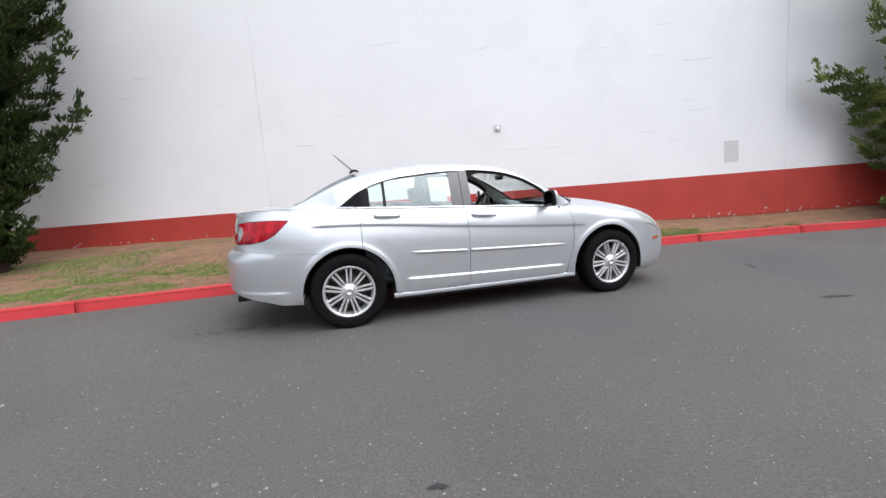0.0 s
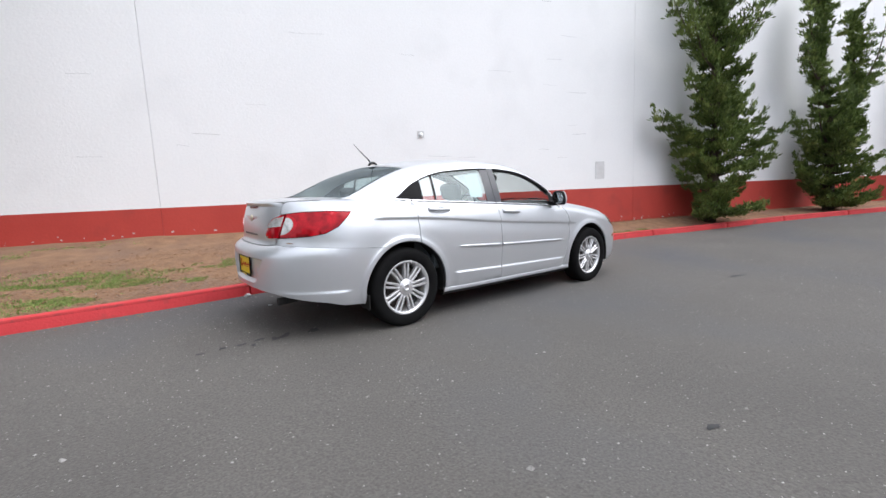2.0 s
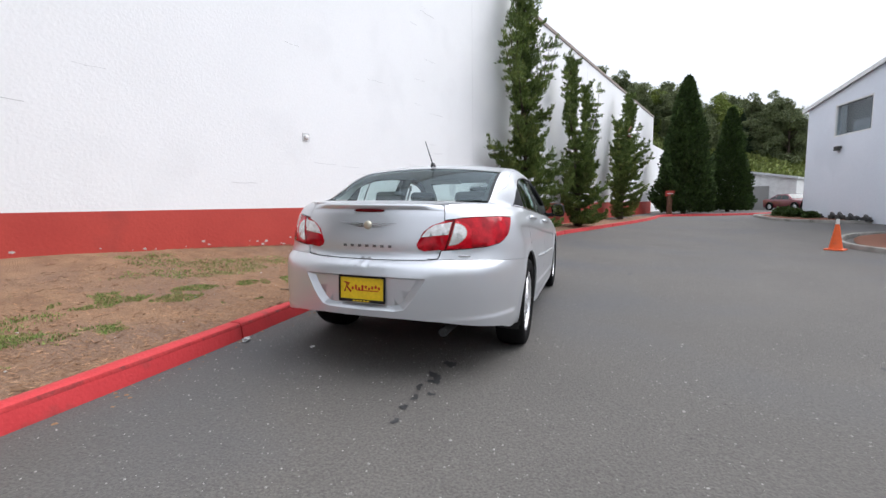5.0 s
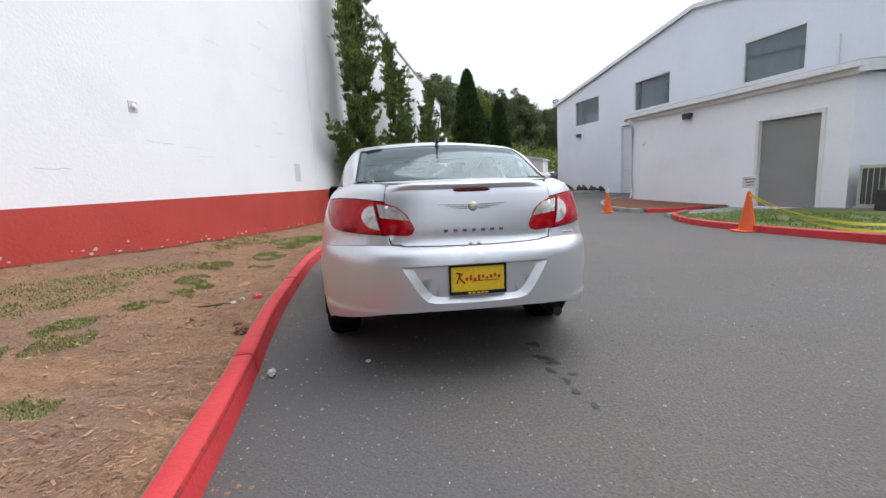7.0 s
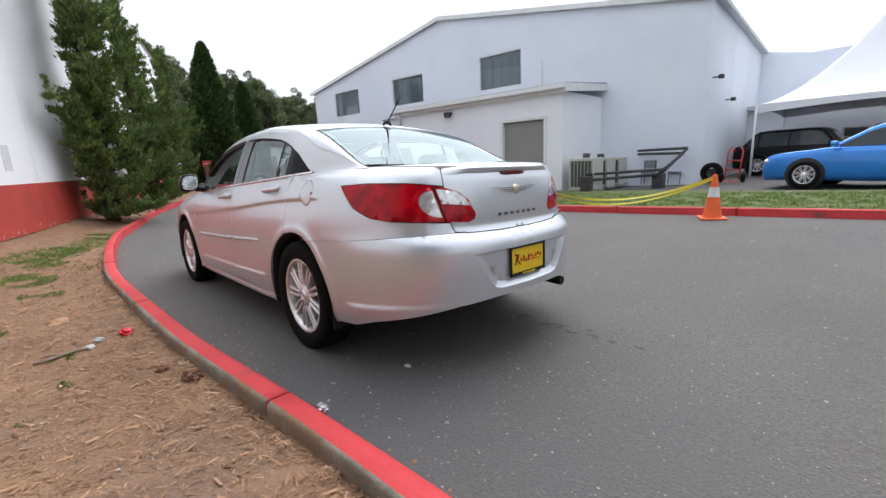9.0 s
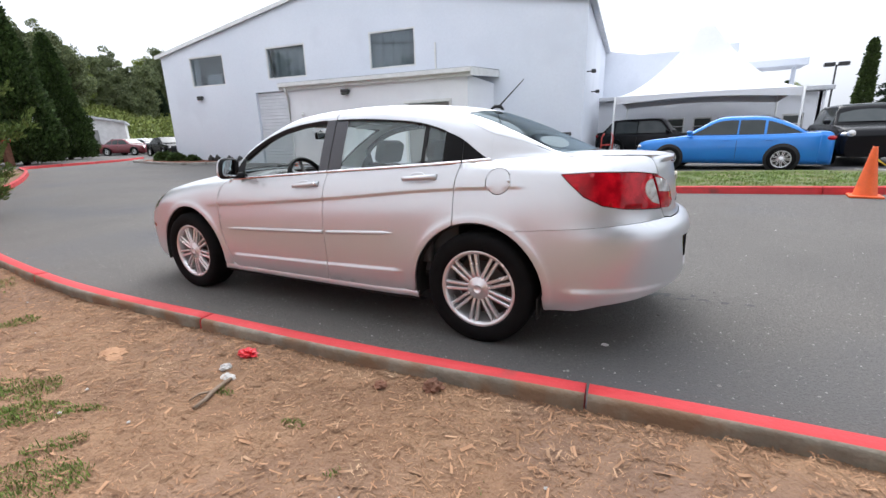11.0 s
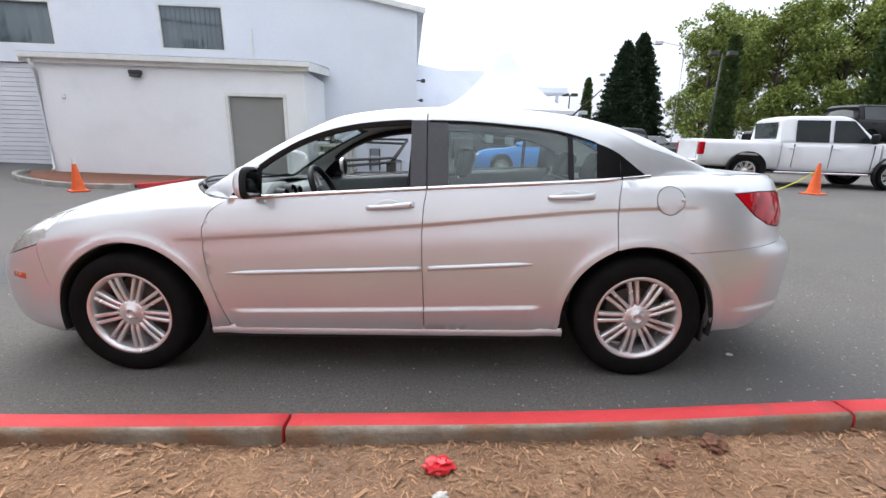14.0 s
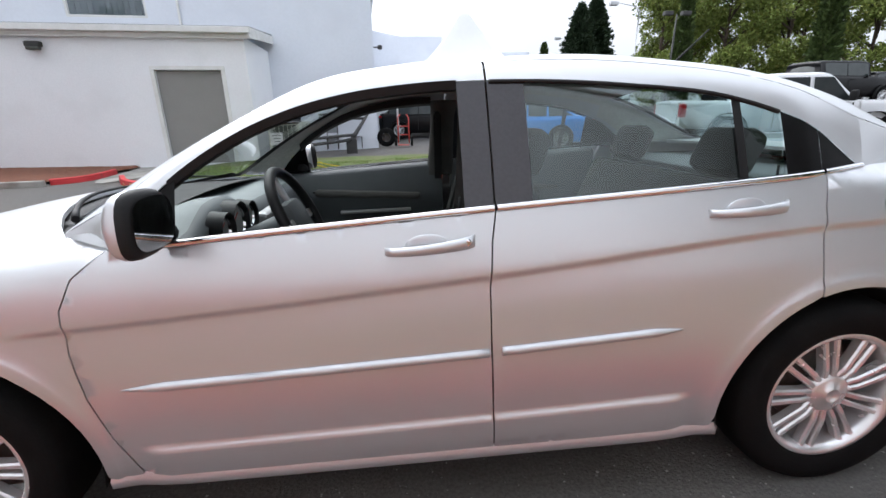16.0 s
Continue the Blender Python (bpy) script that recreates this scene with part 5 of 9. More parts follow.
    for o in (h, mr, tl):
        o.matrix_parent_inverse = Matrix.Identity(4)
# fuel flap
fl = part("fuel_flap", sheet(arc(fuel_c, fuel_r - 0.002, 0, 345, 23), skin, gap=0.0), M["silver"], car)
bm = bmesh.new()
add_lathe(bm, [(0, 0.006), (0.008, 0.006), (0.011, 0.0)], 12, "Y", (-1.566, skin(-1.566, 0.966).y, 0.968))
part("flap_tab", bm, M["silver"], fl)
# antenna at the back of the roof
an = thing("antenna", "", "")
an.parent = car
bm = bmesh.new()
add_tube(bm, [(-1.13, 0.0, 1.422), (-1.16, 0, 1.438), (-1.20, 0, 1.434), (-1.225, 0, 1.410)], [0.008, 0.013, 0.014, 0.008], 10)
part("antenna_foot", bm, M["black_trim"], an, smooth=True)
bm = bmesh.new()
add_tube(bm, [(-1.19, 0, 1.436), (-1.285, 0, 1.522), (-1.375, 0, 1.605)], [0.006, 0.0045, 0.003], 8)
part("antenna_mast", bm, M["black_trim"], an, smooth=True)

# licence plate of the dealer, badge and lettering as plain shapes
pl = thing("licence_plate", "", "")
pl.parent = car
xp = skin(U_TAIL, 0.55, -0.03).x - 0.006
part("plate", box((xp, 0, 0.552), (0.006, 0.296, 0.146), 0.002), M["plate_yellow"], pl, "yellow dealer plate")
bm = bmesh.new()
for c, s in (((xp - 0.004, 0, 0.628), (0.012, 0.318, 0.016)), ((xp - 0.004, 0, 0.476), (0.012, 0.318, 0.018)), ((xp - 0.004, 0.154, 0.552), (0.012, 0.010, 0.150)), ((xp - 0.004, -0.154, 0.552), (0.012, 0.010, 0.150))):
    add_box(bm, c, s, 0.002)
part("plate_frame", bm, M["black_trim"], pl)
bm = bmesh.new()
_sq = [(0.118, -0.022), (0.098, 0.034), (0.122, 0.036), (0.085, 0.03), (0.102, 0.006), (0.072, -0.024)]
add_tube(bm, [(xp - 0.005, y, 0.552 + z) for y, z in _sq], 0.0045, 6)
for k, y in enumerate(np.linspace(0.062, -0.118, 9)):
    hh = (0.018, 0.03, 0.018, 0.034, 0.018, 0.012, 0.018, 0.02, 0.018)[k]
    add_box(bm, (xp - 0.004, y, 0.552 + 0.006 * math.sin(k * 2.1) + 0.0015 * k), (0.003, 0.013, hh), 0.001)
add_box(bm, (xp - 0.004, -0.04, 0.535 + 0.006), (0.003, 0.15, 0.005), 0.001)
part("plate_script", bm, M["script_red"], pl, "red script strokes")
bm = bmesh.new()
for y in (0.05, 0.026, 0.002, -0.022, -0.046):
    add_box(bm, (xp - 0.0115, y, 0.4765), (0.002, 0.016, 0.009))
part("frame_bars", bm, M["plate_yellow"], pl)
bd = thing("boot_badge", "", "")
bd.parent = car
bm = bmesh.new()
for sg in (1, -1):
    for k, (zz, ln, th) in enumerate(((0.949, 0.20, 0.008), (0.938, 0.15, 0.007), (0.929, 0.10, 0.006))):
        vs = []
        for t, hgt in ((0.03, 1.0), (ln * 0.6, 0.8), (ln, 0.15)):
            y = sg * t
            x = skin(u_at_y(abs(t)), zz).x
            vs.append([bm.verts.new((x - d, y, zz + 0.006 * (t / 0.2) + q * th * 0.5 * hgt)) for d, q in ((0.001, 1), (0.006, 0.6), (0.006, -0.6), (0.001, -1))])
        for a, b in zip(vs, vs[1:]):
            for i in range(3):
                bm.faces.new((a[i], b[i], b[i + 1], a[i + 1]))
bmesh.ops.recalc_face_normals(bm, faces=bm.faces[:])
part("badge_wings", bm, M["chrome"], bd)
bm = bmesh.new()
add_lathe(bm, [(0.0, -0.012), (0.02, -0.011), (0.026, -0.007), (0.028, 0.002)], 20, "X", (skin(U_TAIL, 0.94).x, 0, 0.94))
part("badge_disc", bm, M["gold"], bd, smooth=True)
lt = thing("boot_lettering", "", "")
lt.parent = car
for k, y in enumerate(np.linspace(0.155, -0.155, 7)):
    part("letter_bar", box((skin(u_at_y(abs(y)), 0.812).x - 0.003, y, 0.812), (0.006, 0.022, 0.016), 0.0015), M["letter"], lt)
part("trim_badge", box((skin(u_at_y(0.60), 0.765).x - 0.002, -0.60, 0.765), (0.006, 0.075, 0.010), 0.002, rotz(18)), M["chrome"], car)
for o in (an, pl, bd, lt):
    o.matrix_parent_inverse = Matrix.Identity(4)
# exhaust and black under-tray
bm = bmesh.new()
add_tube(bm, [(-2.05, -0.50, 0.31), (-2.25, -0.50, 0.308), (-2.35, -0.50, 0.302)], 0.03, 14, caps=False)
add_tube(bm, [(-2.35, -0.50, 0.302), (-2.32, -0.50, 0.303)], 0.026, 14)
part("exhaust_tip", bm, M["under"], car)
for c, s in (((-1.95, 0, 0.40), (0.72, 1.10, 0.10)), ((1.95, 0, 0.30), (0.3, 1.1, 0.12)), ((0.0, 0, 0.30), (1.75, 1.60, 0.10))):
    part("under_tray", box(c, s, 0.02), M["under"], car)


# ---- wheels ----
def wheel_meshes():
    """Meshes of one wheel, its face towards +y, about its own middle."""
    out = []
    bm = bmesh.new()
    add_lathe(bm, [(0.222, -0.09), (0.24, -0.105), (0.29, -0.11), (0.325, -0.10), (0.338, -0.075), (0.342, -0.03), (0.342, 0.03), (0.338, 0.075), (0.325, 0.098), (0.305, 0.106), (0.285, 0.108), (0.262, 0.106), (0.245, 0.10), (0.228, 0.088), (0.222, 0.07)], 64, "Y")
    for k in range(4):
        pass
    bmesh.ops.recalc_face_normals(bm, faces=bm.faces[:])
    out.append(("tyre", bm, "rubber", ""))
    bm = bmesh.new()
    add_lathe(bm, [(0.215, -0.09), (0.205, -0.06), (0.20, 0.02), (0.208, 0.06), (0.214, 0.085), (0.224, 0.092), (0.236, 0.092), (0.239, 0.084), (0.23, 0.07), (0.222, 0.07)], 64, "Y")
    bmesh.ops.recalc_face_normals(bm, faces=bm.faces[:])
    out.append(("rim", bm, "alloy", ""))
    bm = bmesh.new()
    for k in range(9):
        for off in (-1, 1):
            a = math.tau * k / 9
            rows = []
            for r, o, yy, wv in ((0.062, 0.0135, 0.072, 0.0105), (0.10, 0.0155, 0.078, 0.010), (0.16, 0.018, 0.076, 0.0098), (0.205, 0.020, 0.074, 0.011), (0.217, 0.021, 0.078, 0.012)):
                base = Vector((math.cos(a), 0, math.sin(a))) * r + Vector((-math.sin(a), 0, math.cos(a))) * o * off
                t = Vector((-math.sin(a), 0, math.cos(a)))
                rows.append([bm.verts.new(base + t * wv * dx + Vector((0, yy + dy, 0))) for dx, dy in ((-1, -0.03), (-1, -0.004), (-0.55, 0.002), (0.55, 0.002), (1, -0.004), (1, -0.03))])
            for p, q in zip(rows, rows[1:]):
                for i in range(5):
                    bm.faces.new((p[i], q[i], q[i + 1], p[i + 1]))
    bmesh.ops.recalc_face_normals(bm, faces=bm.faces[:])
    out.append(("spokes", bm, "alloy", "nine pairs of alloy spokes"))
    bm = bmesh.new()
    add_lathe(bm, [(0.0, 0.084), (0.02, 0.084), (0.022, 0.088), (0.028, 0.088), (0.03, 0.083), (0.058, 0.079), (0.07, 0.073), (0.075, 0.06), (0.075, 0.04)], 40, "Y")
    bmesh.ops.recalc_face_normals(bm, faces=bm.faces[:])
    out.append(("hub_cap", bm, "alloy", ""))
    bm = bmesh.new()
    add_lathe(bm, [(0.0, 0.0), (0.145, 0.0), (0.148, -0.012), (0.0, -0.02)], 32, "Y")
    add_lathe(bm, [(0.19, -0.06), (0.0, -0.06)], 32, "Y", mi=0)
    bmesh.ops.recalc_face_normals(bm, faces=bm.faces[:])
    out.append(("brake_disc", bm, "brake", ""))
    res = []
    for nm, bm, mt, lb in out:
        me = bpy.data.meshes.new(nm)
        bm.to_mesh(me)
        bm.free()
        me.materials.append(M[mt])
        res.append((nm, me, lb))
    return res


WHEEL = wheel_meshes()


def wheel(parent, x, y, z, turn, spin, scale=1.0):
    w = thing("wheel", "", "")
    w.parent = parent
    w.matrix_parent_inverse = Matrix.Identity(4)
    w.matrix_basis = pose(x, y, z, 0, 0, turn) @ Matrix.Rotation(radians(spin), 4, "Y") @ Matrix.Scale(scale, 4)
    for nm, me, lb in WHEEL:
        ob = new(nm, me)
        ob.parent = w
        if lb:
            tagged(ob, lb)
    return w


wheel(car, 1.383, 0.785, 0.335, 0, 12)
wheel(car, -1.383, 0.785, 0.335, 0, 40)
wheel(car, 1.383, -0.785, 0.335, 180, 5)
wheel(car, -1.383, -0.785, 0.335, 180, 27)
for (cx, cz), r in ARCH:
    for mir in SIDES:
        sg = -1 if mir else 1
        bm = bmesh.new()
        rows = []
        for a in np.linspace(-12, 192, 30):
            c, s = math.cos(radians(a)), math.sin(radians(a))
            rows.append([bm.verts.new((cx + rr * c, sg * yy, cz + rr * s)) for rr, yy in ((r - 0.004, 0.885), (r - 0.012, 0.86), (r + 0.01, 0.80), (r + 0.01, 0.52))])
        for p, q in zip(rows, rows[1:]):
            for i in range(3):
                f = bm.faces.new((p[i], q[i], q[i + 1], p[i + 1]))
                f.smooth = True
        bm.faces.new([row[3] for row in rows])
        part("wheel_well", bm, M["under"], car)
# mud flap behind the rear wheel's well
for sg in (1, -1):
    part("splash_guard", box((-1.74, sg * 0.79, 0.26), (0.012, 0.15, 0.12), 0.004), M["under"], car)

# ---- inside ----
def seat_mesh(w, recl=14.0):
    bm = bmesh.new()
    add_box(bm, (0.02, 0, 0.06), (0.50, w, 0.14), 0.045)
    add_box(bm, (-0.01, w * 0.42, 0.10), (0.46, w * 0.16, 0.11), 0.035)
    add_box(bm, (-0.01, -w * 0.42, 0.10), (0.46, w * 0.16, 0.11), 0.035)
    return bm


def front_seat(y):
    s = thing("front_seat", "", "")
    s.parent = car
    s.matrix_basis = pose(0.0, y, 0.40)
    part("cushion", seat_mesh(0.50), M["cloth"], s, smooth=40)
    bm = bmesh.new()
    rot = Matrix.Rotation(radians(-17), 3, "Y")
    add_box(bm, (-0.33, 0, 0.36), (0.13, 0.46, 0.60), 0.05, rot)
    add_box(bm, (-0.31, 0.2, 0.33), (0.16, 0.09, 0.46), 0.035, rot)
    add_box(bm, (-0.31, -0.2, 0.33), (0.16, 0.09, 0.46), 0.035, rot)
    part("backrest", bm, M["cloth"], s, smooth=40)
    hr = part("headrest", box((-0.46, 0, 0.74), (0.10, 0.27, 0.17), 0.042, rot), M["cloth"], s, smooth=40)
    for dy in (-0.07, 0.07):
        bm = bmesh.new()
        add_tube(bm, [(-0.41, dy, 0.60), (-0.44, dy, 0.70)], 0.007, 8)
        part("headrest_post", bm, M["chrome"], hr)
    return s


front_seat(0.37), front_seat(-0.37)
rs = thing("rear_bench", "", "")
rs.parent = car
rot = Matrix.Rotation(radians(-24), 3, "Y")
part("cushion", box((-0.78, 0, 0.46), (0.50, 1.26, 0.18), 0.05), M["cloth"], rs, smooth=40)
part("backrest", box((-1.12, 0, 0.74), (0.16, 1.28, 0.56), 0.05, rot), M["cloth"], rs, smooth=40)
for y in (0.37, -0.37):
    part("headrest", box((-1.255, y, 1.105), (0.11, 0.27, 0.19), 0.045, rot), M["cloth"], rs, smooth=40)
part("parcel_shelf", box((-1.52, 0, 1.01), (0.52, 1.22, 0.03), 0.01), M["dash"], car)
# dashboard with hood over the dials, centre stack, wheel and column
db = thing("dashboard", "", "")
db.parent = car
bm = bmesh.new()
rows = []
for y in np.linspace(-0.72, 0.72, 25):
    hump = 0.075 * math.exp(-((y - 0.37) / 0.19) ** 4)
    prof = [(1.12, 0.955), (0.95, 0.965), (0.80, 0.958 + hump * 0.7), (0.70, 0.945 + hump), (0.655, 0.915 + hump), (0.66, 0.86), (0.64, 0.76), (0.68, 0.62), (0.80, 0.52)]
    rows.append([bm.verts.new((x, y, z)) for x, z in prof])
for a, b in zip(rows, rows[1:]):
    for i in range(len(a) - 1):
        f = bm.faces.new((a[i], b[i], b[i + 1], a[i + 1]))
        f.smooth = True
        # the upper rows take the colour with skylight painted in
        f.material_index = 0 if i < 3 else 1
bmesh.ops.recalc_face_normals(bm, faces=bm.faces[:])
part("dash_top", bm, [M["dash_top"], M["dash"]], db, "slate dash pad, its top coloured as skylit, over a dark face")
M["dial_face"] = material("pale_dial_face", (0.42, 0.43, 0.42), (0.36, 0.37, 0.36), rough=0.4, scale=40)
for y, r in ((0.490, 0.046), (0.37, 0.064), (0.250, 0.046)):
    bm = bmesh.new()
    add_lathe(bm, [(0.0, 0.0), (r, 0.0), (r, 0.006)], 28, "X", (0.636, y, 0.925))
    dl = part("dial", bm, M["dial_face"], db, "pale round dial", smooth=40)
    bm = bmesh.new()
    add_lathe(bm, [(r - 0.004, -0.002), (r - 0.001, -0.010), (r + 0.004, -0.010), (r + 0.006, 0.004)], 28, "X", (0.636, y, 0.925))
    part("dial_ring", bm, M["chrome"], dl, "bright dial ring", smooth=40)
    bm = bmesh.new()
    add_lathe(bm, [(r + 0.003, 0.012), (r + 0.006, -0.020), (r + 0.012, -0.024), (r + 0.020, 0.03)], 28, "X", (0.636, y, 0.927))
    part("dial_tunnel", bm, M["black_trim"], db, smooth=40)
    part("needle", box((0.633, y, 0.925 + r * 0.35), (0.002, 0.003, r * 0.7), 0, Matrix.Rotation(radians(60), 3, "X")), M["script_red"], dl)
part("centre_panel", box((0.655, 0, 0.78), (0.05, 0.24, 0.26), 0.015, Matrix.Rotation(radians(-14), 3, "Y")), M["silver_plastic"], db, "silver centre panel")
for y in (0.06, -0.06):
    vt = part("air_vent", box((0.637, y, 0.865), (0.03, 0.095, 0.055), 0.008, Matrix.Rotation(radians(-10), 3, "Y")), M["black_trim"], db)
    for k in range(3):
        part("vent_slat", box((0.624, y, 0.848 + 0.016 * k), (0.008, 0.082, 0.005)), M["silver_plastic"], vt)
sw = thing("steering_wheel", "", "")
sw.parent = car
sw.matrix_basis = pose(0.40, 0.37, 0.935, 0, -66, 0)
bm = bmesh.new()
add_tube(bm, [(0.185 * math.cos(a), 0.185 * math.sin(a), 0) for a in np.linspace(0, math.tau, 41)], 0.019, 10, caps=False)
part("rim", bm, M["black_trim"], sw, smooth=True)
bm = bmesh.new()
add_box(bm, (0, 0, -0.015), (0.15, 0.17, 0.06), 0.03)
part("hub", bm, M["dash"], sw, smooth=40)
for a in (5, 175, 270):
    bm = bmesh.new()
    c, s = math.cos(radians(a)), math.sin(radians(a))
    add_box(bm, (-0.125 * s * 0 + 0.125 * c * 0 + 0.12 * math.sin(radians(a - 90)) * -1 * 0 + 0.12 * s * -1 * 0 + 0.12 * math.cos(radians(a + 90)), 0.12 * math.sin(radians(a + 90)), -0.012), (0.035, 0.13, 0.018), 0.006, Matrix.Rotation(radians(a), 3, "Z"))
    part("spoke", bm, M["silver_plastic"], sw)
bm = bmesh.new()
add_tube(bm, [(0.43, 0.37, 0.915), (0.66, 0.37, 0.82)], 0.05, 12)
part("steering_column", bm, M["dash"], car, smooth=40)
part("console", box((0.15, 0, 0.52), (0.9, 0.22, 0.30), 0.04), M["dash"], car, smooth=40)
part("floor_pan", box((0.0, 0, 0.36), (2.4, 1.5, 0.06), 0.02), M["under"], car)
for sg in (1, -1):
    for x0, x1 in ((-0.225, 0.84), (-1.20, -0.27)):
        bm = bmesh.new()
        rows = []
        for x in np.linspace(x0, x1, 12):
            zt = shoulder(x) - 0.004
            rows.append([bm.verts.new((x, sg * (skin(x, zt).y - dy), zz)) for dy, zz in ((0.012, zt), (0.05, zt - 0.002), (0.075, zt - 0.03), (0.085, 0.84), (0.10, 0.80), (0.075, 0.74), (0.075, 0.45), (0.06, 0.36))])
        for a, b in zip(rows, rows[1:]):
            for i in range(7):
                f = bm.faces.new((a[i], b[i], b[i + 1], a[i + 1]))
                f.smooth = True
        bmesh.ops.recalc_face_normals(bm, faces=bm.faces[:])
        dt = part("door_trim", bm, M["dash"], car)
        part("armrest", box(((x0 + x1) / 2 - 0.06, sg * (skin(0.2, 0.8).y - 0.125), 0.825), (abs(x1 - x0) * 0.62, 0.075, 0.045), 0.018, Matrix.Rotation(radians(-4), 3, "Y")), M["pillar_grey"], dt, "grey padded armrest")
        part("door_pull", box(((x0 + x1) / 2 - 0.10, sg * (skin(0.2, 0.8).y - 0.145), 0.72), (abs(x1 - x0) * 0.42, 0.035, 0.022), 0.008), M["silver_plastic"], dt, "silver door pull")
        part("inner_handle", box((x1 - 0.30, sg * (skin(0.2, 0.8).y - 0.092), 0.895), (0.13, 0.02, 0.034), 0.008), M["chrome"], dt, "chrome inner handle")
        part("window_switch", box((x1 - 0.33, sg * (skin(0.2, 0.8).y - 0.12), 0.853), (0.16, 0.05, 0.012), 0.004), M["black_trim"], dt)
        part("map_pocket", box(((x0 + x1) / 2 + 0.02, sg * (skin(0.2, 0.6).y - 0.11), 0.52), (abs(x1 - x0) * 0.7, 0.05, 0.15), 0.02), M["dash"], dt)
        bm = bmesh.new()
        add_tube(bm, [(x0 + 0.07, sg * (skin(x0 + 0.07, shoulder(x0)).y - 0.035), shoulder(x0) - 0.01), (x0 + 0.07, sg * (skin(x0 + 0.07, shoulder(x0)).y - 0.036), shoulder(x0) + 0.035)], 0.004, 8)
        part("lock_knob", bm, M["black_trim"], dt)
    # centre pillar inside and belt
    bm = bmesh.new()
    rows = []
    for x, y, z, w in ((-0.215, 0.745, 0.93, 0.085), (-0.225, 0.715, 1.10, 0.075), (-0.235, 0.665, 1.27, 0.07), (-0.245, 0.615, 1.37, 0.08)):
        rows.append([bm.verts.new((x + dx * w, sg * (y + dy), z)) for dx, dy in ((-1, 0.035), (-0.8, 0.0), (0.0, -0.012), (0.8, 0.0), (1, 0.035))])
    for a, b in zip(rows, rows[1:]):
        for i in range(4):
            bm.faces.new((a[i], b[i], b[i + 1], a[i + 1])).smooth = True
    bmesh.ops.recalc_face_normals(bm, faces=bm.faces[:])
    part("pillar_trim", bm, M["pillar_grey"], car, "dark grey pillar lining")
    bm = bmesh.new()
    add_box(bm, (-0.20, sg * 0.675, 1.10), (0.045, 0.003, 0.40), 0, Matrix.Rotation(radians(16 * sg), 3, "X"))
    part("seat_belt", bm, M["belt"], car, "black seat belt webbing")
    part("belt_guide", box((-0.20, sg * 0.625, 1.28), (0.03, 0.02, 0.06), 0.006), M["black_trim"], car)
    part("sun_visor", box((0.20, sg * 0.33, 1.375), (0.16, 0.36, 0.016), 0.006, Matrix.Rotation(radians(10), 3, "Y")), M["headliner"], car)
# headliner and pillar linings
part("headliner", cabin(X_BACK, X_HEAD, R_MID, R_C, push=-0.022), M["headliner"], car)
for mir in SIDES:
    part("pillar_lining", cabin(0.20, 0.93, R_D + 1, R_R + 1, mirror=mir, push=-0.024), M["headliner"], car, "pale pillar lining")
    part("rear_pillar_lining", cabin(-1.8, -1.2, R_D + 1, R_R, mirror=mir, push=-0.02), M["headliner"], car)
    part("rear_pillar_lining", cabin(-1.8, -1.43, 1, R_D + 1, mirror=mir, push=-0.02), M["headliner"], car)
im = thing("inside_mirror", "", "")
im.parent = car
part("mirror_shell", box((0.50, 0.0, 1.30), (0.035, 0.24, 0.065), 0.015, rotz(-8)), M["black_trim"], im, smooth=40)
part("mirror_glass", box((0.479, 0.003, 1.30), (0.004, 0.22, 0.05), 0.001, rotz(-8)), M["mirror_glass"], im)
bm = bmesh.new()
add_tube(bm, [(0.52, 0, 1.31), (0.57, 0, 1.345)], 0.01, 8)
part("mirror_stalk", bm, M["black_trim"], im)
# price sheet in the rear side window, kerb-away side
bm = bmesh.new()
_sh = [[ring(x)[k] for k in range(1, NS)] for x in (-0.56, -0.40)]
vs = [[bm.verts.new((p.x, -(p.y - 0.014), p.z)) for p in r] for r in _sh]
for k in range(len(vs[0]) - 1):
    bm.faces.new((vs[0][k], vs[1][k], vs[1][k + 1], vs[0][k + 1]))
bmesh.ops.recalc_face_normals(bm, faces=bm.faces[:])
bmesh.ops.solidify(bm, geom=bm.faces[:], thickness=0.001)
part("window_sheet", bm, M["paper"], car, "pale paper sheet in the window")
# wipers on the cowl
for y0, y1 in ((0.55, -0.02), (-0.02, -0.55)):
    bm = bmesh.new()
    pts = [(1.20 - 0.24 * (y / 0.72) ** 2 + 0.03 * math.sin(math.pi * k / 8), y, cowl(1.15, y).z + 0.028 + 0.008 * math.sin(math.pi * k / 8)) for k, y in enumerate(np.linspace(y0, y1, 9))]
    add_tube(bm, pts, [0.012, 0.011, 0.009, 0.008, 0.007, 0.006, 0.006, 0.005, 0.004], 8)
    part("wiper", bm, M["black_trim"], car)
for o in car.children:
    o.matrix_parent_inverse = Matrix.Identity(4)

# ---- shed: windows, garage door, lamps ----
RS = rotz(math.degrees(SA))
# dark tone that paints the shade of the unlit inside
M["win_dark"] = material("room_shade_tone", (0.10, 0.105, 0.115), (0.14, 0.145, 0.16), rough=0.8, scale=1.2)
M["blind"] = material("vertical_blind_cloth", (0.30, 0.31, 0.33), (0.24, 0.25, 0.27), rough=0.8, scale=2)
M["panel_door"] = material("pale_sectional_door", (0.74, 0.75, 0.78), (0.68, 0.69, 0.72), rough=0.5, scale=1.5)
M["beige_unit"] = material("beige_unit_steel", (0.52, 0.52, 0.46), (0.45, 0.45, 0.40), rough=0.5, scale=4)
M["grille_dark"] = material("dark_coil_grille", (0.055, 0.06, 0.055), (0.08, 0.085, 0.075), rough=0.6, scale=20)
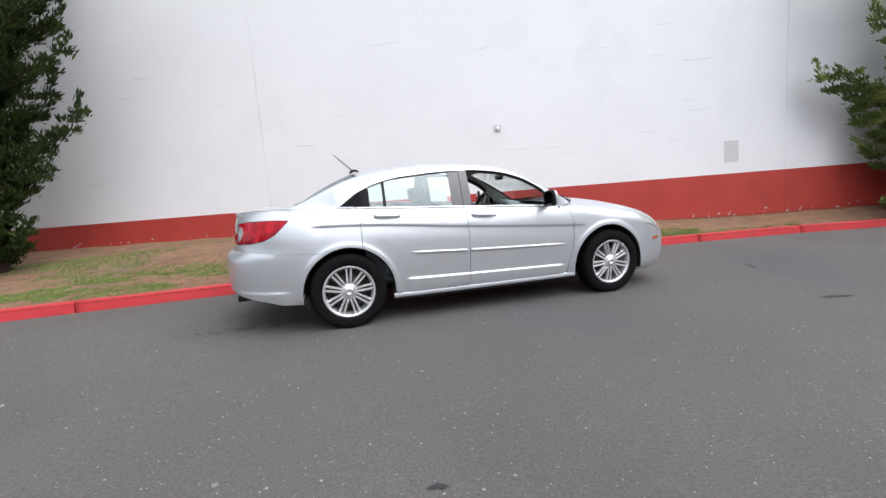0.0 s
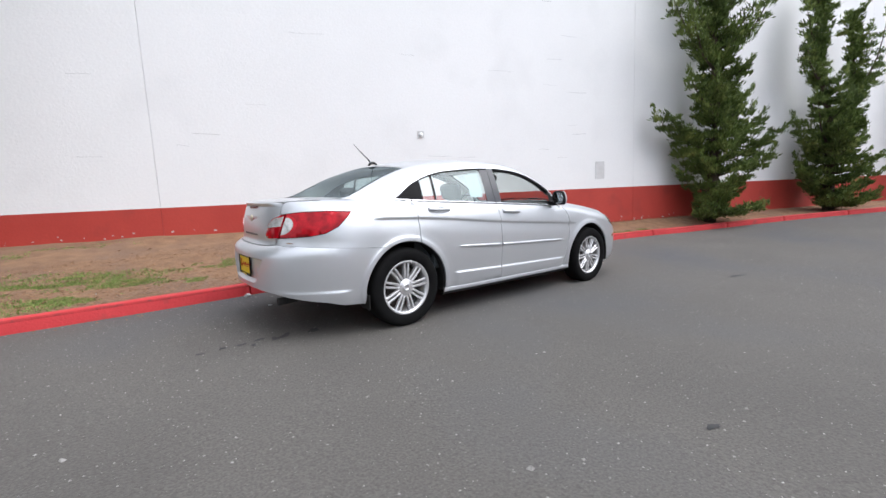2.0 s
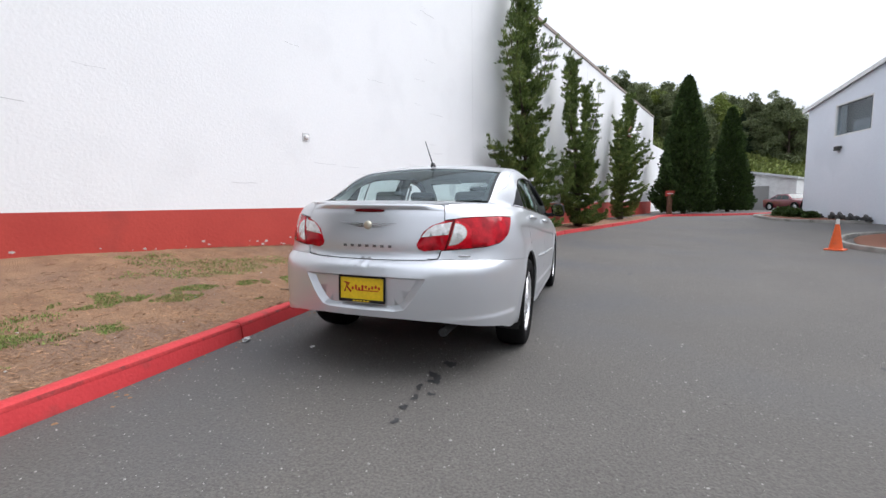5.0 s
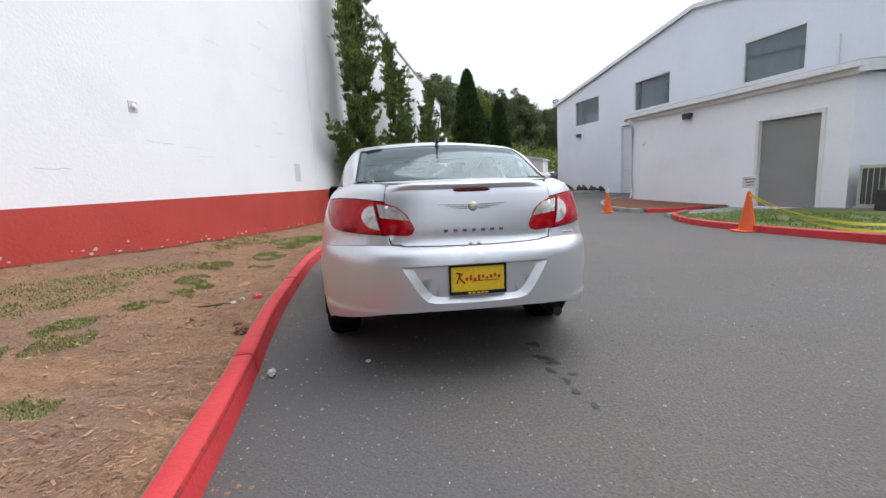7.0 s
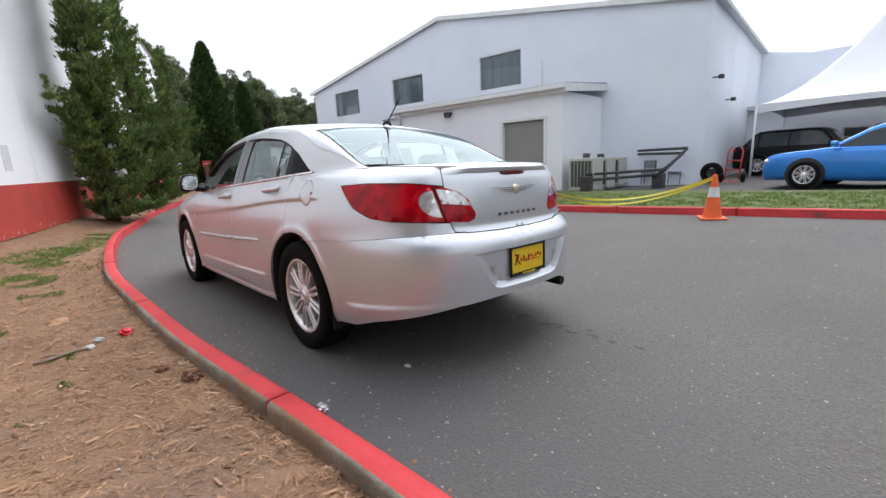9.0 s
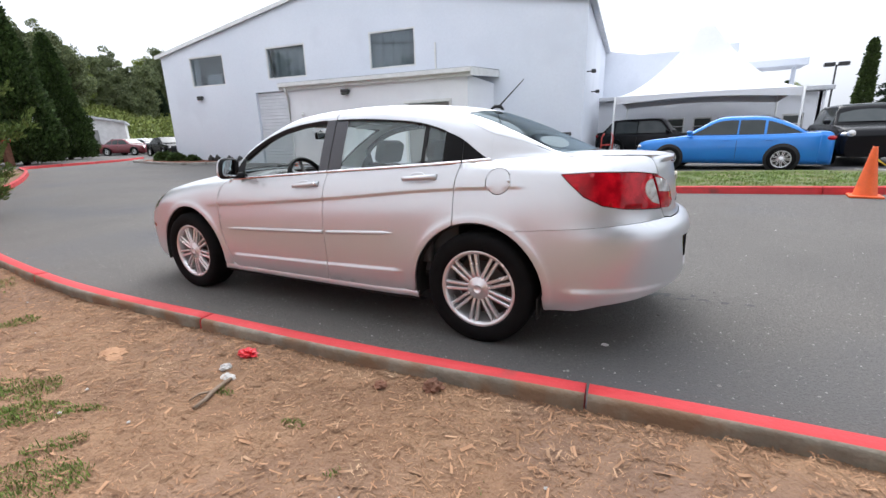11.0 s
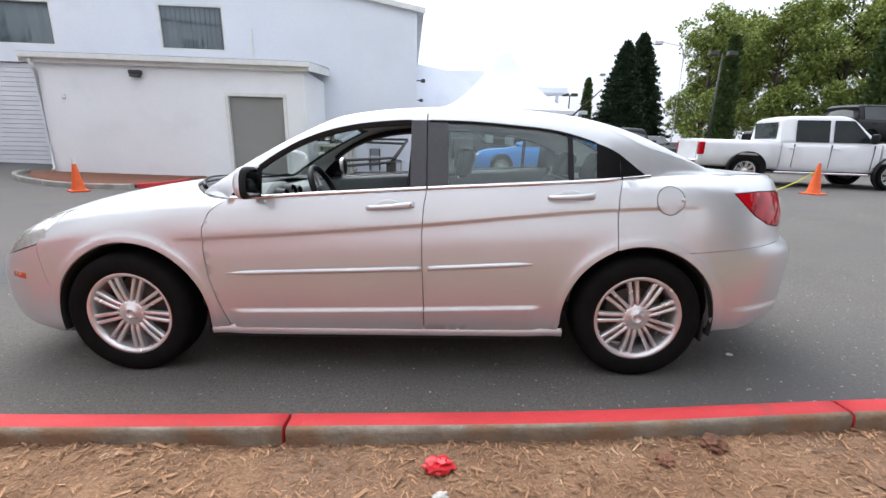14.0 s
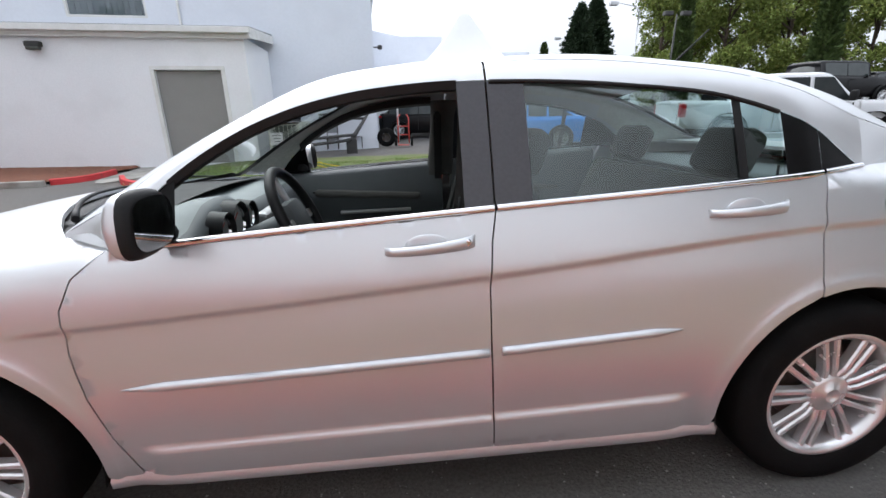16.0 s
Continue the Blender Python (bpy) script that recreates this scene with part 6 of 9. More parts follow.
M["orange"] = material("orange_cone_plastic", (0.82, 0.13, 0.02), (0.74, 0.11, 0.02), rough=0.45, scale=6, stain=(0.45, 0.09, 0.03), stain_scale=6, stain_at=(0.6, 0.8))
M["reflective"] = material("white_reflective_band", (0.72, 0.72, 0.70), rough=0.4)
M["tape"] = material("yellow_caution_tape", (0.80, 0.70, 0.05), (0.75, 0.66, 0.10), rough=0.4)
M["canvas"] = material("white_tent_fabric", (0.82, 0.82, 0.83), (0.78, 0.78, 0.80), rough=0.6, scale=0.8)
M["sign_white"] = material("white_sign_board", (0.75, 0.75, 0.74), rough=0.5)
M["black_paint"] = material("black_lettering", (0.03, 0.03, 0.03), rough=0.5)
G_WIN = glass_material("window_glass", (0.85, 0.9, 0.92), clear=0.95, ior=1.6)


def shed_window(k, a0, a1, z0, z1):
    w = thing(f"window_{k}", "square shed window with grey vertical blinds", "window", kind="structure")
    bm = bmesh.new()
    am, zm = (a0 + a1) / 2, (z0 + z1) / 2
    for c, s in ((shed(a0 + 0.035, zm, 0.06), (0.07, 0.1, z1 - z0)), (shed(a1 - 0.035, zm, 0.06), (0.07, 0.1, z1 - z0)), (shed(am, z0 + 0.035, 0.06), (a1 - a0 - 0.14, 0.1, 0.07)), (shed(am, z1 - 0.035, 0.06), (a1 - a0 - 0.14, 0.1, 0.07))):
        add_box(bm, c, s, 0.006, RS)
    part("window_frame", bm, M["white_trim"], w)
    pane = part("pane", box(shed(am, zm, 0.09), (a1 - a0 - 0.12, 0.008, z1 - z0 - 0.12), 0, RS), G_WIN, w)
    pane.visible_shadow = False
    # flat dark sheet stands in for the shade behind the pane
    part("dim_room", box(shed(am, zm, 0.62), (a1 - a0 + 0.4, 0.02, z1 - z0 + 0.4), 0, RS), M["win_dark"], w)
    if k != 1:
        n = 13
        me = None
        for i in range(n):
            if k == 2 and i > 10:
                continue
            a = a0 + 0.12 + (a1 - a0 - 0.24) * i / (n - 1)
            part("blind_slat", box(shed(a, zm, 0.20), (0.145, 0.006, z1 - z0 - 0.1), 0, RS @ rotz(38 + 12 * math.sin(i * 2.3))), M["blind"], w)
    else:
        part("roller_blind", box(shed(a1 - 0.30, zm, 0.2), (0.42, 0.01, z1 - z0 - 0.15), 0, RS), M["blind"], w)
        part("stored_box", box(shed(am - 0.2, z0 + 0.35, 0.35), (1.1, 0.2, 0.55), 0.02, RS), M["blind"], w)


for i, w in enumerate(SHED_WIN):
    shed_window(3 - i, *w)


def sectional_door(name, c0, width, z0, z1, inset, along_rot, mat, label, n):
    d = thing(name, label, "door", kind="structure")
    for i in range(n):
        h = (z1 - z0) / n
        bm = bmesh.new()
        add_box(bm, c0 + Vector((0, 0, z0 + h * (i + 0.5))), (width, 0.04, h - 0.012), 0.008, along_rot)
        part("door_panel", bm, M[mat], d)
    return d


sectional_door("door_1", shed((GARAGE[0] + GARAGE[1]) / 2, 0, 0.16), GARAGE[1] - GARAGE[0] - 0.02, -0.08, 3.54, 0.16, RS, "panel_door", "pale ribbed roll-up garage door, closed", 22)


def wall_lamp(p, rot, out):
    l = thing("wall_lamp", "bronze wall-pack lamp fixed to the wall", "lamp", group="wall lamps")
    part("lamp_housing", box(p + out * 0.09 + Vector((0, 0, 0.04)), (0.34, 0.18, 0.13), 0.03, rot), M["dark_metal"], l)
    part("lamp_glass", box(p + out * 0.12 + Vector((0, 0, -0.06)), (0.29, 0.16, 0.08), 0.03, rot), M["grille_dark"], l)


wall_lamp(shed(20.32, 3.50), RS, -SN)

# ---- annex ----
AX0, AX1 = 4.28, 12.10
B0 = Vector((AX0, -10.95 + 0.0945 * (AX0 - 6.74), 0))
BW = (AX1 - AX0) / SD.x


def ann(a, z, back=0.0):
    return B0 + SD * a + SN * back + Vector((0, 0, z))


DOOR_A = ((4.97 - AX0) / SD.x, (6.63 - AX0) / SD.x)
annex = thing("annex_building", "low pale grey annex with a metal roof and grey door", "building", kind="structure")
part("front_wall", pierced(ann(0, 0), SD, SN, 0.2, BW, -0.7, 3.2, [(DOOR_A[0], DOOR_A[1], -0.12, 2.37)]), M["stucco"], annex)
for a in (0, BW - 0.2):
    part("side_wall", box((ann(a, -0.7, 0.2) + ann(a + 0.2, 3.2, 3.50)) / 2, (0.2, 3.30, 3.9), 0, RS), M["stucco"], annex)
bm = bmesh.new()
nrib = 90
prof = []
for i in range(nrib * 4 + 1):
    a = -0.22 + (BW + 0.44) * i / (nrib * 4)
    prof.append((a, 0.022 * (1 if (i % 4) in (0, 1) else 0)))
r0 = [bm.verts.new(ann(a, 3.40 + dz, -0.30)) for a, dz in prof]
r1 = [bm.verts.new(ann(a, 3.72 + dz, 3.55)) for a, dz in prof]
for k in range(len(prof) - 1):
    bm.faces.new((r0[k], r0[k + 1], r1[k + 1], r1[k]))
bmesh.ops.solidify(bm, geom=bm.faces[:], thickness=0.02)
part("roof", bm, M["galv"], annex, "ribbed metal roof")
part("gutter", box((ann(-0.24, 3.24, -0.30) + ann(BW + 0.24, 3.42, -0.16)) / 2, (BW + 0.48, 0.14, 0.15), 0.02, RS), M["white_trim"], annex)
part("fascia", box((ann(-0.2, 3.14, -0.14) + ann(BW + 0.2, 3.40, -0.10)) / 2, (BW + 0.4, 0.04, 0.26), 0.004, RS), M["white_trim"], annex)
for a in (-0.22, BW + 0.18):
    bm = bmesh.new()
    q = [ann(a, 3.14, -0.28), ann(a, 3.46, 3.55), ann(a, 3.70, 3.55), ann(a, 3.40, -0.28)]
    v0 = [bm.verts.new(p) for p in q]
    v1 = [bm.verts.new(p + SD * 0.04) for p in q]
    bm.faces.new(v0), bm.faces.new(v1[::-1])
    for k in range(4):
        bm.faces.new((v0[k], v0[(k + 1) % 4], v1[(k + 1) % 4], v1[k]))
    bmesh.ops.recalc_face_normals(bm, faces=bm.faces[:])
    part("side_fascia", bm, M["white_trim"], annex)
bm = bmesh.new()
add_tube(bm, [ann(BW - 0.06, 3.24, -0.22), ann(BW - 0.06, 3.05, -0.18), ann(BW - 0.06, 2.9, -0.06), ann(BW - 0.06, 0.1, -0.06), ann(BW - 0.06, 0.0, -0.14)], 0.045, 8)
part("downpipe", bm, M["white_trim"], annex)
bm = bmesh.new()
for c, s in ((ann(DOOR_A[0] - 0.05, 1.14, -0.012), (0.1, 0.05, 2.52)), (ann(DOOR_A[1] + 0.05, 1.14, -0.012), (0.1, 0.05, 2.52)), (ann(sum(DOOR_A) / 2, 2.42, -0.012), (DOOR_A[1] - DOOR_A[0] + 0.2, 0.05, 0.1))):
    add_box(bm, c, s, 0.005, RS)
part("door_casing", bm, M["white_trim"], annex)
sectional_door("door_2", ann(sum(DOOR_A) / 2, 0, 0.10), DOOR_A[1] - DOOR_A[0] - 0.01, -0.12, 2.36, 0.1, RS, "grey_door", "plain grey overhead door, closed", 1)
wall_lamp(ann((9.22 - AX0) / SD.x, 2.92), RS, -SN)
sc = thing("security_camera", "small white dome camera on the annex wall", "camera")
bm = bmesh.new()
bmesh.ops.create_uvsphere(bm, u_segments=16, v_segments=10, radius=0.06, matrix=Matrix.Translation(ann((11.40 - AX0) / SD.x, 2.18, -0.05)))
part("dome", bm, M["white_trim"], sc, smooth=True)
part("foot", box(ann((11.40 - AX0) / SD.x, 2.26, -0.03), (0.07, 0.07, 0.06), 0.01, RS), M["white_trim"], sc)
for a, z, nm in ((0.02, 3.45, 0), (-0.1, 2.9, 1)):
    l = thing("flood_lamp", "small dark flood lamp at the shed's corner", "lamp", group="flood lamps")
    p = shed(0.0, z, 0.6 + 2.6 * nm)
    part("lamp_arm", box(p - SD * 0.10, (0.2, 0.04, 0.04), 0.005, RS), M["dark_metal"], l)
    part("lamp_head", box(p - SD * 0.26, (0.16, 0.2, 0.13), 0.02, RS), M["dark_metal"], l)
part("wall_pipe", box(shed(6.1, 4.40, -0.04), (0.07, 0.06, 1.15), 0.01, RS), M["white_trim"], hall)


# ---- cooling units and racks beside the annex ----
def cooling_unit(p, s, fans):
    u = thing("condenser_unit", "beige condenser unit with a dark coil grille", "air conditioner", group="condenser units")
    w, d, h = s
    part("cabinet", box(p + Vector((0, 0, h / 2 + 0.04)), s, 0.02, RS), M["beige_unit"], u)
    part("foot_slab", box(p + Vector((0, 0, 0.02)), (w + 0.1, d + 0.1, 0.06), 0.01, RS), M["concrete"], u)
    g = part("coil_grille", box(p - SN * (d / 2 + 0.006) + Vector((0, 0, h / 2 + 0.04)), (w * 0.86, 0.012, h * 0.82), 0.004, RS), M["grille_dark"], u, "dark coil grille")
    for k in range(7):
        part("grille_bar", box(p - SN * (d / 2 + 0.016) + SD * (w * 0.82 * (k / 6 - 0.5)) + Vector((0, 0, h / 2 + 0.04)), (0.012, 0.01, h * 0.82), 0, RS), M["beige_unit"], g)
    part("side_grille", box(p + SD * (w / 2 + 0.006) + Vector((0, 0, h / 2 + 0.04)), (0.012, d * 0.85, h * 0.82), 0.004, RS), M["grille_dark"], u, "dark coil grille")
    for k in range(fans):
        bm = bmesh.new()
        add_lathe(bm, [(0.0, 0.0), (0.11, 0.0), (0.12, 0.03), (0.12, 0.14), (0.0, 0.15)], 16, "Z", p + SD * (w * 0.5 * (k - (fans - 1) / 2)) + Vector((0, 0, h + 0.04)))
        part("fan_motor", bm, M["dark_metal"], u)


gz = -0.06
for k, (bx, s, fans) in enumerate(((0.15, (0.85, 0.78, 1.02), 1), (1.35, (0.80, 0.72, 0.98), 1), (2.5, (0.8, 0.7, 0.95), 0))):
    p = ann(-0.78, gz, bx)
    cooling_unit(p, s, fans)
rk = thing("steel_rack", "black steel lift frame lying beside the units", "frame")
for pts in ([(-1.0, 0.30, -0.45), (-2.6, 0.34, 1.6)], [(-1.0, 0.48, -0.40), (-2.7, 0.50, 1.7)], [(-1.5, 1.14, 3.0), (-3.2, 1.16, 2.6)], [(-1.5, 1.02, 3.0), (-3.1, 1.00, 2.6)], [(-3.2, 1.14, 2.6), (-2.65, 0.34, 1.7)], [(-3.1, 1.00, 2.6), (-2.55, 0.30, 1.6)]):
    bm = bmesh.new()
    add_tube(bm, [ann(a, z, b) for a, z, b in pts], 0.05, 6)
    part("frame_bar", bm, M["dark_metal"], rk)
part("frame_foot", box(ann(-1.05, 0.16, -0.40), (0.30, 0.35, 0.55), 0.03, RS), M["dark_metal"], rk)
part("frame_foot", box(ann(-2.6, 0.13, 1.75), (0.35, 0.35, 0.50), 0.03, RS), M["dark_metal"], rk)
for k, (a, b, h) in enumerate(((-2.2, 3.5, 0.62), (-2.75, 3.2, 0.5), (-1.9, 3.0, 0.55))):
    c = thing("folding_chair", "grey metal folding chair against the shed wall", "chair", group="folding chairs")
    p = ann(a, gz, b)
    part("seat", box(p + Vector((0, 0, 0.42)), (0.42, 0.4, 0.03), 0.01, RS), M["blind"], c)
    part("backrest", box(p + SN * 0.2 + Vector((0, 0, h + 0.15)), (0.42, 0.03, 0.28), 0.01, RS), M["blind"], c)
    for sx in (-0.19, 0.19):
        for sy in (-0.18, 0.18):
            bm = bmesh.new()
            add_tube(bm, [p + SD * sx + SN * sy, p + SD * sx + SN * sy * 0.8 + Vector((0, 0, 0.42 if sy < 0 else h + 0.25))], 0.014, 6)
            part("leg", bm, M["dark_metal"], c)
mw = thing("hand_truck", "red hand truck with black wheels at the shed corner", "hand truck")
p0 = Vector((0.1, -14.5, gz + 0.05))
for sx in (-0.2, 0.2):
    bm = bmesh.new()
    add_tube(bm, [p0 + Vector((sx, 0, 0.1)), p0 + Vector((sx, -0.25, 1.0)), p0 + Vector((sx * 0.6, -0.32, 1.12))], 0.022, 8)
    part("rail", bm, M["red_wall"], mw)
    bm = bmesh.new()
    add_lathe(bm, [(0.06, -0.04), (0.14, -0.04), (0.15, 0), (0.14, 0.04), (0.06, 0.04)], 20, "X", p0 + Vector((sx * 1.5, -0.05, 0.15)))
    part("tyre", bm, M["rubber"], mw)
part("toe_plate", box(p0 + Vector((0, 0.12, 0.05)), (0.42, 0.26, 0.02), 0.005), M["red_wall"], mw)
for z in (0.4, 0.7):
    part("rung", box(p0 + Vector((0, -0.08 - z * 0.15, z)), (0.42, 0.03, 0.04), 0.008), M["red_wall"], mw)
sp = thing("spare_wheel", "black tyre leaning on the shed corner", "tyre")
bm = bmesh.new()
add_lathe(bm, [(0.17, -0.09), (0.30, -0.1), (0.34, -0.05), (0.34, 0.05), (0.30, 0.1), (0.17, 0.09)], 28, "Y", (0.75, -14.75, gz + 0.36))
part("tyre", bm, M["rubber"], sp)
part("rim_disc", box((0.75, -14.75, gz + 0.36), (0.28, 0.03, 0.28), 0.1), M["brake"], sp)

# ---- wing, office and tent to the rear of the shed ----
wing = thing("office_building", "pale grey office wing with a row of windows", "building", kind="structure")
part("upper_wall", box((-0.1, -27.2, 4.2), (4.6, 0.4, 2.6), 0.02), M["siding"], wing)
bm = bmesh.new()
q = [(2.3, 5.9), (-1.95, 5.05), (-2.5, 4.7), (-2.5, 2.5), (2.3, 2.5)]
f0 = [bm.verts.new((x, -26.95, z)) for x, z in q]
f1 = [bm.verts.new((x, -27.3, z)) for x, z in q]
bm.faces.new(f0), bm.faces.new(f1[::-1])
for k in range(5):
    bm.faces.new((f0[k], f0[(k + 1) % 5], f1[(k + 1) % 5], f1[k]))
bmesh.ops.recalc_face_normals(bm, faces=bm.faces[:])
part("gable_wall", bm, M["siding"], wing)
OW = [(-1.2 - 1.25 * k, -0.35 - 1.25 * k) for k in range(6)]
holes = [(2.2 - b, 2.2 - a, 0.85, 1.75) for a, b in OW]
part("office_wall", pierced(Vector((2.2, -24.0, 0)), Vector((-1, 0, 0)), Vector((0, -1, 0)), 0.25, 10.2, -0.4, 2.75, holes), M["stucco"], wing)
for a, b in OW:
    w = part("office_window", box(((a + b) / 2, -24.08, 1.3), (b - a - 0.02, 0.05, 0.88), 0.01), M["white_trim"], wing)
    part("pane", box(((a + b) / 2, -24.045, 1.3), (b - a - 0.14, 0.02, 0.74), 0), M["grille_dark"], w)
    part("sash", box(((a + b) / 2, -24.03, 1.3), (b - a - 0.14, 0.02, 0.04), 0), M["white_trim"], w)
part("office_roof", box((-2.9, -25.6, 2.86), (10.8, 4.2, 0.2), 0.02), M["galv"], wing)
part("office_end", box((-8.0, -25.6, 1.2), (0.25, 3.2, 3.1), 0.0), M["stucco"], wing)
part("roof_vent", box((-4.3, -26.3, 4.2), (0.6, 0.6, 2.6), 0.05), M["siding"], wing)
part("roof_canopy", box((-6.2, -26.8, 4.3), (2.8, 2.0, 0.35), 0.03), M["siding"], wing)
for x in (-5.2, -7.2):
    part("canopy_post", box((x, -26.8, 3.5), (0.18, 0.18, 1.4), 0.02), M["siding"], wing)

tent = thing("party_tent", "white peaked frame tent over the office door", "tent")
TX0, TX1, TY0, TY1, TE, TT = 0.35, -6.2, -18.0, -23.2, 2.6, 5.55
bm = bmesh.new()
n = 16
cx, cy = (TX0 + TX1) / 2, (TY0 + TY1) / 2
per = []
for k in range(4 * n):
    s, t = divmod(k, n)
    c = [(TX0, TY0), (TX1, TY0), (TX1, TY1), (TX0, TY1)]
    a, b = c[s], c[(s + 1) % 4]
    per.append((a[0] + (b[0] - a[0]) * t / n, a[1] + (b[1] - a[1]) * t / n, t / n))
rings = []
for r in np.linspace(1, 0.02, 15):
    ringv = []
    for x, y, t in per:
        arch = 0.10 * math.sin(math.pi * t) * r
        ringv.append(bm.verts.new((cx + (x - cx) * r, cy + (y - cy) * r, TE + (TT - TE) * (1 - r) ** 1.75 + 0.32 * (1 - r) + arch * 0.3)))
    rings.append(ringv)
for a, b in zip(rings, rings[1:]):
    for k in range(4 * n):
        f = bm.faces.new((a[k], a[(k + 1) % (4 * n)], b[(k + 1) % (4 * n)], b[k]))
        f.smooth = True
bm.faces.new(rings[-1])
val = [bm.verts.new((x, y, TE - 0.32 + 0.16 * math.sin(math.pi * t))) for x, y, t in per]
for k in range(4 * n):
    bm.faces.new((val[k], val[(k + 1) % (4 * n)], rings[0][(k + 1) % (4 * n)], rings[0][k]))
bmesh.ops.recalc_face_normals(bm, faces=bm.faces[:])
part("canopy", bm, M["canvas"], tent, "white fabric canopy")
for x in (TX0, TX1):
    for y in (TY0, TY1):
        bm = bmesh.new()
        add_tube(bm, [(x, y, ground_z(x, y) - 0.02), (x, y, TE)], 0.04, 8)
        part("post", bm, M["white_trim"], tent)

# small white shed at the end of the lane
ls = thing("storage_shed", "small cream storage shed with a grey garage door", "shed", kind="structure")
bm = bmesh.new()
q = [(0, -0.3), (7.5, -0.3), (7.5, 2.95), (0, 4.6)]
o = Vector((43.2, -19.5, 0))
dd = Vector((0.62, 0.785, 0))
f0 = [bm.verts.new(o + dd * a + Vector((0, 0, z))) for a, z in [(0, -0.3), (7.0, -0.3), (7.0, 4.3), (0, 3.0)]]
f1 = [bm.verts.new(v.co + Vector((6, -3.2, 0))) for v in f0]
bm.faces.new(f0), bm.faces.new(f1[::-1])
for k in range(4):
    bm.faces.new((f0[k], f0[(k + 1) % 4], f1[(k + 1) % 4], f1[k]))
bmesh.ops.recalc_face_normals(bm, faces=bm.faces[:])
part("shed_body", bm, M["sign_white"], ls)
part("garage_door", box(o + dd * 3.6 + Vector((-0.03, 0.03, 1.15)), (3.0, 0.08, 2.5), 0.02, rotz(math.degrees(math.atan2(dd.y, dd.x)))), M["grey_door"], ls, "grey garage door")
bm = bmesh.new()
for a0, z0, a1, z1 in ((-0.3, 2.95, 7.3, 4.36),):
    v = [bm.verts.new(o + dd * a + Vector((-0.2, 0.3, z))) for a, z in ((a0, z0), (a1, z1), (a1, z1 + 0.2), (a0, z0 + 0.2))]
    w = [bm.verts.new(p.co + Vector((6.4, -3.5, 0))) for p in v]
    bm.faces.new(v), bm.faces.new(w[::-1])
    for k in range(4):
        bm.faces.new((v[k], v[(k + 1) % 4], w[(k + 1) % 4], w[k]))
bmesh.ops.recalc_face_normals(bm, faces=bm.faces[:])
part("shed_roof", bm, M["galv"], ls)

# raised parking terrace behind its low dark wall
terrace = thing("terrace", "raised parking terrace behind a low dark retaining wall", "terrace", kind="structure")
TERR = 1.15
part("terrace_top", box((-33.6, -22.0, TERR / 2 - 0.1), (40, 14.0, TERR + 0.2), 0.0), M["asphalt"], terrace)
part("retaining_wall", box((-33.5, -14.9, 0.6), (40.4, 0.3, 1.4), 0.03), M["dark_metal"], terrace, "dark timber retaining wall")
part("retaining_wall", box((-13.45, -22.0, 0.6), (0.3, 14.3, 1.4), 0.03), M["dark_metal"], terrace, "dark timber retaining wall")

# ---- marks on the white wall ----
def wall_patch(name, u, z, w, h, mat, label, thick=0.006):
    ob = part(name, box(on_wall(u, z, thick / 2 + 0.001), (w, thick, h), 0.002, rotz(-17)), M[mat])
    tagged(ob, label, "patch", kind="structure")


M["patch"] = material("weathered_wall_patch", (0.62, 0.62, 0.62), (0.68, 0.68, 0.69), rough=0.8, scale=8, fine=60)
M["crack"] = material("pale_grey_crack", (0.52, 0.52, 0.53), (0.6, 0.6, 0.6), rough=0.9, scale=10)
wall_patch("trim_patch", 5.92, 1.55, 0.29, 0.44, "patch", "rectangular grey patch on the wall")
wall_patch("trim_vent", 1.06, 2.40, 0.15, 0.15, "patch", "small square vent plate", 0.008)
bm = bmesh.new()
add_lathe(bm, [(0, 0.03), (0.03, 0.028), (0.045, 0.015), (0.047, 0)], 16, "Y")
vo = part("trim_vent_cap", bm, M["white_wall"])
vo.matrix_basis = Matrix.Translation(on_wall(1.06, 2.40, 0.014)) @ pose(0, 0, 0, 0, 0, 163)
tagged(vo, "round white vent cap", "vent", kind="structure")
rnd = random.Random(7)
for k in range(34):
    u, z = rnd.uniform(-9, 8), rnd.uniform(1.5, 6.0)
    n = rnd.randint(3, 7)
    bm = bmesh.new()
    pts = [Vector((0, 0, 0))]
    for i in range(n):
        pts.append(pts[-1] + Vector((rnd.uniform(0.03, 0.14), 0, rnd.uniform(-0.012, 0.012))))
    w = rnd.uniform(0.0015, 0.004)
    for a, b in zip(pts, pts[1:]):
        v = [bm.verts.new(on_wall(u + q.x, z + q.z + dz, 0.0025)) for q, dz in ((a, -w), (b, -w), (b, w), (a, w))]
        bm.faces.new(v)
    bmesh.ops.remove_doubles(bm, verts=bm.verts[:], dist=0.0001)
    ob = part("trim_crack", bm, M["crack"])
    tagged(ob, "hairline crack in the white paint", "crack", kind="structure")
M["chip"] = material("bare_paint_chip", (0.55, 0.5, 0.47), (0.45, 0.4, 0.37), rough=0.9, scale=12)
bm = bmesh.new()
for k in range(80):
    u = rnd.uniform(-9, 9)
    z = wall_foot(u) + abs(rnd.gauss(0.02, 0.05)) + 0.01
    s = rnd.uniform(0.008, 0.03)
    c = [bm.verts.new(on_wall(u + s * rnd.uniform(0.6, 1.6) * math.cos(a), z + s * rnd.uniform(0.4, 1) * math.sin(a), 0.0045)) for a in (0, 1.2, 2.4, 3.6, 5.0)]
    bm.faces.new(c)
ch = part("trim_chips", bm, M["chip"])
tagged(ch, "chips of bare block along the red band's foot", "paint chips", kind="stuff")

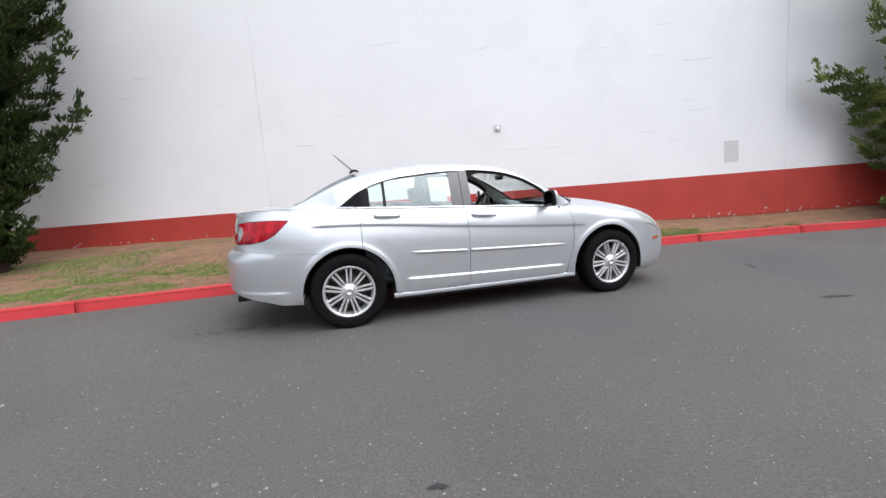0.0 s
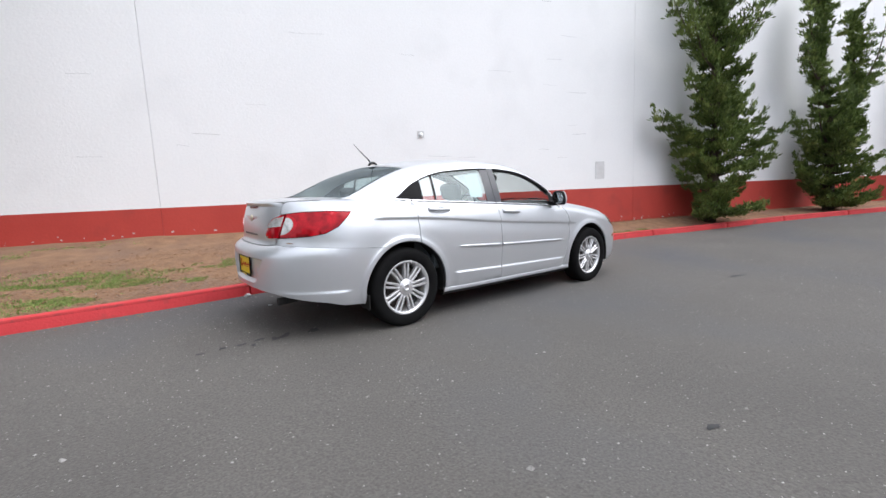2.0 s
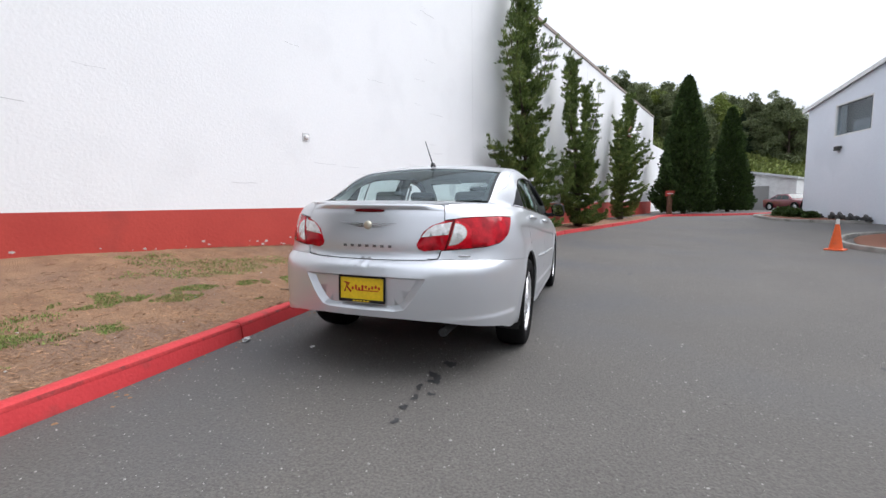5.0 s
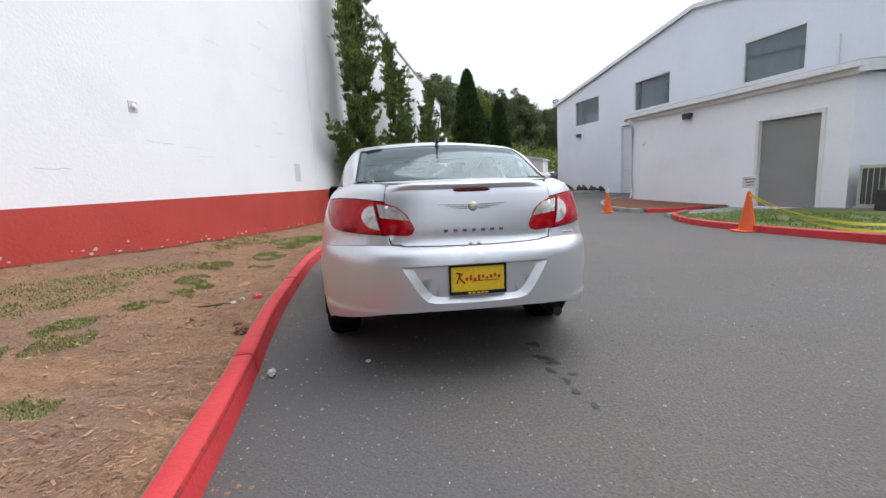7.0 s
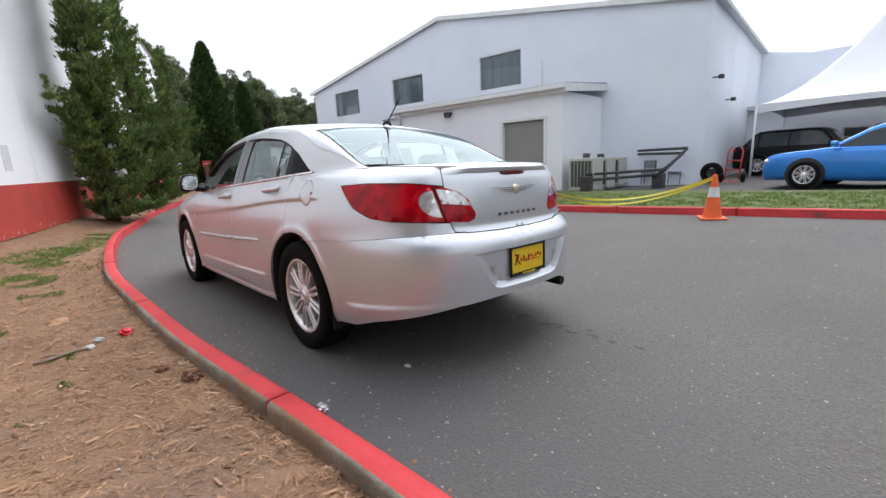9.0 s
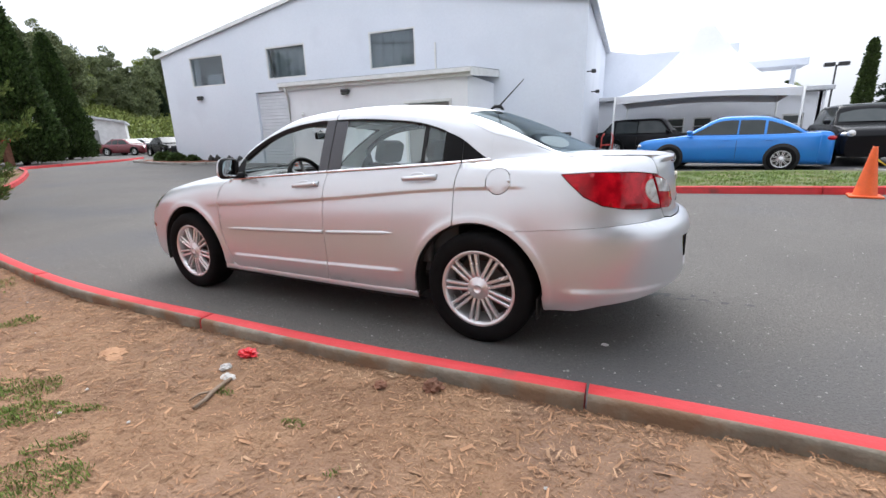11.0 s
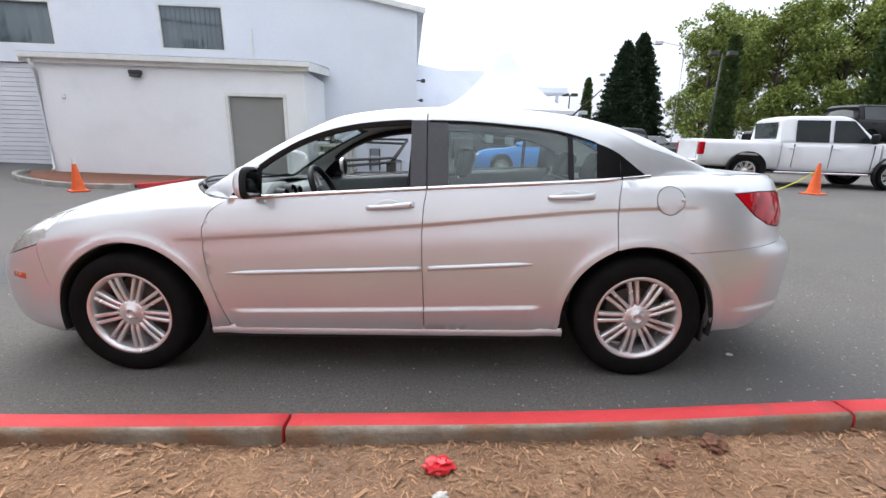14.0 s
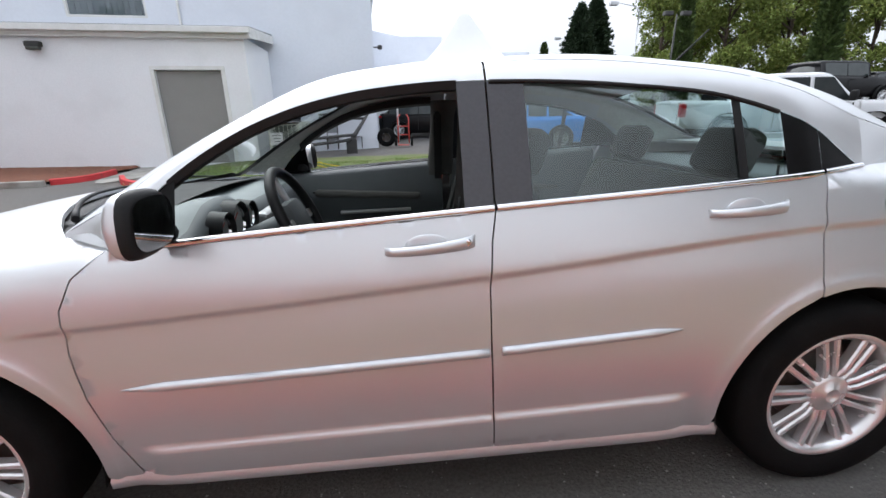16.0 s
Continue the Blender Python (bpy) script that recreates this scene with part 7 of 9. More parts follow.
# ---- trees ----
def leaf_material(name, a, b, tip):
    m = material(name, a, b, rough=0.6, rough2=0.75, scale=1.3, fine=25, fine_mix=0.35, stain=tip, stain_scale=3.0, stain_at=(0.55, 0.72), island=0.45, spec=0.25)
    return m


M["bark"] = material("tree_bark", (0.10, 0.07, 0.05), (0.06, 0.045, 0.035), rough=0.95, scale=8, fine=60, bump=0.01)
M["red_bark"] = material("reddish_juniper_bark", (0.22, 0.10, 0.06), (0.14, 0.07, 0.045), rough=0.95, scale=8, fine=60, bump=0.01)
M["juniper"] = leaf_material("juniper_foliage", (0.165, 0.225, 0.058), (0.085, 0.125, 0.035), (0.29, 0.34, 0.10))
M["dark_juniper"] = leaf_material("dark_juniper_foliage", (0.045, 0.075, 0.018), (0.03, 0.055, 0.014), (0.065, 0.095, 0.022))
M["arborvitae"] = leaf_material("arborvitae_foliage", (0.05, 0.085, 0.02), (0.035, 0.06, 0.016), (0.075, 0.11, 0.03))
M["conifer"] = leaf_material("conifer_foliage", (0.038, 0.062, 0.032), (0.026, 0.045, 0.024), (0.055, 0.08, 0.04))
M["broadleaf"] = leaf_material("broadleaf_foliage", (0.25, 0.31, 0.075), (0.18, 0.235, 0.055), (0.37, 0.34, 0.09))
# woodland leaves lightened and greyed: the distance haze is in their colour
M["woodland"] = leaf_material("hazed_woodland_foliage", (0.21, 0.245, 0.12), (0.145, 0.175, 0.09), (0.29, 0.30, 0.13))
M["poplar"] = leaf_material("narrow_tree_foliage", (0.075, 0.11, 0.032), (0.055, 0.085, 0.025), (0.10, 0.135, 0.04))
M["scrub"] = leaf_material("hillside_scrub", (0.23, 0.27, 0.08), (0.16, 0.20, 0.06), (0.36, 0.34, 0.09))


class Foliage:
    """Collects many small leaf blades into one mesh."""

    def __init__(self, seed):
        self.v, self.f, self.r = [], [], np.random.RandomState(seed)

    def tuft(self, p, d, size, n=5, spread=0.7, width=0.3):
        """Sprays of n pointed blades from the points p, about the directions d."""
        r = self.r
        P = np.repeat(np.atleast_2d(np.array(p, float)), n, 0)
        m = len(P)
        D = np.atleast_2d(np.array(d, float))
        D = np.repeat(D, n if len(D) > 1 else m, 0)
        A = D + r.normal(0, spread, (m, 3))
        A /= np.linalg.norm(A, axis=1, keepdims=True) + 1e-9
        S = np.cross(A, r.normal(0, 1, (m, 3)))
        S /= np.linalg.norm(S, axis=1, keepdims=True) + 1e-9
        L = size * r.uniform(0.6, 1.25, (m, 1))
        Q = P + r.normal(0, size * 0.25, (m, 3))
        self.v.append(np.stack([Q, Q + A * L * 0.5 + S * L * width, Q + A * L, Q + A * L * 0.45 - S * L * width], 1).reshape(-1, 3))

    def pad(self, c, radii, n, size, up=0.6, blades=3, width=0.24):
        """A cushion of sprays over an ellipsoid."""
        q = self.r.normal(0, 1, (n, 3))
        q /= np.linalg.norm(q, axis=1, keepdims=True)
        P = np.array(c) + q * np.array(radii) * self.r.uniform(0.55, 1.05, (n, 1))
        self.tuft(P, q * 0.8 + np.array((0, 0, up)), size, blades, 0.45, width)

    def mesh(self, name):
        V = np.concatenate(self.v)
        me = bpy.data.meshes.new(name)
        me.from_pydata(V.tolist(), [], np.arange(len(V)).reshape(-1, 4).tolist())
        return me


def juniper(seed, base, height, leaders, arms, label, prof, bare=(), mat="juniper", level=0.35, per=6):
    """A twisted upright juniper against the wall. leaders: lines (side, out, up) of the stems as shares of metres;
    whorls of short limbs carry flat plates of sprays with gaps between them, long arms sweep out and turn up."""
    r = np.random.RandomState(seed)
    t = thing("juniper_tree", label, "tree", group="junipers along the wall")
    S, O, Z = np.array(WD), np.array(-WN), np.array((0, 0, 1.0))
    base = np.array(base, float)
    F = Foliage(seed + 50)

    def plate(c, w, aim, thin=0.42):
        """One plate of sprays: a flat cushion whose rim turns up."""
        n = int(230 * w) + 8
        a, q = r.uniform(0, math.tau, n), np.sqrt(r.uniform(0.02, 1, n))
        P = c + np.stack([np.cos(a) * q * w, np.sin(a) * q * w, w * thin * (0.55 * q * q + r.uniform(-0.5, 0.35, n))], 1)
        d = np.stack([np.cos(a) * q, np.sin(a) * q, 0.75 + 0 * q], 1) * 0.8 + aim * 0.6
        F.tuft(P, d, 0.105, 3, 0.38, 0.15)

    def limb(p0, dirn, length, rise, thick, size, bark="bark", curl=1.8, leafy=0.78):
        pts = [p0 + dirn * length * s + Z * rise * s ** curl + r.normal(0, 0.025, 3) * s for s in np.linspace(0, 1, 7)]
        b2 = bmesh.new()
        add_tube(b2, pts, list(np.linspace(thick, 0.006, 7)), 5)
        part("limb", b2, M[bark], t)
        n = max(2, int(round(length / (size * 0.75))) + 1)
        aim = (pts[-1] - pts[-2]) / (np.linalg.norm(pts[-1] - pts[-2]) + 1e-6)
        for k in range(n):
            s = 1.0 - leafy * k / n
            i = min(5, int(s * 6))
            c = pts[i] * (1 - (s * 6 - i)) + pts[i + 1] * (s * 6 - i)
            plate(c + r.normal(0, 0.035, 3), size * (0.5 + 0.55 * (1 - s)) * r.uniform(0.75, 1.15), aim)
        for s, w in ((0.06, 0.26), (0.14, 0.19), (0.22, 0.12)):
            F.tuft(np.repeat([pts[-1] + aim * s + Z * s * 0.5], 14, 0) + r.normal(0, size * w * 0.5, (14, 3)), aim + Z * 0.9, 0.10, 2, 0.25, 0.14)

    stems = []
    for k, line in enumerate(leaders):
        pts = [base + S * a + O * b + Z * z for a, b, z in spline(line, 14)]
        bm = bmesh.new()
        add_tube(bm, pts, list(np.linspace(0.16 if k == 0 else 0.09, 0.015, 15)), 8)
        part("trunk" if k == 0 else "stem", bm, M["bark"], t)
        stems.append(np.array(pts))

    def on_stem(k, z):
        q = stems[k]
        return np.array([np.interp(base[2] + z, q[:, 2], q[:, i]) for i in range(3)])

    for k, z, side, out, ln, rise in arms:
        limb(on_stem(k, z), S * side + O * out, ln, rise, 0.05, 0.34, curl=2.2, leafy=0.85)
    for k, q in enumerate(stems):
        z0, z1 = q[0, 2] - base[2], q[-1, 2] - base[2]
        wide = table([p[0] * height for p in prof], [p[1] for p in prof])
        z = max(0.06, z0 + (0.0 if k == 0 else 0.5))
        while z < z1:
            w0 = wide(z) * (1.0 if k == 0 else 0.7)
            a0 = r.uniform(0, math.tau)
            m = max(3, int(round(per * (0.55 + 0.45 * min(1.0, w0)))))
            for i in range(m):
                a = a0 + math.tau * (i + r.uniform(-0.3, 0.3)) / m
                d = S * math.cos(a) + O * math.sin(a) * (1.0 if math.sin(a) > 0 else 0.4)
                w = w0 * r.uniform(0.42, 1.32) * (0.80 + 0.38 * math.sin(2 * a + z * 2.1 + seed) + 0.16 * math.sin(a * 3 - z * 4.7))
                limb(on_stem(k, z + r.uniform(-0.06, 0.06)), d, max(0.12, w), w * r.uniform(0.22, 0.62), 0.02, 0.17 + 0.10 * min(1.0, w0))
            z += level * r.uniform(0.85, 1.15) * (1.0 if w0 > 0.55 else 0.8)
        F.tuft(np.repeat([q[-1]], 40, 0) + r.normal(0, 0.07, (40, 3)), Z, 0.14, 2, 0.3, 0.14)
    for z, ln, drop in bare:
        p0 = on_stem(0, z)
        b2 = bmesh.new()
        add_tube(b2, [p0 + O * 0.2, p0 + O * 0.4 - S * ln * 0.5 - Z * drop * 0.3, p0 + O * 0.45 - S * ln - Z * drop], [0.05, 0.042, 0.025], 6)
        part("bare_limb", b2, M["red_bark"], t, "bare reddish limb")
    part("crown", F.mesh("crown"), M[mat], t)
    return t


def vz(x, y):
    p = Vector((x, y, 0))
    u = p.dot(WD)
    d = min(_kl, key=lambda q: (q[0] - x) ** 2 + (q[1] - y) ** 2)
    k = math.hypot(d[0] - x, d[1] - y)
    w = max(0.01, WOFF - p.dot(WN))
    t = k / (k + w)
    return (ground_z(*d) + 0.075) * (1 - t) + wall_foot(u) * t


def at_verge(x, y):
    return (x, y, vz(x, y))


juniper(3, at_verge(9.85, 0.72), 8.6, [[(0, 0, -0.1), (0.05, 0.05, 2.5), (-0.05, 0.0, 5.0), (0.08, 0.0, 8.6)]],
        [(0, 0.12, -1, 0.5, 0.95, 0.12), (0, 0.12, 1, 0.5, 0.95, 0.12), (0, 0.15, -0.4, 1, 0.95, 0.1), (0, 0.15, 0.4, 1, 0.95, 0.1), (0, 5.6, -1, 0.2, 1.1, 0.9), (0, 5.5, 1, 0.2, 1.0, 0.8), (0, 7.0, 1, 0.1, 0.7, 0.6), (0, 7.2, -1, 0.1, 0.6, 0.6), (0, 4.2, -1, 0.2, 2.1, 1.25), (0, 4.0, -1, 0.35, 1.6, 0.9), (0, 4.9, -1, 0.1, 1.2, 1.4), (0, 4.4, 1, 0.2, 1.9, 2.1), (0, 4.7, 1, 0.3, 1.3, 1.6), (0, 3.0, -1, 0.25, 1.3, 0.5), (0, 2.2, 1, 0.3, 1.15, 0.4), (0, 6.2, 1, 0.1, 0.75, 0.7), (0, 6.5, -1, 0.1, 0.7, 0.7)],
        "tall ragged green juniper growing against the white wall", [(0, 0.85), (0.10, 1.10), (0.28, 1.08), (0.36, 0.80), (0.45, 0.50), (0.60, 0.36), (0.80, 0.30), (1, 0.08)])
juniper(11, at_verge(14.8, -0.95), 7.0, [[(0, 0, -0.1), (-0.1, 0, 1.6), (-0.35, 0, 3.0), (-1.15, 0, 4.6), (-1.0, 0, 6.5)], [(-0.1, 0.1, 1.4), (0.5, 0.1, 2.8), (0.75, 0.05, 4.2), (0.45, 0.0, 5.8)]],
        [(0, 0.15, -1, 0.5, 0.9, 0.1), (0, 0.15, 1, 0.5, 0.9, 0.1), (0, 0.2, 0, 1, 0.95, 0.1), (0, 3.9, -1, 0.2, 1.1, 0.7), (0, 6.0, -1, 0.1, 0.5, 0.5), (1, 4.8, 1, 0.1, 0.6, 0.6), (1, 3.7, 1, 0.1, 1.4, 2.3), (0, 2.0, -1, 0.2, 1.3, 1.2), (1, 3.6, 1, 0.1, 1.1, 0.8), (0, 5.4, 1, 0.1, 0.5, 0.9), (0, 5.0, -1, 0.1, 0.55, 0.7)],
        "forked green juniper with two upright leaders", [(0, 0.85), (0.15, 1.15), (0.32, 1.0), (0.42, 0.55), (0.55, 0.32), (0.8, 0.24), (1, 0.08)])
juniper(23, at_verge(21.5, -3.1), 7.0, [[(0, 0, -0.1), (0.1, 0, 1.8), (0.7, 0, 3.8), (1.25, 0, 5.6), (1.6, 0, 7.0)], [(0.0, 0.1, 1.6), (-1.0, 0.1, 3.2), (-1.5, 0.1, 5.0)]],
        [(0, 3.3, -1, 0.2, 1.3, 0.7), (0, 5.9, 1, 0.1, 0.7, 0.5), (0, 6.2, -1, 0.1, 0.6, 0.4), (0, 3.9, 1, 0.1, 2.3, 1.5), (0, 2.8, 1, 0.2, 2.1, 1.0), (0, 4.9, -1, 0.1, 1.1, 1.0), (0, 5.2, 1, 0.1, 0.7, 1.0)],
        "leaning green juniper with reddish bare limbs", [(0, 0.7), (0.18, 1.3), (0.40, 0.95), (0.55, 0.55), (0.8, 0.34), (1, 0.1)], ((5.2, 2.0, 0.6), (4.6, 1.8, 0.15)))
# the second tree stays out of view, added only to shade the wall
for seed, x, y, lb in ((31, -7.0, 4.65, "dense dark juniper at the wall's near end"), (37, -10.2, 4.6, "unseen dark juniper added to shade the wall's near end")):
    juniper(seed, at_verge(x, y), 9.5, [[(0, 0, -0.1), (0.1, 0.1, 3.0), (0, 0.1, 6.0), (0.1, 0, 9.3)]],
            [(0, 2.9, 1, 0.1, 1.9, 0.5), (0, 4.2, 1, 0.2, 1.8, 0.6), (0, 5.4, 1, 0.1, 1.7, 0.8), (0, 3.4, 0.8, 0.6, 1.9, 0.3), (0, 4.8, 0.7, 0.7, 1.8, 0.5)],
            lb, [(0, 0.7), (0.12, 0.9), (0.22, 1.6), (0.35, 2.2), (0.55, 2.2), (0.8, 1.6), (1, 0.3)], mat="dark_juniper", level=0.30, per=8)


def cone_tree(seed, h, rad, mat, n, size, power=0.8, flat=0.0, skirt=0.02):
    """A dense upright evergreen about the origin."""
    t = thing("evergreen_tree", "", "")
    r = np.random.RandomState(seed)
    bm = bmesh.new()
    add_tube(bm, [(0, 0, -0.2), (0.03, 0, h * 0.4), (0, 0.02, h * 0.96)], [rad * 0.10, rad * 0.07, 0.02], 8)
    part("trunk", bm, M["bark"], t)
    F = Foliage(seed)
    f = r.uniform(0, 1, n) ** 1.25
    z = h * (skirt + (1 - skirt) * f)
    a = r.uniform(0, math.tau, n)
    lobes = 1 + 0.12 * np.sin(a * 5 + z * 1.3 + seed) + 0.10 * np.sin(a * 3 - z * 2.1)
    tier = 1 - flat * ((z * 1.1 / max(0.6, h * 0.06)) % 1)
    rr = rad * (1 - f) ** power * lobes * tier * r.uniform(0.72, 1.05, n) * (0.75 + 0.25 * np.minimum(1, f / 0.08))
    d = np.stack([np.cos(a), np.sin(a), 0 * a], 1)
    F.tuft(d * rr[:, None] + np.stack([0 * z, 0 * z, z], 1), d * 0.8 + np.array((0, 0, 0.75 - flat * 0.9)), size, 3, 0.35, 0.28)
    part("crown", F.mesh("crown"), M[mat], t)
    return t


def broad_tree(seed, h, rad, mat, n, size, bole=0.22):
    """A broadleaf tree: trunk, limbs and a crown of leaf clumps with gaps."""
    t = thing("broadleaf_tree", "", "")
    r = np.random.RandomState(seed)
    bm = bmesh.new()
    add_tube(bm, [(0, 0, -0.2), (0.1, 0.05, h * 0.25), (0.0, 0.1, h * 0.55), (0.05, 0, h * 0.85)], [rad * 0.07, rad * 0.055, rad * 0.04, 0.03], 8)
    part("trunk", bm, M["bark"], t)
    F = Foliage(seed)
    for k in range(26):
        f = bole + (0.98 - bole) * (k + r.uniform(0, 1)) / 26
        a = r.uniform(0, math.tau)
        env = math.sin(math.pi * min(1, max(0, (f - bole * 0.6) / (1.05 - bole * 0.6))) ** 0.75) ** 0.7
        ln = rad * env * r.uniform(0.55, 1.08)
        tip = np.array((math.cos(a) * ln, math.sin(a) * ln, h * f + ln * 0.25))
        root = np.array((0, 0, h * max(0.15, f - 0.12)))
        b2 = bmesh.new()
        add_tube(b2, [root, (root + tip) / 2 + np.array((0, 0, 0.05 * h * 0.3)), tip], [rad * 0.02, rad * 0.014, 0.01], 5)
        part("limb", b2, M["bark"], t)
        for _ in range(4):
            c = root + (tip - root) * r.uniform(0.45, 1.05) + r.normal(0, rad * 0.13, 3)
            cr = rad * r.uniform(0.16, 0.30)
            q = r.normal(0, 1, (n // 104, 3))
            q /= np.linalg.norm(q, axis=1, keepdims=True)
            F.tuft(c + q * cr * r.uniform(0.5, 1.0, (len(q), 1)) * np.array((1, 1, 0.75)), q + np.array((0, 0, 0.3)), size, 3, 0.8, 0.35)
    part("crown", F.mesh("crown"), M[mat], t)
    return t


def plant(src, x, y, s, turn, label, group, z=None):
    o = copy_thing(src, pose(x, y, ground_z(x, y) if z is None else z, 0, 0, turn) @ Matrix.Scale(s, 4))
    tagged(o, label, "tree", group)
    return o


def remove_thing(ob):
    for o in (*ob.children_recursive, ob):
        bpy.data.objects.remove(o)


# two arborvitae before the lane's end
arb = cone_tree(5, 8.6, 1.75, "arborvitae", 15000, 0.20, 0.72)
plant(arb, 32.3, -8.3, 1.16, 0, "tall dense arborvitae beside the lane", "arborvitae")
plant(arb, 37.7, -12.65, 0.99, 100, "tall dense arborvitae beside the lane", "arborvitae")
remove_thing(arb)
# street trees behind the parked cars
b1 = broad_tree(7, 16.0, 5.2, "broadleaf", 10400, 0.27, 0.16)
b2_ = broad_tree(8, 15.0, 4.6, "broadleaf", 10400, 0.26, 0.14)
fir = cone_tree(9, 16.0, 4.7, "conifer", 20000, 0.40, 0.70, 0.45)
pop = cone_tree(10, 10.0, 0.85, "poplar", 3500, 0.32, 0.45)
for k, (src, x, y, s, lb, g) in enumerate((
        (fir, -23.0, -58.0, 0.84, "dark conifer behind the car lot", "conifers"), (fir, -26.0, -60.5, 0.93, "dark conifer behind the car lot", "conifers"),
        (b1, -29.0, -49.0, 0.92, "leafy green street tree turning yellow", "street trees"), (b2_, -34.5, -46.0, 1.0, "leafy green street tree turning yellow", "street trees"), (b1, -40.0, -44.0, 1.02, "leafy green street tree turning yellow", "street trees"),
        (b2_, -45.5, -40.0, 1.0, "leafy green street tree turning yellow", "street trees"), (b1, -50.5, -35.0, 1.0, "leafy green street tree turning yellow", "street trees"), (b2_, -54.0, -28.5, 1.0, "leafy green street tree turning yellow", "street trees"), (b1, -57, -21, 1.0, "leafy green street tree turning yellow", "street trees"),
        (b1, -37, -56, 1.0, "leafy green street tree turning yellow", "street trees"), (b2_, -47, -50, 1.05, "leafy green street tree turning yellow", "street trees"),
        (pop, -18.2, -57.4, 0.88, "narrow dark columnar tree", "columnar trees"), (pop, -11.9, -58.0, 0.55, "narrow dark columnar tree", "columnar trees"), (pop, -26.0, -40.0, 1.05, "narrow dark columnar tree", "columnar trees"), (pop, -36.5, -36.0, 1.25, "narrow dark columnar tree", "columnar trees"), (pop, -41.5, -25.0, 1.3, "narrow dark columnar tree", "columnar trees"),
        (b2_, -12.0, -75, 0.42, "far round green tree", "far trees"), (b1, -16.0, -78, 0.40, "far round green tree", "far trees"), (b1, -9.0, -80, 0.35, "far round green tree", "far trees"))):
    z = TERR if (x < -14 and -29 < y < -15) else None
    plant(src, x, y, s, 47 * k, lb, g, z)
# wooded slope at the lane's end
hb = bpy.data.meshes.new("hillside")
hx, hy = np.linspace(58, 210, 44), np.linspace(-130, 60, 50)


def hill_z(x, y):
    return 21.0 * ease(62, 120, x + 0.25 * (y + 40)) * (0.75 + 0.25 * math.sin(y * 0.05 + 1)) + 1.2 * noise.noise(Vector((x * 0.07, y * 0.07, 0))) - 0.4


M["hill"] = material("scrub_slope_soil", (0.24, 0.25, 0.06), (0.15, 0.17, 0.04), rough=0.95, scale=0.15, fine=2, bump=0.2, bump_scale=1.5)
hill = part("hillside", grid_mesh("hillside", [[(x, y, hill_z(x, y)) for x in hx] for y in hy]), M["hill"], smooth=True)
tagged(hill, "green scrubby hillside at the lane's end", "hillside", kind="structure")
F = Foliage(77)
rr_ = np.random.RandomState(4)
for _ in range(22000):
    x, y = rr_.uniform(64, 105), rr_.uniform(-75, -5)
    z = hill_z(x, y)
    F.tuft((x, y, z + rr_.uniform(0, 1.3)), (-0.4, 0.1, 0.8), 0.55, 3, 0.7, 0.35)
scrub = part("hillside_scrub", F.mesh("hillside_scrub"), M["scrub"])
tagged(scrub, "yellow-green scrub covering the slope", "scrub", kind="stuff")
b3, b4 = broad_tree(12, 16.0, 5.4, "woodland", 10400, 0.36, 0.10), broad_tree(14, 15.0, 5.0, "woodland", 10400, 0.36, 0.08)
for k in range(64):
    row = k % 2
    y = -86 + 88 * (k + rr_.uniform(0, 0.8)) / 64
    x = 97 + 13 * row + rr_.uniform(0, 7) - 0.1 * (y + 40)
    src = fir if k % 9 == 4 else (b3, b4, b1, b4, b3)[k % 5]
    plant(src, x, y, rr_.uniform(0.55, 0.85) * (0.85 if src is fir else 1.0), 61 * k, "leafy tree on the wooded hillside", "hillside trees", hill_z(x, y) - 0.8)
for s in (b1, b2_, b3, b4, fir, pop):
    remove_thing(s)

# ---- other vehicles ----
def paint(name, c, metal=0.3):
    return material(name, c, tuple(v * 0.92 for v in c), rough=0.3, rough2=0.36, metal=metal, scale=2, fine=300, fine_mix=0.05, coat=0.8)


M["blue_paint"] = paint("blue_metallic_paint", (0.02, 0.22, 0.68), 0.35)
M["white_paint"] = paint("white_car_paint", (0.75, 0.76, 0.78), 0.0)
M["black_paint_car"] = material("black_car_paint", (0.006, 0.006, 0.007), (0.009, 0.009, 0.010), rough=0.2, rough2=0.28, scale=2, fine=300, fine_mix=0.05, coat=0.05, spec=0.16)
M["grey_paint"] = paint("grey_car_paint", (0.16, 0.17, 0.18), 0.4)
M["maroon_paint"] = paint("maroon_car_paint", (0.16, 0.015, 0.025), 0.3)
M["dark_glass"] = material("dark_car_glass", (0.030, 0.038, 0.038), (0.042, 0.05, 0.05), rough=0.04, rough2=0.06, scale=2, fine_mix=0.0, spec=0.4)
M["tyre_shade"] = M["rubber"]


def smooth_stations(st, along=4, across=3):
    """The cross-sections refined by curves along the hull and across it."""
    A = np.array([[(x, y, z) for y, z in prof] for x, prof in st], float)
    n, m = A.shape[:2]
    B = np.stack([spline(A[:, k], (n - 1) * along) for k in range(m)], 1)
    C = np.stack([spline(row, (m - 1) * across) for row in B], 0)
    C[:, -1, 1] = 0.0001
    return [(float(row[0, 0]), [(max(0.0001, float(p[1])), float(p[2])) for p in row]) for row in C]


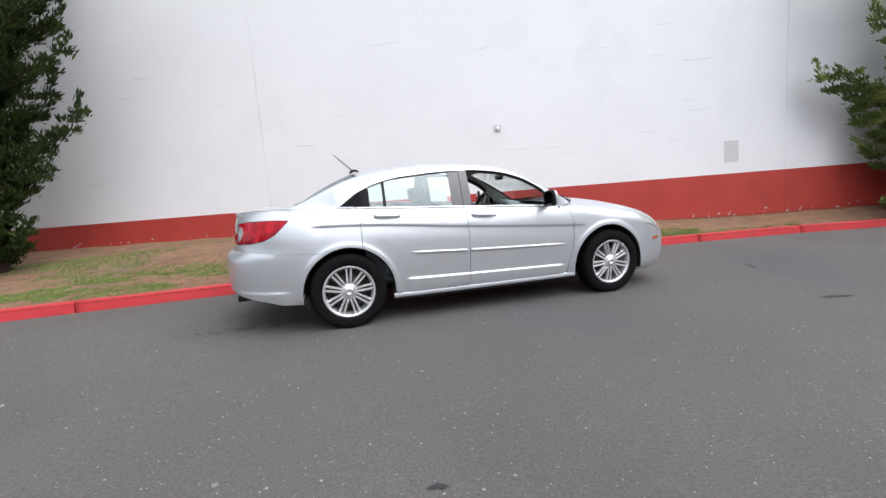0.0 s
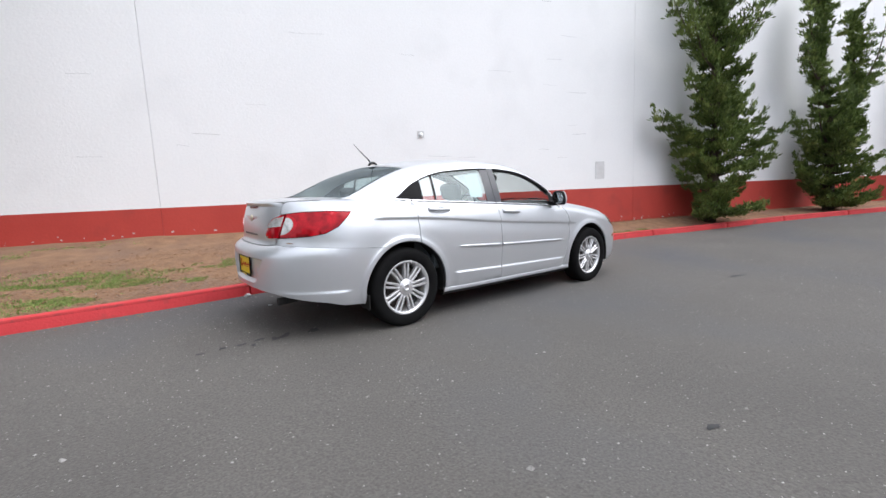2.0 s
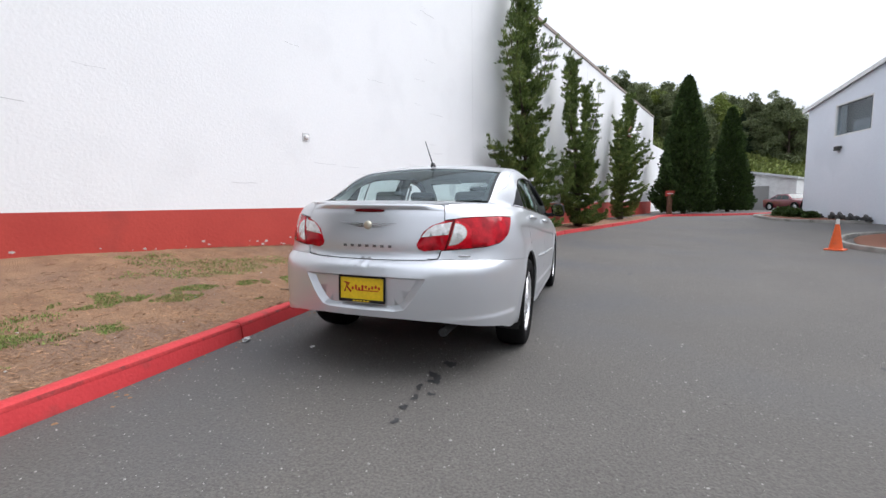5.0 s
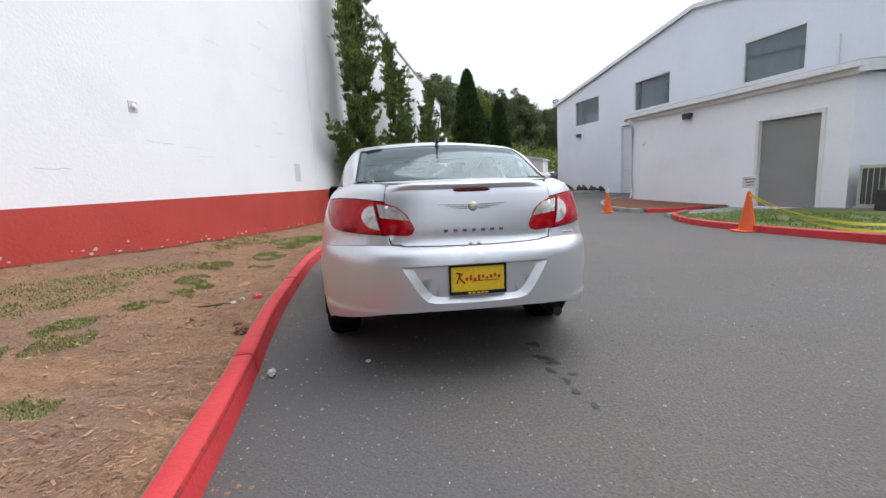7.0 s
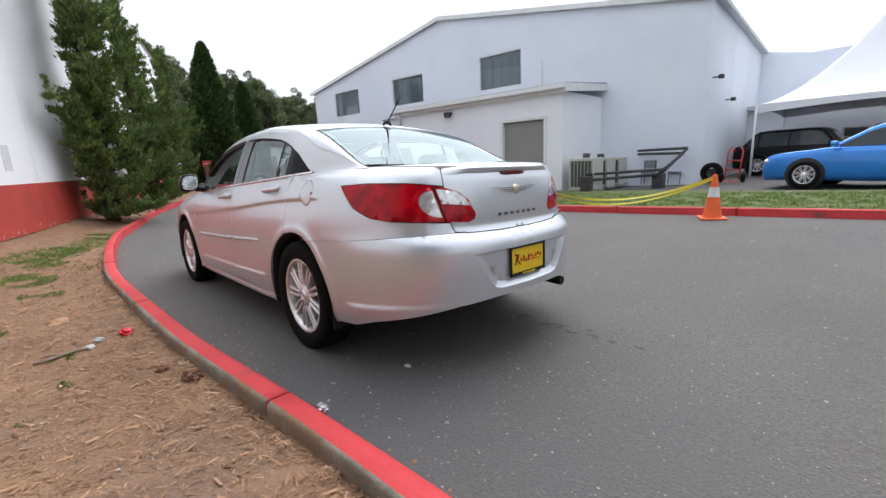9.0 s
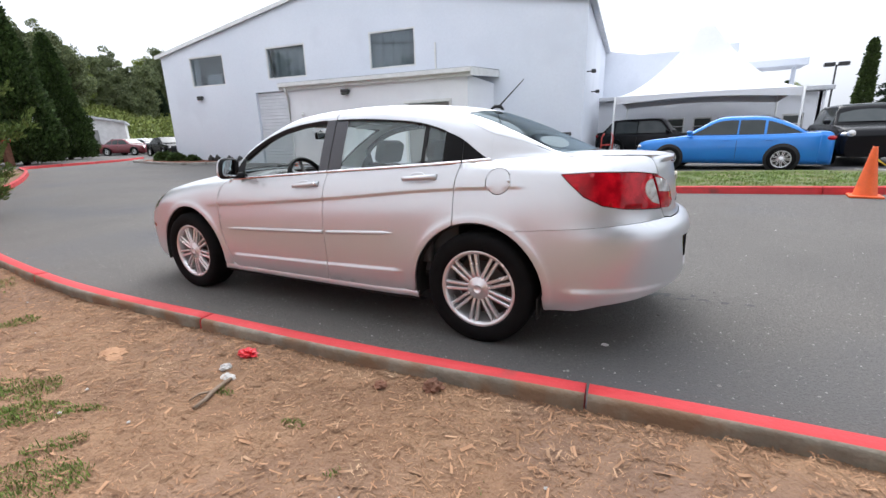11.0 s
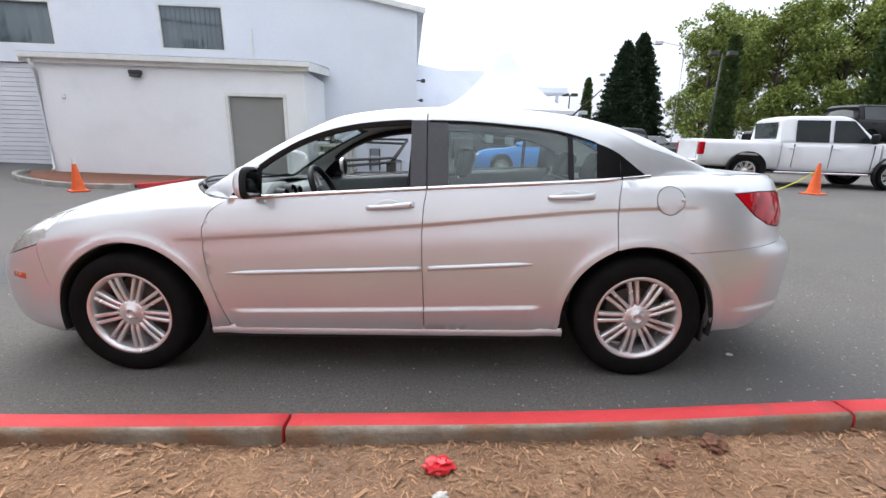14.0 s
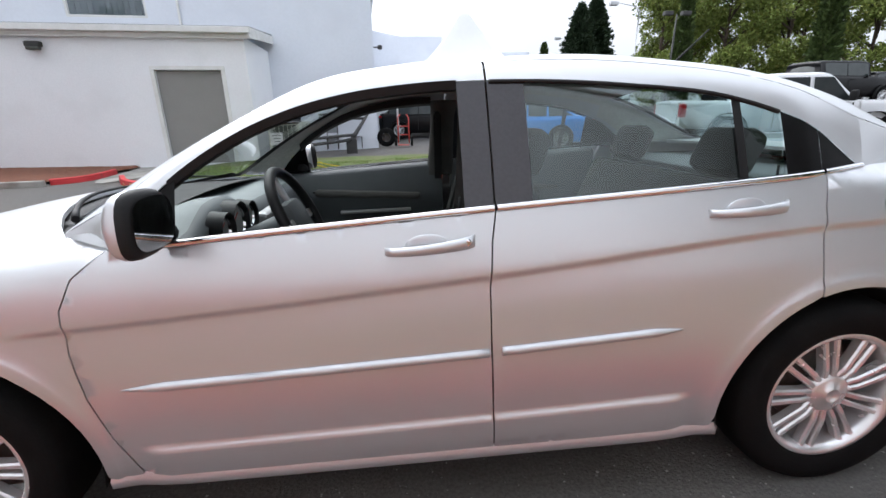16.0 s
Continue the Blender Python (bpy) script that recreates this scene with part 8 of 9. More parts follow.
def loft(stations):
    """A closed hull through cross-sections [(x, [(y, z), ...]), ...] of equal length (right half is mirrored)."""
    bm = bmesh.new()
    rows = []
    for x, prof in stations:
        full = [(y, z) for y, z in prof] + [(-y, z) for y, z in prof[::-1]]
        rows.append([bm.verts.new((x + (p[2] if len(p) > 2 else 0), p[0], p[1])) for p in full])
    n = len(rows[0])
    for a, b in zip(rows, rows[1:]):
        for i in range(n - 1):
            f = bm.faces.new((a[i], b[i], b[i + 1], a[i + 1]))
            f.smooth = True
        f = bm.faces.new((a[n - 1], b[n - 1], b[0], a[0]))
    bm.faces.new(rows[0])
    bm.faces.new(rows[-1][::-1])
    bmesh.ops.recalc_face_normals(bm, faces=bm.faces[:])
    return bm


def vehicle(name, label, m, mat, L, W, wb, front, low, belt, hood, roof, side, wheel_r, deck=None, glass=None, group=""):
    """A parked vehicle, nose towards +x, middle of its wheels at the origin.
    hood, belt, roof: heights; side: (x windscreen foot, x roof front, x roof back, x rear foot); deck: height of the tail."""
    v = thing(name, label, "car", group)
    v.matrix_basis = m
    xf, xr = wb / 2 + front, wb / 2 + front - L
    deck = deck or belt
    w = W / 2

    def prof(x, k, top):
        return [(w * k * 0.86, low), (w * k * 0.97, low + 0.10), (w * k, (low + top) / 2), (w * k * 0.985, top - 0.14), (w * k * 0.94, top - 0.04), (w * k * 0.84, top), (0.0001, top + 0.015)]
    xs, xrf, xrb, xb = side
    st = [(xf, prof(xf, 0.80, hood - 0.26)), (xf - 0.10, prof(0, 0.90, hood - 0.10)), (xf - 0.35, prof(0, 0.97, hood - 0.02)), (xs + 0.25, prof(0, 1, (hood + belt) / 2 + 0.01)), (xs - 0.1, prof(0, 1, belt)), ((xs + xb) / 2, prof(0, 1, belt + 0.01)), (xb, prof(0, 1, (belt + deck) / 2 + 0.01)), (xr + 0.30, prof(0, 0.97, deck)), (xr + 0.08, prof(0, 0.92, deck - 0.03)), (xr, prof(0, 0.84, deck - 0.16))]
    body = part("body", loft(smooth_stations(st)), mat, v)
    # cabin
    g = w * 0.90
    r = w * 0.72

    def cprof(bw, bz, tw, tz):
        return [(bw, bz), (bw + (tw - bw) * 0.5, bz + (tz - bz) * 0.52), (tw + 0.03, tz - 0.08), (tw - 0.03, tz - 0.02), (tw * 0.6, tz), (0.0001, tz + 0.01)]
    b0 = belt - 0.03
    cs = [(xs, cprof(g, b0, g * 0.97, b0 + 0.02)), (xs + (xrf - xs) * 0.5, cprof(g, b0, (g + r) / 2, (b0 + roof) / 2 + 0.02)), (xrf, cprof(g, b0, r, roof - 0.02)), ((xrf + xrb) / 2, cprof(g, b0, r, roof)), (xrb, cprof(g, b0, r * 0.97, roof - 0.03)), (xrb + (xb - xrb) * 0.5, cprof(g * 0.98, b0, (g + r) / 2 * 0.97, (b0 + roof) / 2 + 0.05)), (xb, cprof(g * 0.95, b0, g * 0.9, b0 + 0.02))]
    cs = smooth_stations(cs)
    part("cabin", loft(cs), mat, v)
    # windows a little proud of the cabin
    gl = glass or M["dark_glass"]

    def on_cab(x, z, sg):
        k = next((i for i in range(len(cs) - 1) if cs[i][0] >= x >= cs[i + 1][0]), len(cs) - 2)
        t = (cs[k][0] - x) / (cs[k][0] - cs[k + 1][0] + 1e-9)
        p = [(a[0] * (1 - t) + b[0] * t, a[1] * (1 - t) + b[1] * t) for a, b in zip(cs[k][1], cs[k + 1][1])]
        for (y0, z0), (y1, z1) in zip(p, p[1:]):
            if z0 <= z <= z1:
                q = (z - z0) / (z1 - z0 + 1e-9)
                return Vector((x, sg * (y0 + (y1 - y0) * q + 0.012), z))
        return Vector((x, sg * (p[6][0] + 0.012), z))

    def roof_at(x):
        k = next((i for i in range(len(cs) - 1) if cs[i][0] >= x >= cs[i + 1][0]), len(cs) - 2)
        t = (cs[k][0] - x) / (cs[k][0] - cs[k + 1][0] + 1e-9)
        return cs[k][1][6][1] * (1 - t) + cs[k + 1][1][6][1] * t
    cuts = [xs - 0.22, (xrf + xrb) / 2 + 0.10, (xrf + xrb) / 2 + 0.06, xrb + 0.05 if xb < xrb - 0.25 else xrb + 0.12]
    for sg in (1, -1):
        for a, b in ((cuts[0], cuts[1]), (cuts[2], cuts[3]), (cuts[3] - 0.06, xb + 0.24)):
            if a - b < 0.15:
                continue
            bm = bmesh.new()
            rows = []
            for x in np.linspace(a, b, 9):
                zt = max(belt + 0.03, roof_at(x) - 0.03)
                rows.append([bm.verts.new(on_cab(x, z, sg)) for z in np.linspace(belt + 0.02, zt, 4)])
            for p, q in zip(rows, rows[1:]):
                for i in range(3):
                    bm.faces.new((p[i], q[i], q[i + 1], p[i + 1]))
            bmesh.ops.recalc_face_normals(bm, faces=bm.faces[:])
            part("side_window", bm, gl, v)
    for x0, x1, nm in ((xs, xrf, "windscreen"), (xb, xrb, "rear_window")):
        bm = bmesh.new()
        rows = []
        out = 1 if nm == "windscreen" else -1
        for t in np.linspace(0.12, 0.92, 5):
            x = x0 + (x1 - x0) * t
            z = b0 + 0.02 + (roof - b0 - 0.02) * t
            hw = g * 0.9 + (r * 0.88 - g * 0.9) * t
            rows.append([bm.verts.new((x + out * (0.03 - 0.05 * (y / hw) ** 2), y, z + 0.03)) for y in np.linspace(-hw, hw, 7)])
        for p, q in zip(rows, rows[1:]):
            for i in range(6):
                bm.faces.new((p[i], q[i], q[i + 1], p[i + 1]))
        bmesh.ops.recalc_face_normals(bm, faces=bm.faces[:])
        part(nm, bm, gl, v)
    sc = wheel_r / 0.342
    for x in (wb / 2, -wb / 2):
        for sg in (1, -1):
            bm = bmesh.new()
            add_lathe(bm, [(wheel_r + 0.07, -0.10), (wheel_r + 0.07, 0.006), (0.0, 0.006)], 28, "Y", (x, sg * (w + 0.008), wheel_r + 0.01))
            part("wheel_arch", bm, M["under"], v)
            wheel(v, x, sg * (w - 0.05), wheel_r, 0 if sg > 0 else 180, 17 * x, sc)
    for sg in (1, -1):
        bm = bmesh.new()
        bmesh.ops.create_uvsphere(bm, u_segments=16, v_segments=10, radius=1, matrix=Matrix.Translation((xf - 0.14, sg * w * 0.72, hood - 0.20)) @ Matrix.Rotation(radians(-18 * sg), 4, "Z") @ Matrix.Diagonal((0.10, 0.20, 0.075, 1)))
        part("headlight", bm, M["clear_lens"], v, "clear headlight", smooth=True)
        bm = bmesh.new()
        bmesh.ops.create_uvsphere(bm, u_segments=16, v_segments=10, radius=1, matrix=Matrix.Translation((xr + 0.12, sg * w * 0.76, deck - 0.17)) @ Matrix.Rotation(radians(18 * sg), 4, "Z") @ Matrix.Diagonal((0.14, 0.18, 0.085, 1)))
        part("tail_lamp", bm, M["red_lens"], v, "red tail lamp", smooth=True)
        part("door_mirror", box((xs - 0.18, sg * (w + 0.04), belt + 0.09), (0.14, 0.17, 0.12), 0.04), mat, v, smooth=40)
        for x in ((xrf + xrb) / 2 + 0.30, (xrf + xrb) / 2 - 0.65):
            part("door_handle", box((x, sg * (w + 0.008), belt - 0.13), (0.2, 0.03, 0.03), 0.01), mat, v)
        part("door_gap", box(((xrf + xrb) / 2 + 0.08, sg * (w * 0.985), (low + belt) / 2), (0.008, 0.04, belt - low - 0.28), 0), M["under"], v)
    part("grille", box((xf - 0.06, 0, (low + hood) / 2 - 0.02), (0.1, W * 0.5, 0.2), 0.03), M["black_trim"], v)
    return v


def stand(x, y, turn, z=None):
    return pose(x, y, ground_z(x, y) if z is None else z, 0, 0, turn)


blue = vehicle("sedan_car", "bright blue compact sedan parked behind the grass island", stand(-3.55, -12.45, -9), M["blue_paint"], 4.67, 1.83, 2.70, 0.95, 0.18, 0.95, 0.86, 1.46, (1.02, 0.15, -0.95, -1.95), 0.325, deck=1.02, glass=M["dark_glass"])
jeep = vehicle("suv_car", "black boxy sport utility facing the lane", stand(-7.0, -14.4, 88), M["black_paint_car"], 4.41, 1.76, 2.63, 0.80, 0.25, 1.08, 1.04, 1.66, (0.95, 0.40, -1.75, -2.05), 0.34, deck=1.10)
for sg in (1, -1):
    part("round_headlight", add_lathe(bmesh.new(), [(0, 0.03), (0.07, 0.025), (0.09, 0.0)], 20, "X", (2.10, sg * 0.62, 0.86)), M["clear_lens"], jeep, "round clear headlight", smooth=True)
wr = vehicle("suv_car", "black upright off-roader on the raised terrace", stand(-18.6, -16.5, 188, TERR), M["black_paint_car"], 4.40, 1.87, 2.95, 0.65, 0.40, 1.22, 1.20, 1.84, (0.85, 0.62, -1.75, -1.95), 0.40, deck=1.25)
dk = vehicle("suv_car", "dark crossover parked before the office windows", stand(-1.2, -19.6, 172), M["black_paint_car"], 4.7, 1.9, 2.8, 0.95, 0.22, 1.05, 1.0, 1.68, (0.95, 0.35, -1.5, -2.1), 0.36, deck=1.12)
for k, (x, y, a, mt, lb, h) in enumerate((
        (-8.9, -21.5, 95, "grey_paint", "grey sedan in the car row", 1.45), (-11.4, -22.5, 95, "black_paint_car", "black sedan in the car row", 1.45), (-13.2, -25.5, 95, "white_paint", "white sedan in the car row", 1.47),
        (-9.3, -27.5, 95, "grey_paint", "grey sedan in the car row", 1.45), (-11.9, -29.0, 95, "black_paint_car", "black sedan in the car row", 1.45), (-14.5, -32.0, 95, "grey_paint", "grey sedan in the car row", 1.46),
        (-10.5, -35.5, 95, "white_paint", "white sedan in the car row", 1.45), (-13.0, -38, 95, "black_paint_car", "black sedan in the car row", 1.5))):
    vehicle("sedan_car", lb, stand(x, y, a, None if x > -13.3 or y < -29 else None), M[mt], 4.7, 1.8, 2.75, 0.95, 0.2, 0.95, 0.88, h, (1.02, 0.2, -0.9, -1.8), 0.33, deck=1.02, group="cars in the row")
for k, (x, y, a) in enumerate(((-24, -20, 10), (-30, -20.5, 8), (-21, -25, 12))):
    vehicle("suv_car", "dark sport utility on the raised terrace", stand(x, y, a, TERR), M["black_paint_car"], 4.5, 1.85, 2.7, 0.9, 0.25, 1.05, 1.0, 1.66, (0.95, 0.4, -1.6, -2.05), 0.36, deck=1.1, group="cars on the terrace")
for k, (x, y, a, mt, lb) in enumerate(((41.5, -18.6, 200, "maroon_paint", "maroon sedan at the lane's end"), (43.5, -21.2, 200, "white_paint", "white sedan at the lane's end"), (33.6, -17.6, 170, "black_paint_car", "black sedan behind the shed corner"))):
    vehicle("sedan_car", lb, stand(x, y, a), M[mt], 4.7, 1.8, 2.75, 0.95, 0.2, 0.95, 0.88, 1.45, (1.02, 0.2, -0.9, -1.8), 0.33, deck=1.02, group="cars at the lane's end")


# white crew-cab pickup, tail towards the lane
def pickup(m):
    v = thing("pickup_truck", "white crew-cab pickup truck with chrome bumper and wheels", "truck")
    v.matrix_basis = m
    mat = M["white_paint"]
    w, wb = 0.98, 3.57

    def prof(k, lo, top):
        return [(w * k * 0.88, lo), (w * k * 0.98, lo + 0.08), (w * k, (lo + top) / 2), (w * k * 0.985, top - 0.12), (w * k * 0.95, top - 0.03), (w * k * 0.86, top), (0.0001, top + 0.02)]
    st = [(2.78, prof(0.82, 0.55, 1.02)), (2.68, prof(0.92, 0.50, 1.12)), (2.4, prof(0.99, 0.46, 1.20)), (1.45, prof(1, 0.44, 1.22)), (1.2, prof(1, 0.44, 1.19)), (-0.95, prof(1, 0.44, 1.19))]
    part("cab_body", loft(smooth_stations(st)), mat, v)
    part("bed", loft([(-0.97, prof(1, 0.46, 1.23)), (-1.8, prof(1, 0.5, 1.24)), (-2.95, prof(1, 0.52, 1.25)), (-3.02, prof(0.985, 0.54, 1.24))]), mat, v)
    part("tailgate", box((-3.03, 0, 0.97), (0.05, 1.62, 0.50), 0.015), mat, v)
    part("rear_bumper", box((-3.13, 0, 0.60), (0.22, 1.84, 0.20), 0.04), M["chrome"], v, "chrome rear bumper")
    part("tow_plate", box((-3.25, 0, 0.60), (0.01, 0.32, 0.15), 0.0), M["plate_yellow"], v)
    g, r, b0, rf = 0.90, 0.70, 1.16, 1.93

    def cprof(bw, bz, tw, tz):
        return [(bw, bz), (bw + (tw - bw) * 0.5, bz + (tz - bz) * 0.52), (tw + 0.03, tz - 0.09), (tw - 0.04, tz - 0.02), (tw * 0.6, tz), (0.0001, tz + 0.015)]
    cs = [(1.45, cprof(g, b0, g * 0.97, b0 + 0.03)), (1.05, cprof(g, b0, 0.80, 1.56)), (0.68, cprof(g, b0, r, rf - 0.03)), (0.1, cprof(g, b0, r, rf)), (-0.72, cprof(g, b0, r, rf - 0.02)), (-0.98, cprof(g, b0, r * 0.98, rf - 0.10))]
    part("cab", loft(smooth_stations(cs)), mat, v)
    for sg in (1, -1):
        for q in (((1.22, 1.22), (0.28, 1.22), (0.28, 1.80), (0.74, 1.80)), ((0.18, 1.22), (-0.62, 1.22), (-0.62, 1.80), (0.18, 1.80))):
            bm = bmesh.new()
            vs = [bm.verts.new((x, sg * (0.905 - (z - 1.16) * 0.235 + 0.012), z)) for x, z in q]
            bm.faces.new(vs)
            bmesh.ops.solidify(bm, geom=bm.faces[:], thickness=0.008)
            part("side_window", bm, M["dark_glass"], v)
        for x in (0.34, -0.70):
            part("door_handle", box((x, sg * 0.985, 1.05), (0.2, 0.03, 0.045), 0.012), mat, v)
        for x in (1.22, 0.23, -0.66):
            part("door_gap", box((x, sg * 0.972, 0.85), (0.008, 0.04, 0.62), 0), M["under"], v)
        part("door_mirror", box((1.12, sg * 1.06, 1.33), (0.12, 0.20, 0.26), 0.04), M["black_trim"], v, smooth=40)
        part("tail_lamp", box((-2.96, sg * 0.915, 1.0), (0.16, 0.15, 0.36), 0.03), M["red_lens"], v, "red tail lamp")
        part("headlight", box((2.62, sg * 0.80, 0.96), (0.24, 0.26, 0.20), 0.05), M["clear_lens"], v)
        part("side_step", box((0.1, sg * 0.93, 0.40), (2.3, 0.12, 0.06), 0.02), M["chrome"], v)
        for x in (wb / 2, -wb / 2):
            bm = bmesh.new()
            add_lathe(bm, [(0.49, -0.12), (0.49, 0.012), (0.0, 0.012)], 28, "Y", (x, sg * 0.99, 0.45))
            part("wheel_arch", bm, M["under"], v)
            wheel(v, x, sg * 0.90, 0.40, 0 if sg > 0 else 180, 20, 0.40 / 0.342)
    part("rear_window", box((-0.995, 0, 1.52), (0.03, 1.25, 0.46), 0.01, Matrix.Rotation(radians(-6), 3, "Y")), M["dark_glass"], v)
    bm = bmesh.new()
    q = [(1.40, -0.82, 1.22), (1.40, 0.82, 1.22), (0.74, 0.64, 1.86), (0.74, -0.64, 1.86)]
    vs = [bm.verts.new((x + 0.03, y, z)) for x, y, z in q]
    bm.faces.new(vs)
    bmesh.ops.solidify(bm, geom=bm.faces[:], thickness=0.01)
    part("windscreen", bm, M["dark_glass"], v)
    part("grille", box((2.76, 0, 0.92), (0.08, 1.2, 0.30), 0.03), M["chrome"], v)
    part("front_bumper", box((2.82, 0, 0.60), (0.2, 1.86, 0.22), 0.05), M["chrome"], v)
    part("underframe", box((0, 0, 0.46), (5.4, 1.3, 0.12), 0.02), M["under"], v)
    return v


pickup(stand(-10.55, -10.02, 169.5))


# ---- cones, tape, sign, lamp posts ----
def cone(x, y, h=0.72, label="orange traffic cone on a square foot", band=False, tip=None):
    c = thing("traffic_cone", label, "cone", group="traffic cones")
    c.matrix_basis = pose(x, y, ground_z(x, y), 0, 0, 37 * x)
    s = h / 0.72
    bm = bmesh.new()
    add_box(bm, (0, 0, 0.018), (0.38 * s, 0.38 * s, 0.035), 0.012)
    part("foot", bm, M["orange"], c)
    bm = bmesh.new()
    add_lathe(bm, [(0.145 * s, 0.03), (0.135 * s, 0.06), (0.085 * s, 0.36 * s), (0.032 * s, 0.70 * s), (0.028 * s, 0.72 * s), (0.02 * s, 0.72 * s)], 24)
    part("cone_body", bm, M["orange"], c)
    if band:
        bm = bmesh.new()
        add_lathe(bm, [(0.088 * s, 0.36 * s), (0.064 * s, 0.52 * s)], 24)
        part("reflective_band", bm, M["reflective"], c, "white reflective band")
    return c


cone(2.42, -6.52, 0.76, "orange traffic cone carrying a small paper sign")
c2 = cone(8.75, -7.35, 0.74, "orange traffic cone with a white tip before the bark bed")
part("tip", add_lathe(bmesh.new(), [(0.045, 0.66), (0.034, 0.78), (0.03, 0.79), (0, 0.79)], 16), M["reflective"], c2, "white tip")
cone(-1.72, -6.0, 0.72, "orange traffic cone with a white reflective band", True)
cone(-5.08, -6.3, 0.80, "tall orange traffic cone at the island's end")
cone(-9.2, -7.6, 0.74, "orange traffic cone beside the pickup")
sg_ = thing("cone_sign", "small white paper sign on the traffic cone", "sign")
part("board", box((2.42, -6.52, ground_z(2.42, -6.52) + 0.93), (0.24, 0.012, 0.22), 0.003, rotz(40)), M["sign_white"], sg_)
part("stick", box((2.42, -6.52, ground_z(2.42, -6.52) + 0.78), (0.02, 0.02, 0.16), 0.003, rotz(40)), M["sign_white"], sg_)
for k in range(3):
    part("text_bar", box(Vector((2.42, -6.52, ground_z(2.42, -6.52) + 0.99 - 0.055 * k)) + Vector((-0.006, 0.008, 0)), (0.17 - 0.03 * k, 0.004, 0.016), 0, rotz(40)), M["black_paint"], sg_)


def tape(p, q, sag, name="caution_tape"):
    bm = bmesh.new()
    rows = []
    p, q = Vector(p), Vector(q)
    for t in np.linspace(0, 1, 30):
        c = p.lerp(q, t) - Vector((0, 0, sag * 4 * t * (1 - t)))
        tw = 0.9 * math.sin(t * 7)
        rows.append([bm.verts.new(c + Vector((0.012 * math.sin(tw), 0.012 * math.sin(tw), 0.022 * math.cos(tw)))), bm.verts.new(c - Vector((0.012 * math.sin(tw), 0.012 * math.sin(tw), 0.022 * math.cos(tw))))])
    for a, b in zip(rows, rows[1:]):
        bm.faces.new((a[0], b[0], b[1], a[1]))
    ob = part(name, bm, M["tape"])
    tagged(ob, "yellow caution tape strung between cones", "tape")


tape((2.42, -6.52, ground_z(2.42, -6.52) + 0.72), (-1.72, -6.0, ground_z(-1.72, -6) + 0.68), 0.42)
tape((2.42, -6.50, ground_z(2.42, -6.52) + 0.71), (-1.70, -6.05, ground_z(-1.72, -6) + 0.66), 0.50)
tape((-5.08, -6.3, 0.75), (-6.4, -6.9, 0.14), 0.1)
tape((-6.4, -6.9, 0.14), (-9.2, -7.6, 0.75), 0.25)


def lamp_post(x, y, h, heads, label, arm=False, z=None):
    p = thing("lamp_post", label, "lamp post", group="lamp posts")
    z0 = ground_z(x, y) if z is None else z
    bm = bmesh.new()
    if arm:
        add_tube(bm, [(x, y, z0 - 0.1), (x, y, z0 + h * 0.92), (x + 0.4, y + 0.1, z0 + h * 0.98), (x + 2.4, y + 0.6, z0 + h)], [0.09, 0.06, 0.05, 0.035], 8)
    else:
        add_tube(bm, [(x, y, z0 - 0.1), (x, y, z0 + h)], [0.09, 0.07], 8)
    part("pole", bm, M["dark_metal"] if not arm else M["galv"], p)
    for dx in heads:
        part("lamp_head", box((x + dx, y, z0 + h + 0.05), (0.75, 0.5, 0.32), 0.03), M["dark_metal"] if not arm else M["galv"], p)


lamp_post(-23.7, -37.7, 8.6, (-0.8, 0.8), "brown twin-head car-lot lamp post")
lamp_post(-14.0, -50.0, 6.1, (-0.5, 0.5), "brown twin-head car-lot lamp post")
lamp_post(-22.8, -60.2, 9.0, (-0.5, 0.5), "brown twin-head car-lot lamp post")
lamp_post(-22.5, -42.0, 10.2, (2.6,), "grey street lamp with a curved arm", True)
lamp_post(-24.0, -62.0, 10.0, (2.6,), "grey street lamp with a curved arm", True)
sp_ = thing("sign_post", "short timber post with a small red sign", "sign")
part("post", box((30.9, -7.1, 0.75), (0.55, 0.3, 1.5), 0.03), M["red_bark"], sp_)
part("sign_board", box((30.75, -7.1, 1.65), (0.05, 0.62, 0.42), 0.01), M["red_wall"], sp_, "red sign board")
part("sign_bar", box((30.71, -7.1, 1.65), (0.02, 0.4, 0.05), 0.0), M["sign_white"], sp_)

# clutter and shrubs in the bed below the shed wall
M["shrub"] = leaf_material("low_shrub_foliage", (0.06, 0.10, 0.025), (0.04, 0.07, 0.02), (0.09, 0.12, 0.03))
for k, (x, y, s) in enumerate(((22.9, -11.8, 0.42), (23.9, -11.7, 0.55), (21.9, -12.1, 0.25))):
    sh = thing("shrub", "low green shrub in the bed below the shed", "shrub", group="shrubs")
    F = Foliage(200 + k)
    for _ in range(700):
        q = F.r.normal(0, 1, 3)
        q /= np.linalg.norm(q)
        q[2] = abs(q[2])
        F.tuft(np.array((x, y, ground_z(x, y) + 0.08)) + q * s * np.array((1, 1, 0.8)) * F.r.uniform(0.6, 1), q, 0.14, 3, 0.5, 0.35)
    part("leaves", F.mesh("leaves"), M["shrub"], sh)
rnd = random.Random(12)
